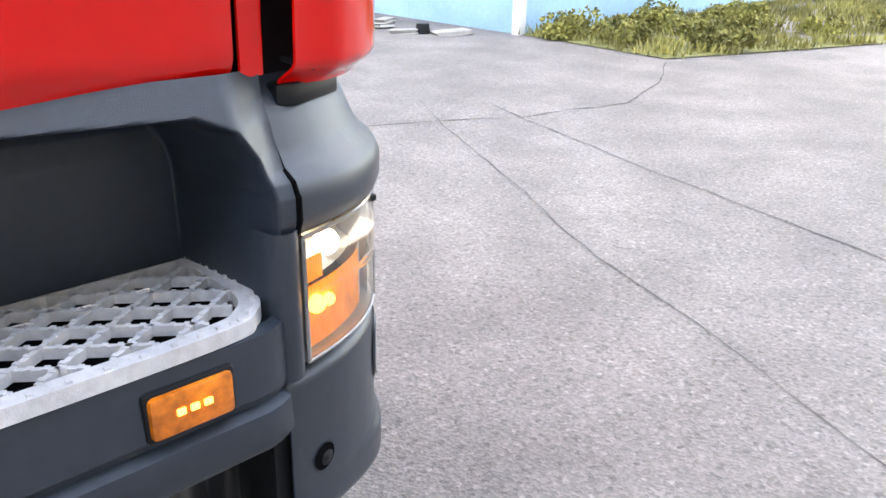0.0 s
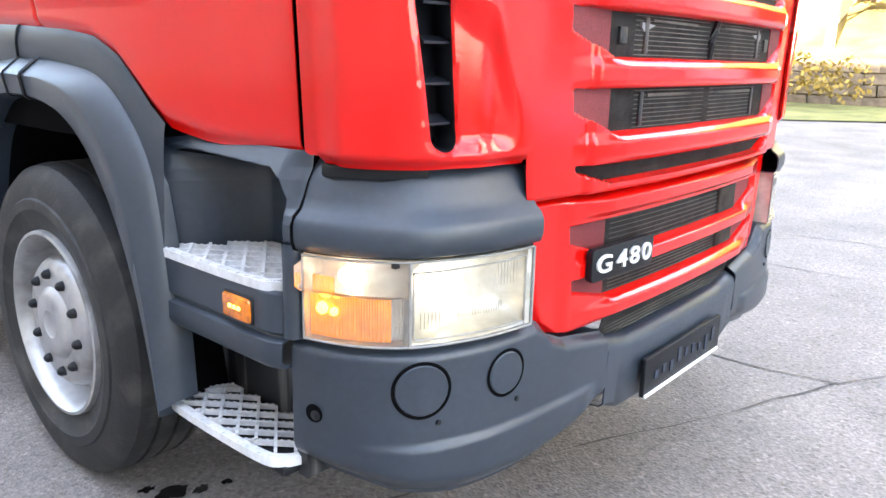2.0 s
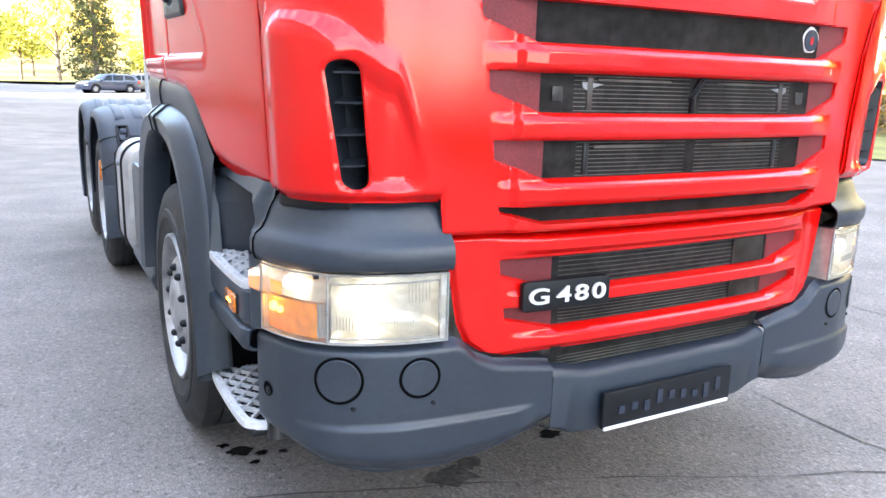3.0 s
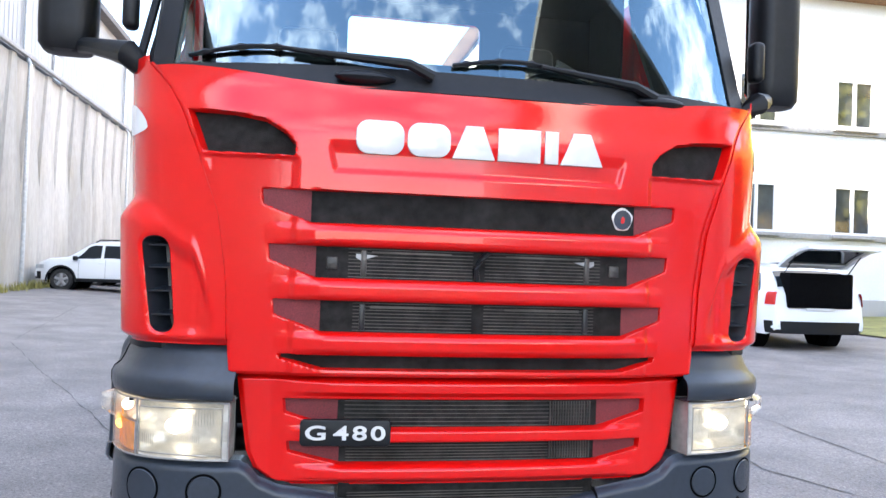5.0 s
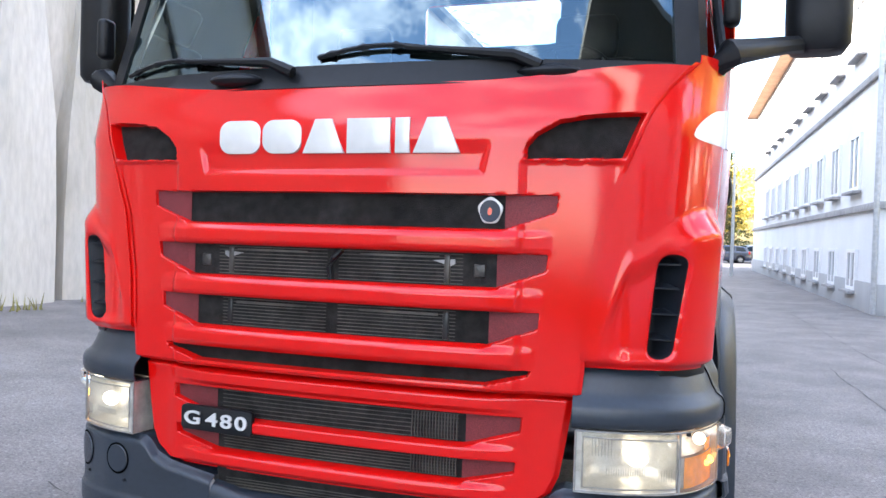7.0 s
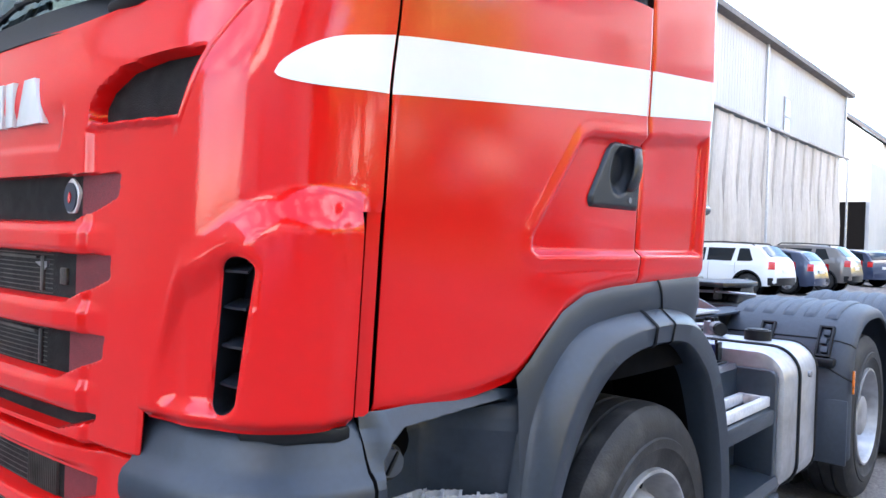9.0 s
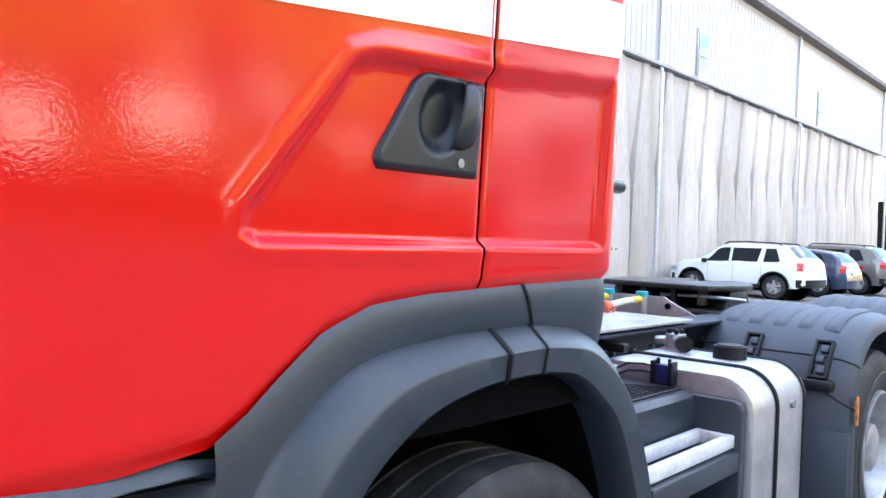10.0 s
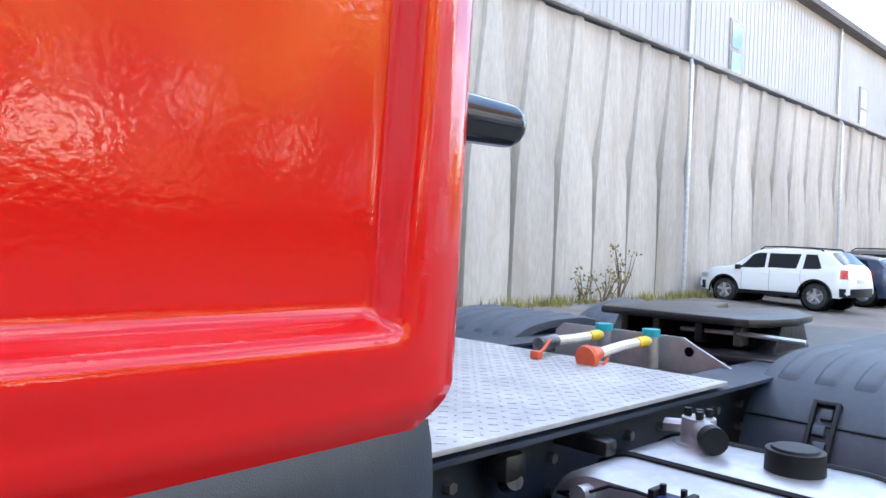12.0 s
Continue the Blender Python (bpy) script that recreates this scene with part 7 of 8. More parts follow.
CAR_SHAPES = {
    # top line from tail to nose as shares of half the length and of the height; belt at tail and nose; glass lines
    "suv": dict(top=[(-1.0, 0.42), (-0.985, 0.62), (-0.95, 0.70), (-0.86, 0.80), (-0.74, 0.955), (-0.55, 0.985), (-0.1, 1.0), (0.12, 0.985), (0.22, 0.945), (0.50, 0.69), (0.56, 0.665), (0.78, 0.635), (0.92, 0.575), (0.975, 0.50), (1.0, 0.38)],
                belt=(0.665, 0.60), side=[(0.055, 0.45, 0.05, 0.25), (-0.36, 0.015, -0.40, 0.01), (-0.68, -0.44, -0.60, -0.46)], screen=(0.46, 0.22), back=(-0.90, -0.745), wheel=0.325),
    "hatch": dict(top=[(-1.0, 0.36), (-0.985, 0.58), (-0.94, 0.66), (-0.86, 0.80), (-0.76, 0.93), (-0.5, 0.98), (-0.1, 1.0), (0.08, 0.985), (0.18, 0.94), (0.48, 0.66), (0.56, 0.63), (0.80, 0.58), (0.93, 0.50), (0.98, 0.43), (1.0, 0.33)],
                  belt=(0.66, 0.60), side=[(0.03, 0.43, 0.02, 0.21), (-0.40, -0.01, -0.42, -0.02), (-0.70, -0.46, -0.62, -0.47)], screen=(0.44, 0.19), back=(-0.90, -0.775), wheel=0.315),
    "wagon": dict(top=[(-1.0, 0.36), (-0.985, 0.58), (-0.955, 0.66), (-0.89, 0.82), (-0.80, 0.93), (-0.5, 0.98), (-0.1, 1.0), (0.08, 0.985), (0.18, 0.94), (0.46, 0.66), (0.54, 0.63), (0.80, 0.58), (0.93, 0.50), (0.98, 0.43), (1.0, 0.33)],
                  belt=(0.66, 0.60), side=[(0.02, 0.41, 0.01, 0.20), (-0.38, -0.02, -0.40, -0.03), (-0.82, -0.44, -0.75, -0.45)], screen=(0.42, 0.19), back=(-0.93, -0.82), wheel=0.315),
}


def car(name, label, paint, length, width, height, kind, lift=0.0, group="parked cars", trim=False):
    """A car along y, nose towards +y, lofted round its middle."""
    c = thing(name, label, "car", group)
    shape = CAR_SHAPES[kind]
    L, W, H, r = length / 2, width / 2, height, shape["wheel"]
    wb, sill = 0.605 * L, 0.235 + lift

    def top(y):
        return lerp_table(shape["top"], y / L) * H

    def belt(y):
        return H * (shape["belt"][0] + (shape["belt"][1] - shape["belt"][0]) * (y / L + 1) / 2)

    def half(y, z):
        """Half width of the skin at y and z."""
        plan = W * (1 - 0.17 * smooth(0.70 * L, 1.02 * L, y) ** 1.5 - 0.12 * smooth(-0.82 * L, -1.02 * L, y) ** 1.5)
        b = belt(y)
        if z <= b:
            f = (z - sill) / (b - sill)
            return plan * (0.965 + 0.035 * math.sin(math.pi * min(1.0, max(0.0, f * 0.9 + 0.1))) - 0.02 * smooth(0.2, 0.0, f))
        f = (z - b) / (H - b)
        return plan * (0.965 - 0.03 * smooth(0.0, 0.08, f) - 0.17 * f)

    def low(y):
        return sill + 0.10 * smooth(0.90 * L, L, abs(y))
    ys = sorted({round(float(v), 4) for v in np.linspace(-L, L, 61)} | {round(e + (r + 0.07) * q, 4) for e in (-wb, wb) for q in (-1, -0.9, -0.7, -0.4, 0, 0.4, 0.7, 0.9, 1)})
    bm = bmesh.new()
    cols = []
    for y in ys:
        t, edge = top(y), 0.07
        col = []
        zs_ = [low(y) + (max(t - edge, low(y) + 0.05) - low(y)) * k / 14 for k in range(15)]
        for z in zs_:
            near = min((-wb, wb), key=lambda e: abs(y - e))
            zc = z
            d = abs(y - near)
            if d < r + 0.07:
                zc = max(z, r + math.sqrt((r + 0.07) ** 2 - d * d))
            col.append((half(y, zc), y, zc))
        xh = half(y, zs_[-1])
        col += [(xh - 0.09 * (1 - math.cos(a)), y, zs_[-1] + (t - zs_[-1]) * math.sin(a)) for a in (0.4, 0.8, 1.2, math.pi / 2)]
        col += [((xh - 0.09) * f, y, t + 0.03 * (1 - f * f)) for f in (0.7, 0.35, 0.0)]
        cols.append(col)
    full_cols = [[(-x, y, z) for x, y, z in col] + [(x, y, z) for x, y, z in col[::-1][1:]] for col in cols]
    quads(full_cols, bm=bm)
    for end in (0, -1):
        ring = [bm.verts.new(p) for p in full_cols[end]]
        bm.faces.new(ring)
    bmesh.ops.remove_doubles(bm, verts=bm.verts[:], dist=0.0005)
    bmesh.ops.recalc_face_normals(bm, faces=bm.faces[:])
    part("body", bm, paint, c, sharp=38)
    bm = bmesh.new()
    box(bm, (0, 0, sill + 0.10), (2 * W * 0.86, 2 * L * 0.93, 0.16))
    part("underbody", bm, DARK, c)
    for s in (-1, 1):
        for b0, b1, t0, t1 in shape["side"]:
            rows = []
            for k in range(7):
                f = k / 6
                row = []
                for i in range(7):
                    u = i / 6
                    y = L * ((b0 + (b1 - b0) * u) * (1 - f) + (t0 + (t1 - t0) * u) * f)
                    z0, z1 = belt(y) + 0.03, min(top(y) - 0.085, 0.915 * H)
                    z = z0 + (z1 - z0) * f
                    row.append((half(y, z) + 0.006, y, z))
                rows.append(row)
            part("side_window", quads(rows, s=s), CARGLASS, c)
        for yy in (-wb, wb):
            if kind == "suv" or trim:
                bm = bmesh.new()
                tube(bm, [(s * (half(yy, 0.6) + 0.004), yy + (r + 0.085) * math.cos(a), r + (r + 0.085) * math.sin(a)) for a in np.linspace(-0.12, math.pi + 0.12, 18)], 0.026, 6)
                part("arch_trim", bm, BLACK, c)
            bm = bmesh.new()
            rod(bm, (s * (W - 0.34), yy, r), (s * (W - 0.10), yy, r), r + 0.065, 24)
            part("wheel_house", bm, DARK, c)
            car_wheel(c, s * (W - 0.035), yy, r)
        bm = bmesh.new()
        box(bm, (s * (W - 0.03), 0, sill + 0.02), (0.06, 2 * wb - 2 * r - 0.14, 0.10), 0.015)
        part("sill_trim", bm, BLACK, c)
        ym = L * 0.40
        bm = bmesh.new()
        box(bm, (s * (half(ym, belt(ym)) + 0.08), ym, belt(ym) + 0.05), (0.19, 0.10, 0.13), 0.035, None, 3)
        part("mirror", bm, BLACK if kind == "suv" else paint, c)
        yt = -L * 0.945
        rows = [[(half(y, z) + 0.008, y, z) for y in np.linspace(-L * 0.985, -L * 0.90, 5)] for z in np.linspace(belt(yt) - 0.20, belt(yt) + 0.02, 5)]
        part("tail_lamp", quads(rows, s=s), RED_LAMP, c)
        yh = L * 0.93
        rows = [[(half(y, z) + 0.006, y, z) for y in np.linspace(L * 0.86, L * 0.985, 5)] for z in np.linspace(top(yh) - 0.19, top(yh) - 0.08, 4)]
        part("headlamp", quads(rows, s=s), GALV, c)
        if kind == "suv" or trim:
            yr = [L * v for v in (-0.66, -0.62, -0.2, 0.10, 0.16)]
            bm = bmesh.new()
            tube(bm, [(s * (half(y, 0.94 * H) - 0.06), y, top(y) + (0.005 if k in (0, 4) else 0.055)) for k, y in enumerate(yr)], 0.020, 8)
            part("roof_rail", bm, BLACK, c)
        for yd in (0.04 * L, -0.40 * L):
            bm = bmesh.new()
            zd = belt(yd) - 0.10
            box(bm, (s * (half(yd, zd) + 0.010), yd, zd), (0.03, 0.16, 0.03), 0.008)
            part("door_handle", bm, paint, c)
        for yd in (0.36 * L, -0.02 * L, -0.42 * L):
            bm = bmesh.new()
            tube(bm, [(s * (half(yd, z) + 0.0005), yd - (0.10 if yd < -0.3 * L else 0.0) * smooth(0.75, 0.45, z), z) for z in np.linspace(sill + 0.07, belt(yd), 8)], 0.004, 4)
            part("door_gap", bm, DARK, c)
    for (y0, y1), nm in ((shape["screen"], "windscreen"), (shape["back"], "rear_window")):
        rows = []
        for k in range(6):
            y = L * (y0 + (y1 - y0) * k / 5)
            xh = half(y, top(y) - 0.07) - 0.10
            lift_ = 0.012 if nm == "windscreen" else 0.014
            rows.append([(xh * f, y + (lift_ if nm == "windscreen" else -lift_), top(y) + 0.03 * (1 - f * f) + 0.006) for f in (-1, -0.6, 0, 0.6, 1)])
        part(nm, quads(rows), CARGLASS, c)
    for way in (-1, 1):
        bm = bmesh.new()
        rows = [[(half(y, z) * f, y + way * 0.03 * (1 - abs(f) ** 3), z) for f, y in ((-1.01, way * L * 0.90), (-1.0, way * L * 0.97), (-0.9, way * L * 1.0), (0, way * L * 1.01), (0.9, way * L * 1.0), (1.0, way * L * 0.97), (1.01, way * L * 0.90))] for z in np.linspace(sill + 0.03, sill + 0.24, 4)]
        part("bumper", quads(rows, bm=bm), BLACK if kind == "suv" or trim else paint, c)
    bm = bmesh.new()
    box(bm, (0, -L * 0.995, H * 0.50), (0.52, 0.02, 0.11), 0.004)
    part("plate", bm, FRAMEWHITE, c)
    return c


def park(ob, x, y, heading):
    """heading: degrees clockwise from +y of the car's nose."""
    ob.matrix_basis = pose(x, y, ground_height(x, y), 0, 0, -heading)


park(car("suv_car", "white compact sport utility car parked nose to the wall", CAR_WHITE, 3.95, 1.72, 1.49, "suv", 0.08), -6.25, 22.1, 274)
park(car("hatchback_car", "dark blue hatchback parked in the row by the hall", CAR_BLUE, 4.0, 1.72, 1.40, "hatch"), -6.15, 25.3, 272)
park(car("suv_car", "grey brown sport utility car parked in the row", CAR_GREY, 4.3, 1.80, 1.58, "suv", 0.06), -6.0, 28.6, 271)
dark_car = car("estate_car", "dark estate car parked in the row by the hall", CAR_BLUE, 4.5, 1.8, 1.48, "wagon")
park(dark_car, -6.1, 35.8, 296)
park(car("hatchback_car", "dark red hatchback parked in the row by the hall", CAR_RED, 4.1, 1.76, 1.48, "hatch"), -6.1, 44.2, 296)
silver = car("estate_car", "silver grey estate car parked in the row", CAR_GREY, 4.5, 1.8, 1.48, "wagon")
park(silver, -6.1, 40.0, 296)
white_car = car("hatchback_car", "white hatchback parked in the row by the hall", CAR_WHITE, 4.2, 1.78, 1.48, "hatch")
park(white_car, -6.2, 48.4, 296)
w2 = copy_thing(white_car, pose(-6.2, 53.0, ground_height(-6.2, 53), 0, 0, -296))
w3 = copy_thing(white_car, pose(24.5, 20.5, 1.75, 0, 0, -35))
w3["label"] = "white car parked on the raised road behind the hedge"
wagon = car("estate_car", "white estate car with its tailgate open, parked by the building", CAR_WHITE, 4.65, 1.83, 1.47, "wagon", 0.02, trim=True)
park(wagon, 8.2, 11.4, 2)
gate_line = [(-2.06, 1.44), (-2.34, 1.60), (-2.66, 1.72), (-2.92, 1.76)]
bm = bmesh.new()
for x0, x1, lo, hi in ((-0.66, -0.56, 0, 3), (0.56, 0.66, 0, 3), (-0.57, 0.57, 2.45, 3), (-0.57, 0.57, 0, 0.3)):
    rows = []
    for q in np.linspace(lo, hi, 7):
        y, z = np.interp(q, range(4), [p[0] for p in gate_line]), np.interp(q, range(4), [p[1] for p in gate_line])
        rows.append([(x0, y, z), ((x0 + x1) / 2, y, z + 0.01), (x1, y, z)])
    quads(rows, bm=bm)
thick(bm, 0.05)
tg = part("tailgate", bm, CAR_WHITE, wagon, "raised open tailgate")
rows = [[(x, np.interp(q, range(4), [p[0] for p in gate_line]), np.interp(q, range(4), [p[1] for p in gate_line]) - 0.015) for x in (-0.57, 0.0, 0.57)] for q in np.linspace(0.25, 2.5, 6)]
part("tailgate_glass", quads(rows), CARGLASS, tg)
for sx in (-1, 1):
    bm = bmesh.new()
    rod(bm, (sx * 0.60, -2.18, 1.30), (sx * 0.60, -2.50, 1.62), 0.010, 6)
    part("gas_strut", bm, BLACK, tg)
bm = bmesh.new()
box(bm, (0, -2.19, 1.02), (1.20, 0.30, 0.60), 0.03)
part("boot_opening", bm, DARK, wagon)

# ---- liquid container on a pallet ----
ibc = thing("liquid_container", "cloudy white liquid container in a steel cage on a pallet", "container", at=pose(12.75, -6.85, ground_height(12.75, -6.85), 0, 0, 0))
bm = bmesh.new()
box(bm, (0, 0, 0.66), (0.94, 1.14, 0.98), 0.06, None, 3)
part("bottle", bm, IBC, ibc)
for z in (0.2, 0.42, 0.64, 0.86, 1.08, 1.16):
    bm = bmesh.new()
    q = [(x, y, z) for x, y in rounded(1.0, 1.2, 0.06, 3)]
    tube(bm, q + [q[0]], 0.012, 6)
    part("hoop", bm, GALV, ibc)
for x in (-0.5, 0.5):
    for y in np.linspace(-0.54, 0.54, 7):
        bm = bmesh.new()
        rod(bm, (x, y, 0.15), (x, y, 1.16), 0.009, 6)
        part("cage_bar", bm, GALV, ibc)
for y in (-0.6, 0.6):
    for x in np.linspace(-0.42, 0.42, 6):
        bm = bmesh.new()
        rod(bm, (x, y, 0.15), (x, y, 1.16), 0.009, 6)
        part("cage_bar", bm, GALV, ibc)
bm = bmesh.new()
box(bm, (0, 0, 0.14), (1.0, 1.2, 0.03))
for x in (-0.43, 0, 0.43):
    for y in (-0.5, 0, 0.5):
        box(bm, (x, y, 0.065), (0.12, 0.16, 0.13), 0.01)
part("pallet", bm, BLACK, ibc)

bm = bmesh.new()
rod(bm, (11.84, -4.99, ground_height(11.84, -4.99) - 0.02), (11.84, -4.99, ground_height(11.84, -4.99) + 0.008), 0.33, 28)
single("manhole_cover", bm, CONCRETE, "round pale manhole cover set in the asphalt", "manhole")

# ---- gate, fence and retaining wall towards the road ----
gate = thing("yard_gate", "dark green sheet gate leaf standing open", "gate")
gx0, gy0, gx1, gy1, gz = 17.2, -1.62, 18.35, -0.98, 0.33
bm = bmesh.new()
d = Vector((gx1 - gx0, gy1 - gy0, 0))
box(bm, ((gx0 + gx1) / 2, (gy0 + gy1) / 2, gz + 0.90), (d.length, 0.05, 1.6), 0.01, Matrix.Rotation(math.atan2(d.y, d.x), 3, "Z"))
part("gate_panel", bm, FENCE, gate)
bm = bmesh.new()
rod(bm, (gx0, gy0 - 0.06, gz - 0.05), (gx0, gy0 - 0.06, gz + 1.75), 0.05, 10)
post = part("post", bm, FRAMEWHITE, gate, "white post with a red band")
bm = bmesh.new()
rod(bm, (gx0, gy0 - 0.06, gz + 0.55), (gx0, gy0 - 0.06, gz + 0.95), 0.053, 10)
part("red_band", bm, RED_LAMP, post)
fence = thing("screen_fence", "dark green screened metal fence", "fence")
for k in range(13):
    y = 0.8 - 2.0 * k
    x = 25.2 - 0.02 * k
    bm = bmesh.new()
    box(bm, (x, y - 1.0, 1.35), (0.03, 1.94, 1.95))
    part("panel", bm, WIRE_SCREEN, fence)
    bm = bmesh.new()
    rod(bm, (x - 0.03, y, 0.3), (x - 0.03, y, 2.45), 0.035, 8)
    part("post", bm, GALV, fence)
wall2 = thing("retaining_wall", "low brown stone retaining wall beside the yard", "wall")
STONE = material("brown_wall_stone", (0.19, 0.14, 0.095), rough=0.9, grain=0.3, grain_scale=6, stain=0.3, stain_scale=1, random_tint=0.12, bump=0.01, bump_scale=20)
meshes = []
for k in range(4):
    rnd = random.Random(k)
    bm = bmesh.new()
    box(bm, (0, 0, 0), (0.30, 0.60 + 0.05 * k, 0.28), 0.025, None, 1)
    for v in bm.verts:
        v.co += Vector((rnd.uniform(-0.02, 0.02), rnd.uniform(-0.01, 0.01), rnd.uniform(-0.01, 0.01)))
    meshes.append(finish("stone", bm, STONE))
for row in range(4):
    for k in range(30):
        ob = new("stone", meshes[(k + row * 3) % 4])
        ob.matrix_basis = pose(20.0, -0.2 + 0.66 * k + (row % 2) * 0.33, 0.46 + 0.295 * row)
        ob.parent = wall2
bm = bmesh.new()
box(bm, (20.12, 9.4, 0.85), (0.22, 20.2, 1.3))
part("backing", bm, STONE, wall2)

# ---- grass strips, slope, hedge, woods ----
def strip(name, outline, z, mat, label):
    bm = bmesh.new()
    bm.faces.new([bm.verts.new((x, y, ground_height(x, y) + z)) for x, y in outline])
    return single(name, bm, mat, label, "grass", kind="structure")


strip("grass_strip", [(16.3, 1.0), (19.86, -0.3), (19.86, 60), (9.6, 40), (10.4, 15.9), (11.3, 8.9)], 0.03, GRASS, "mown green grass strip beside the yard")
strip("far_grass", [(-14, 112), (30, 108), (60, 160), (-40, 160)], 0.05, GRASS, "sunlit grass at the end of the yard")


def slope_z(x, y):
    a = 1.45 + 0.02 * max(0, x - 20.2) + 0.36 * max(0.0, x - 34) + 10 * smooth(0, 1, (y + 40) / 400) * smooth(34, 60, x)
    return a + 1.6 * noise.noise((x * 0.05, y * 0.05, 0.3)) * smooth(36, 50, x)


hx = [20.2, 22, 24, 26, 28, 30, 32, 34, 37, 41, 46, 52, 60, 70, 82, 96, 112, 130]
hy = list(np.arange(-0.5, 161, 5.0))
single("hill_slope", quads([[(x, y, slope_z(x, y)) for x in hx] for y in hy]), HILLSIDE, "sunlit grassy and wooded hillside", "hill", kind="structure", sharp=180)
hy2 = list(np.arange(-130, 0.1, 5.0))
hx2 = [27.0, 30, 34, 37, 41, 46, 52, 60, 70, 82, 96, 112, 130]
single("hill_slope", quads([[(x, y - 0.5, slope_z(x, y) - 1.1 * smooth(34, 27, x)) for x in hx2] for y in hy2]), HILLSIDE, "sunlit wooded hillside beyond the fence", "hill", kind="structure", sharp=180)
hyy = [150, 165, 185, 210, 240, 280, 330]
single("hill_slope", quads([[(x, y, 0.05 + 0.20 * (y - 150) * (0.75 + 0.25 * math.sin(x * 0.03))) for x in range(-160, 140, 12)] for y in hyy]), HILLSIDE, "far wooded hill at the end of the road", "hill", kind="structure", sharp=180)


def leaf_mesh(clumps, per, size, seed, mat, name="crown"):
    """A crown from many small leaf quads scattered in clumps."""
    rnd = np.random.RandomState(seed)
    V, F = [], []
    for cx, cy, cz, cr in clumps:
        pts = rnd.normal(size=(per, 3))
        pts = pts / np.linalg.norm(pts, axis=1)[:, None] * (rnd.uniform(0.35, 1.0, (per, 1)) ** 0.6) * cr * np.array([1, 1, 0.85])
        for p in pts + np.array([cx, cy, cz]):
            a, b = rnd.normal(size=3), rnd.normal(size=3)
            a /= np.linalg.norm(a)
            b -= a * (a @ b)
            b /= np.linalg.norm(b)
            s = size * rnd.uniform(0.6, 1.4)
            i = len(V)
            V += [p - a * s, p + b * s * 0.6, p + a * s, p - b * s * 0.6]
            F.append((i, i + 1, i + 2, i + 3))
    me = bpy.data.meshes.new(name)
    me.from_pydata([tuple(v) for v in V], [], F)
    me.materials.append(mat)
    return me


def tree(height, spread, seed, mat, label, dense=70):
    rnd = random.Random(seed)
    t = thing("tree", label, "tree", group="trees on the hillside")
    bm = bmesh.new()
    top = height * 0.85
    tube(bm, [(0, 0, -0.3), (0.05, 0, top * 0.3), (rnd.uniform(-0.3, 0.3), rnd.uniform(-0.3, 0.3), top * 0.65), (rnd.uniform(-0.4, 0.4), rnd.uniform(-0.4, 0.4), top)],
         [height * 0.028, height * 0.022, height * 0.013, 0.02], 8)
    clumps = []
    for k in range(16):
        a, zf = k * 2.4 + rnd.uniform(-0.3, 0.3), 0.30 + 0.60 * k / 16
        rr = spread * (1 - 0.65 * abs(zf - 0.5)) * rnd.uniform(0.55, 1.0)
        e = (rr * math.cos(a), rr * math.sin(a), height * (zf + 0.12))
        tube(bm, [(0, 0, height * zf * 0.8), (e[0] * 0.5, e[1] * 0.5, height * (zf + 0.03)), e], [height * 0.010, height * 0.006, 0.01], 5)
        clumps.append((*e, spread * rnd.uniform(0.28, 0.46)))
        clumps.append((e[0] * 0.5, e[1] * 0.5, e[2] + rnd.uniform(-0.3, 0.9), spread * rnd.uniform(0.2, 0.35)))
    clumps.append((0, 0, height * 0.95, spread * 0.35))
    part("trunk", bm, BARK, t)
    cr = new("crown", leaf_mesh(clumps, dense, 0.16 + height * 0.008, seed, mat))
    cr.parent = t
    return t


trees = [tree(11, 3.6, 1, LEAF_AUTUMN, "tall sunlit tree with yellow autumn leaves"), tree(9, 3.2, 2, LEAF_GREEN, "sunlit tree with yellow-green leaves"),
         tree(13, 3.4, 3, LEAF_AUTUMN, "tall sunlit tree with golden autumn leaves", 45), tree(7, 2.8, 4, LEAF_GREEN, "small sunlit tree with light green leaves")]
spots = []
rnd = random.Random(8)
for k in range(74):
    x, y = rnd.uniform(40, 95), rnd.uniform(-60, 140)
    spots.append((x, y))
spots += [(33, 14), (30.5, 28), (36, 4), (29, -6), (31, -14), (34, 20), (35, 9), (30, 40), (33, 52), (28, -20), (36, -9), (37, 30), (39, 15), (32, -2), (34, -5), (38, -3), (33, -11), (36, -16), (40, -12), (30, 2), (40, 2)]
far = [(-9, 122), (-14, 128), (-2, 140), (3, 126), (-20, 135), (9, 134), (-6, 132), (-26, 125), (16, 140), (-10, 150), (0, 155), (-18, 158), (10, 158), (22, 150), (-30, 150)]
used = set()
for k, (x, y) in enumerate(spots + far):
    z = slope_z(x, y) if (x, y) in spots else 0.05 + 0.15 * max(0, y - 150)
    i = k % 4
    m = pose(x, y, z - 0.1, 0, 0, 67 * k) @ Matrix.Scale(0.85 + 0.4 * ((k * 37) % 10) / 10, 4)
    if i not in used:
        used.add(i)
        trees[i].matrix_basis = m
    else:
        o = copy_thing(trees[i], pose(x, y, z - 0.1, 0, 0, 67 * k))
        o.scale = (0.85 + 0.4 * ((k * 37) % 10) / 10,) * 3

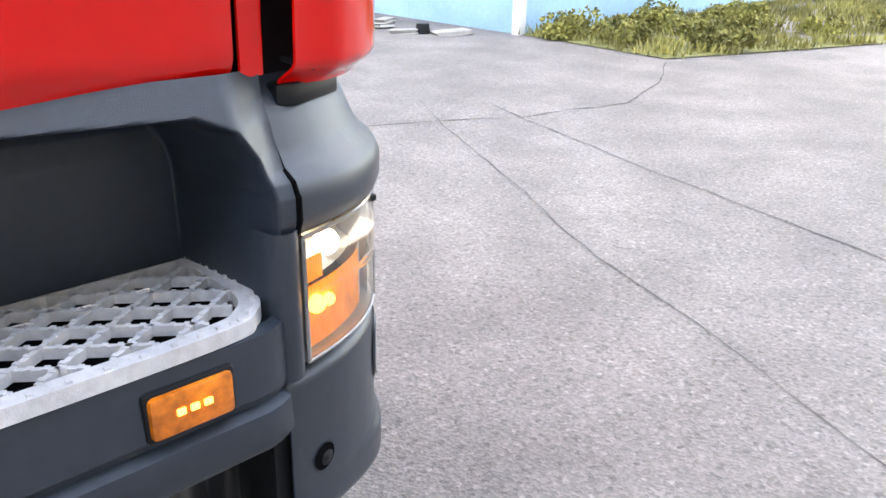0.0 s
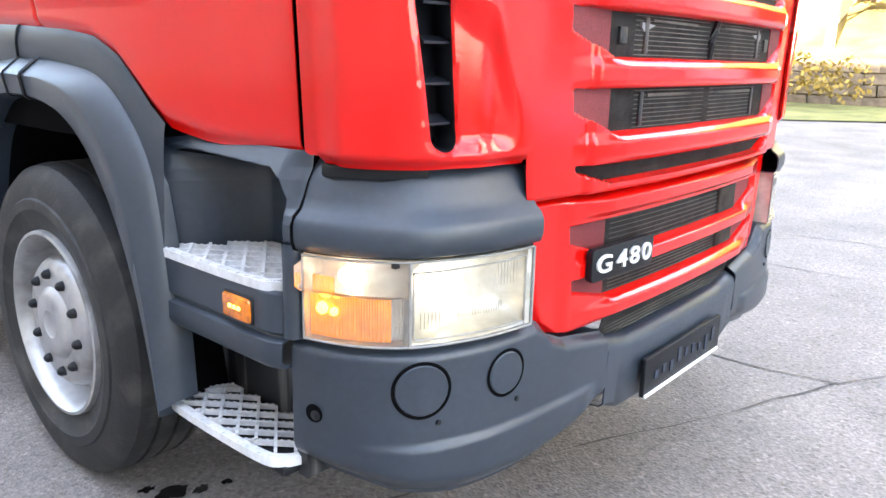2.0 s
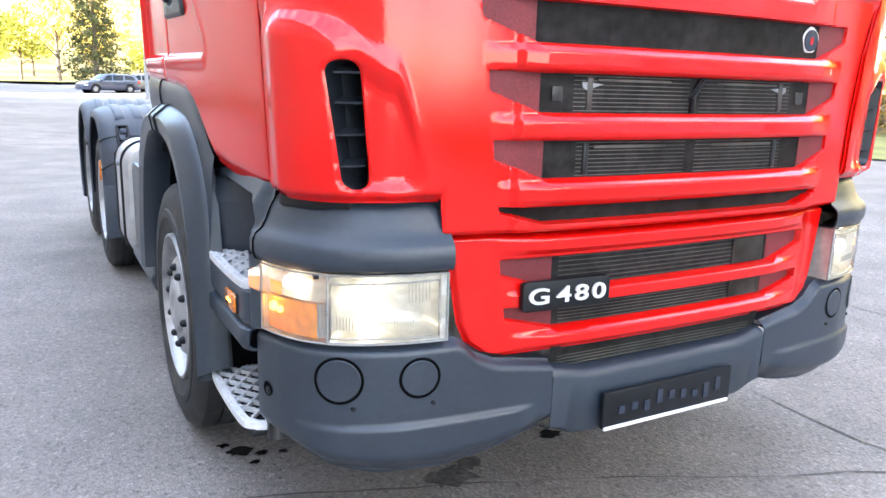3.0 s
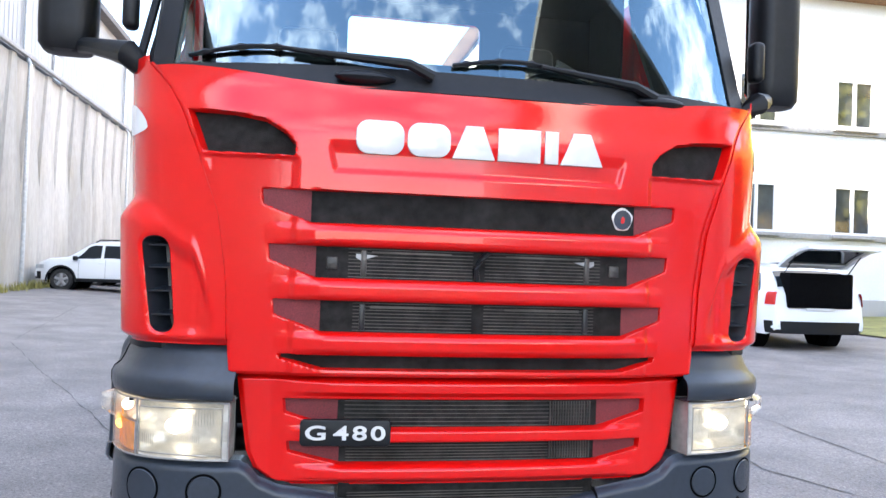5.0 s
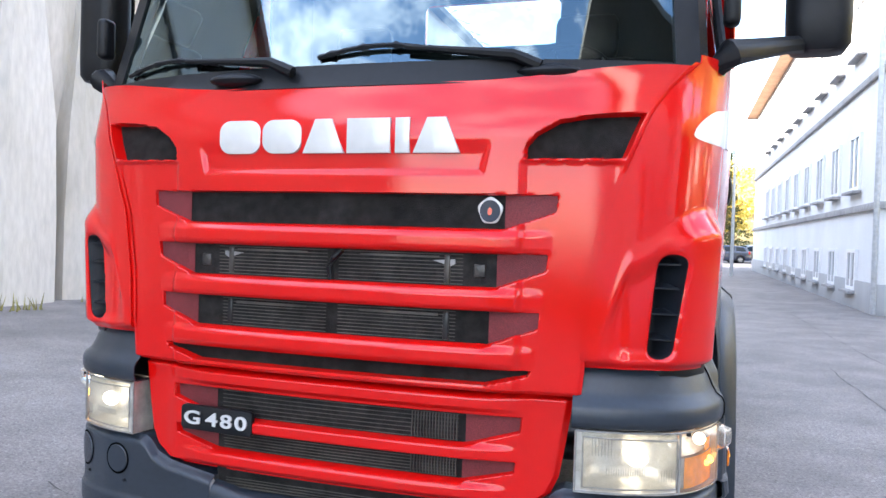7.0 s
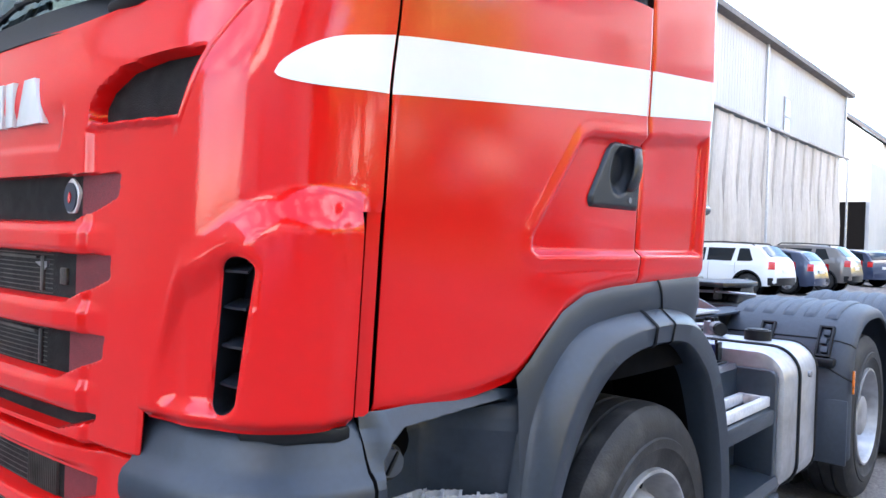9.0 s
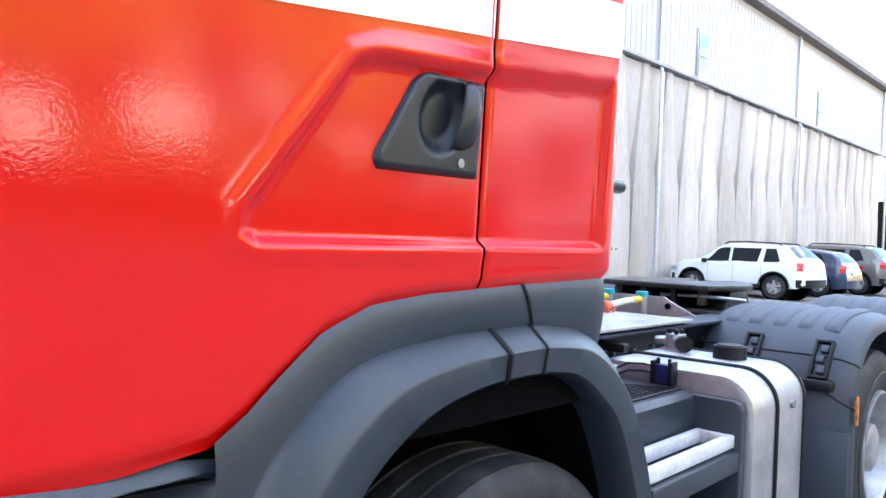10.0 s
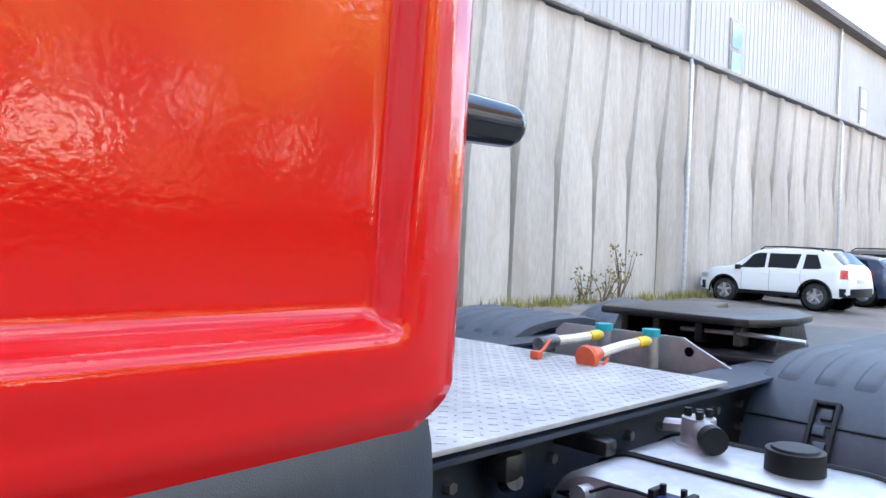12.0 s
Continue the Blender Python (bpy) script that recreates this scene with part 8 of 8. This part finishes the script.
# tall dark conifer at the end of the yard
conifer = thing("conifer_tree", "tall olive green conifer beside the road", "tree")
rnd = random.Random(31)
bm = bmesh.new()
tube(bm, [(4.4, 78.0, -0.2), (4.45, 78.0, 6.0), (4.4, 78.0, 13.5)], [0.26, 0.16, 0.03], 8)
cl = []
for k in range(80):
    h = 1.4 + 12.2 * (k / 80)
    reach = 3.4 * (1 - (h / 14.6)) ** 0.75 * rnd.uniform(0.6, 1.1)
    a = k * 2.399
    e = (4.4 + reach * math.cos(a), 78.0 + reach * math.sin(a), h - 0.25 * reach)
    tube(bm, [(4.42, 78.0, h), ((4.4 + e[0]) / 2, (78.0 + e[1]) / 2, h - 0.02), e], [0.05, 0.03, 0.01], 4)
    for f in (0.45, 0.75, 1.0):
        cl.append((4.4 + (e[0] - 4.4) * f, 78.0 + (e[1] - 78.0) * f, h + (e[2] - h) * f - 0.1, 0.30 + 0.32 * (1 - f) + 0.25 * rnd.random()))
part("trunk", bm, BARK, conifer)
ob = new("crown", leaf_mesh(cl, 46, 0.12, 17, material("olive_conifer_needles", (0.10, 0.105, 0.028), rough=0.8, grain=0.4, grain_scale=5, stain=0.4, stain_scale=0.7)))
ob.parent = conifer
for src, x, y, turn, what in ((dark_car, 4.1, 64.0, 250, "dark estate car parked at the end of the yard"), (silver, 6.6, 66.5, 255, "grey estate car parked at the end of the yard"), (white_car, 8.8, 69.0, 255, "white hatchback parked at the end of the yard")):
    copy_thing(src, pose(x, y, ground_height(x, y), 0, 0, -turn))["label"] = what

# hedge of yellowing shrubs
hedge = thing("hedge", "yellow and rusty autumn hedge behind the grass strip", "hedge")
cl = []
rnd = random.Random(3)
for k in range(68):
    y = 4.2 + 0.62 * k
    cl.append((18.6 + rnd.uniform(-0.4, 0.5), y, 0.95 + rnd.uniform(-0.2, 0.35), rnd.uniform(0.55, 0.95)))
ob = new("shrub", leaf_mesh(cl, 170, 0.07, 5, material("hedge_leaves", (0.36, 0.24, 0.05), rough=0.8, grain=0.5, grain_scale=3, stain=0.5, stain_scale=0.6), "shrub"))
ob.parent = hedge
# far woods: one leafy mass along both hills
cl = []
rnd = random.Random(12)
for k in range(520):
    x, y = rnd.uniform(42, 120), rnd.uniform(-110, 155)
    cl.append((x, y, slope_z(x, y) + rnd.uniform(1.5, 6.0), rnd.uniform(2.2, 4.2)))
for k in range(260):
    x, y = rnd.uniform(-150, 120), rnd.uniform(170, 320)
    cl.append((x, y, 0.05 + 0.18 * (y - 150) + rnd.uniform(1, 4), rnd.uniform(3, 6)))
tagged(new("woods", leaf_mesh(cl, 70, 0.62, 9, LEAF_AUTUMN, "woods")), "sunlit autumn woods covering the hillside", "woods", kind="stuff")

# grass tufts on the verge and weeds at the wall
def tufts(name, spots_, h, seed, mat, label):
    r = np.random.RandomState(seed)
    V, F = [], []
    for x, y, z, n, sp in spots_:
        for _ in range(n):
            px, py = x + r.normal() * sp, y + r.normal() * sp
            a, l = r.uniform(0, 6.28), h * r.uniform(0.4, 1.3)
            w, le = 0.012 * r.uniform(0.6, 1.6), l * r.uniform(0.1, 0.7)
            i = len(V)
            V += [(px - w * math.sin(a), py + w * math.cos(a), z), (px + w * math.sin(a), py - w * math.cos(a), z), (px + le * math.cos(a), py + le * math.sin(a), z + l)]
            F.append((i, i + 1, i + 2))
    me = bpy.data.meshes.new(name)
    me.from_pydata(V, [], F)
    me.materials.append(mat)
    return tagged(new(name, me), label, "grass", kind="stuff")


TUFT = material("grass_blades", (0.26, 0.235, 0.065), rough=0.8, grain=0.5, grain_scale=4, stain=0.5, stain_scale=0.7)
sp = []
rnd = random.Random(21)
for k in range(1500):
    x, y = rnd.uniform(-3, 5.1), rnd.uniform(-20, -6.9)
    if inside(GV, x, y) > 0.0:
        sp.append((x, y, ground_height(x, y) + 0.02, 22, 0.12))
tufts("verge_grass", sp, 0.12, 1, TUFT, "rough grass and weeds on the verge")
SHRUBLEAF = material("olive_shrub_leaves", (0.23, 0.215, 0.05), rough=0.85, grain=0.5, grain_scale=6, stain=0.6, stain_scale=1.2)
for k in range(26):
    x, y = rnd.uniform(-0.5, 5.0), rnd.uniform(-12.5, -7.2)
    if inside(GV, x, y) > 0.12:
        low_shrub = thing("low_shrub", "low olive and yellow-brown weedy shrub on the verge", "shrub", group="shrubs on the verge")
        cl = [(x + rnd.uniform(-0.25, 0.25), y + rnd.uniform(-0.2, 0.2), ground_height(x, y) + rnd.uniform(0.06, 0.2), rnd.uniform(0.12, 0.22)) for q in range(6)]
        ob = new("foliage", leaf_mesh(cl, 90, 0.035, k, SHRUBLEAF, "foliage"))
        ob.parent = low_shrub
        bm = bmesh.new()
        tube(bm, [(x, y, ground_height(x, y) - 0.02), (x + 0.03, y, ground_height(x, y) + 0.22)], [0.015, 0.006], 5)
        part("stem", bm, BARK, low_shrub)
sp = [(WX + 0.55 + rnd.uniform(0, 0.35), rnd.uniform(4, 46), ground_height(WX + 0.6, 10), 26, 0.12) for k in range(150)]
tufts("wall_weeds", sp, 0.22, 2, TUFT, "low weeds along the foot of the wall")
for wy_, hh in ((15.6, 0.9), (17.2, 1.35), (16.5, 0.8)):
    shrub = thing("wall_shrub", "thin bare brown shrub at the foot of the concrete wall", "shrub", group="wall shrubs")
    bm = bmesh.new()
    cl = []
    rr = random.Random(int(wy_ * 10))
    for k in range(7):
        e = (WX + 0.62 + rr.uniform(-0.1, 0.25), wy_ + rr.uniform(-0.5, 0.5), ground_height(WX + 0.6, 9) + hh * rr.uniform(0.6, 1.0))
        tube(bm, [(WX + 0.6, wy_, ground_height(WX + 0.6, 9) - 0.05), ((WX + 0.6 + e[0]) / 2, (wy_ + e[1]) / 2 + 0.1, e[2] * 0.6), e], [0.02, 0.014, 0.006], 5)
        cl += [(*e, 0.16), ((WX + 0.6 + e[0]) / 2, (wy_ + e[1]) / 2, e[2] * 0.65, 0.13)]
    part("stem", bm, BARK, shrub)
    ob = new("leaves", leaf_mesh(cl, 7, 0.04, int(wy_), material("dry_shrub_leaves", (0.20, 0.17, 0.05), rough=0.8, grain=0.4, grain_scale=8), "leaves"))
    ob.parent = shrub

# ---- far end of the yard ----
far_shed = thing("far_workshop", "pale flat-roofed workshop with a dark open bay", "building")
bm = bmesh.new()
box(bm, (-14.6, 64.5, 4.0), (9.6, 9, 8.0))
part("wall", bm, SIDING, far_shed)
bm = bmesh.new()
box(bm, (-10.9, 59.97, 2.6), (1.7, 0.1, 5.2))
part("bay", bm, DARK, far_shed)
far_gable = thing("gabled_house", "white gabled house behind the workshop", "building")
bm = bmesh.new()
slab(bm, [(-19, 0), (-11.0, 0), (-11.0, 10.6), (-15, 13.8), (-19, 10.6)], "y", 70.0, 82.0)
part("wall", bm, RENDER_WHITE, far_gable)
bm = bmesh.new()
slab(bm, [(-19.4, 10.5), (-15, 14.1), (-10.6, 10.5), (-10.6, 10.75), (-15, 14.4), (-19.4, 10.75)], "y", 69.6, 82.4)
part("roof", bm, ROOFDARK, far_gable)
long_hall = thing("glazed_hall", "long low hall with pale panels and dark clerestory", "building")
bm = bmesh.new()
box(bm, (-14.9, 93, 3.1), (10, 40, 6.2))
part("wall", bm, SIDING, long_hall)
bm = bmesh.new()
box(bm, (-9.86, 93, 7.1), (0.1, 40, 1.8))
part("clerestory", bm, ROOFDARK, long_hall, "dark clerestory glazing")
bm = bmesh.new()
slab(bm, [(-9.3, 8.0), (-9.3, 8.3), (-15, 9.4), (-20, 8.3), (-20, 8.0)], "y", 72.5, 113.5)
part("roof", bm, ROOFDARK, long_hall)
for k in range(10):
    bm = bmesh.new()
    box(bm, (-9.86, 75 + 4 * k, 3.1), (0.12, 0.14, 6.2))
    part("post", bm, ROOFDARK, long_hall)
lamp_post = thing("street_lamp", "street lamp with a long arm over the road", "street lamp")
bm = bmesh.new()
tube(bm, [(3.4, 37.0, 0.0), (3.4, 37.0, 6.8), (2.6, 37.0, 7.4), (-0.2, 37.0, 7.5)], [0.09, 0.06, 0.05, 0.04], 8)
part("mast", bm, GALV, lamp_post)
bm = bmesh.new()
box(bm, (-1.2, 37.0, 7.46), (2.0, 0.24, 0.10), 0.03)
part("lamp_head", bm, GALV, lamp_post)
house = thing("hill_house", "white house with a dark roof on the hillside", "building")
bm = bmesh.new()
slab(bm, [(39, 4), (47, 4), (47, 10), (43, 13), (39, 10)], "y", 33, 42)
part("wall", bm, RENDER_WHITE, house)
bm = bmesh.new()
slab(bm, [(38.5, 9.9), (43, 13.3), (47.5, 9.9), (47.5, 10.2), (43, 13.6), (38.5, 10.2)], "y", 32.5, 42.5)
part("roof", bm, ROOFDARK, house)
for hx0, hy0, wide, deep, tall in ((38.0, 9.5, 5.0, 6.0, 6.2), (41.0, 19.0, 8.0, 6.0, 3.6), (46.0, 46.0, 7.0, 7.0, 6.0)):
    zb = slope_z(hx0, hy0) - 0.6
    villa = thing("hillside_house", "sunlit cream house with a dark roof on the hillside", "building", group="houses on the hillside")
    bm = bmesh.new()
    slab(bm, [(hx0, zb), (hx0 + deep, zb), (hx0 + deep, zb + tall), (hx0 + deep / 2, zb + tall + 2.0), (hx0, zb + tall)], "y", hy0, hy0 + wide)
    part("wall", bm, RENDER_WHITE, villa)
    bm = bmesh.new()
    slab(bm, [(hx0 - 0.4, zb + tall - 0.1), (hx0 + deep / 2, zb + tall + 2.25), (hx0 + deep + 0.4, zb + tall - 0.1), (hx0 + deep + 0.4, zb + tall + 0.15), (hx0 + deep / 2, zb + tall + 2.5), (hx0 - 0.4, zb + tall + 0.15)], "y", hy0 - 0.4, hy0 + wide + 0.4)
    part("roof", bm, ROOFDARK, villa)
    for k in range(int(wide // 2.4)):
        window_unit(villa, (hx0 - 0.02, hy0 + 1.4 + 2.4 * k, zb + tall * 0.55), 1.0, 1.3, "x-")
hut = thing("roadside_shed", "small dark-roofed shed with a white van body beside the road", "building")
bm = bmesh.new()
box(bm, (33.0, 3.6, 2.9), (2.5, 3.4, 2.2), 0.05)
part("wall", bm, RENDER_WHITE, hut)
bm = bmesh.new()
slab(bm, [(31.2, 4.0), (34.8, 4.0), (34.8, 4.25), (33, 5.2), (31.2, 4.25)], "y", 1.4, 5.8)
part("roof", bm, ROOFDARK, hut)
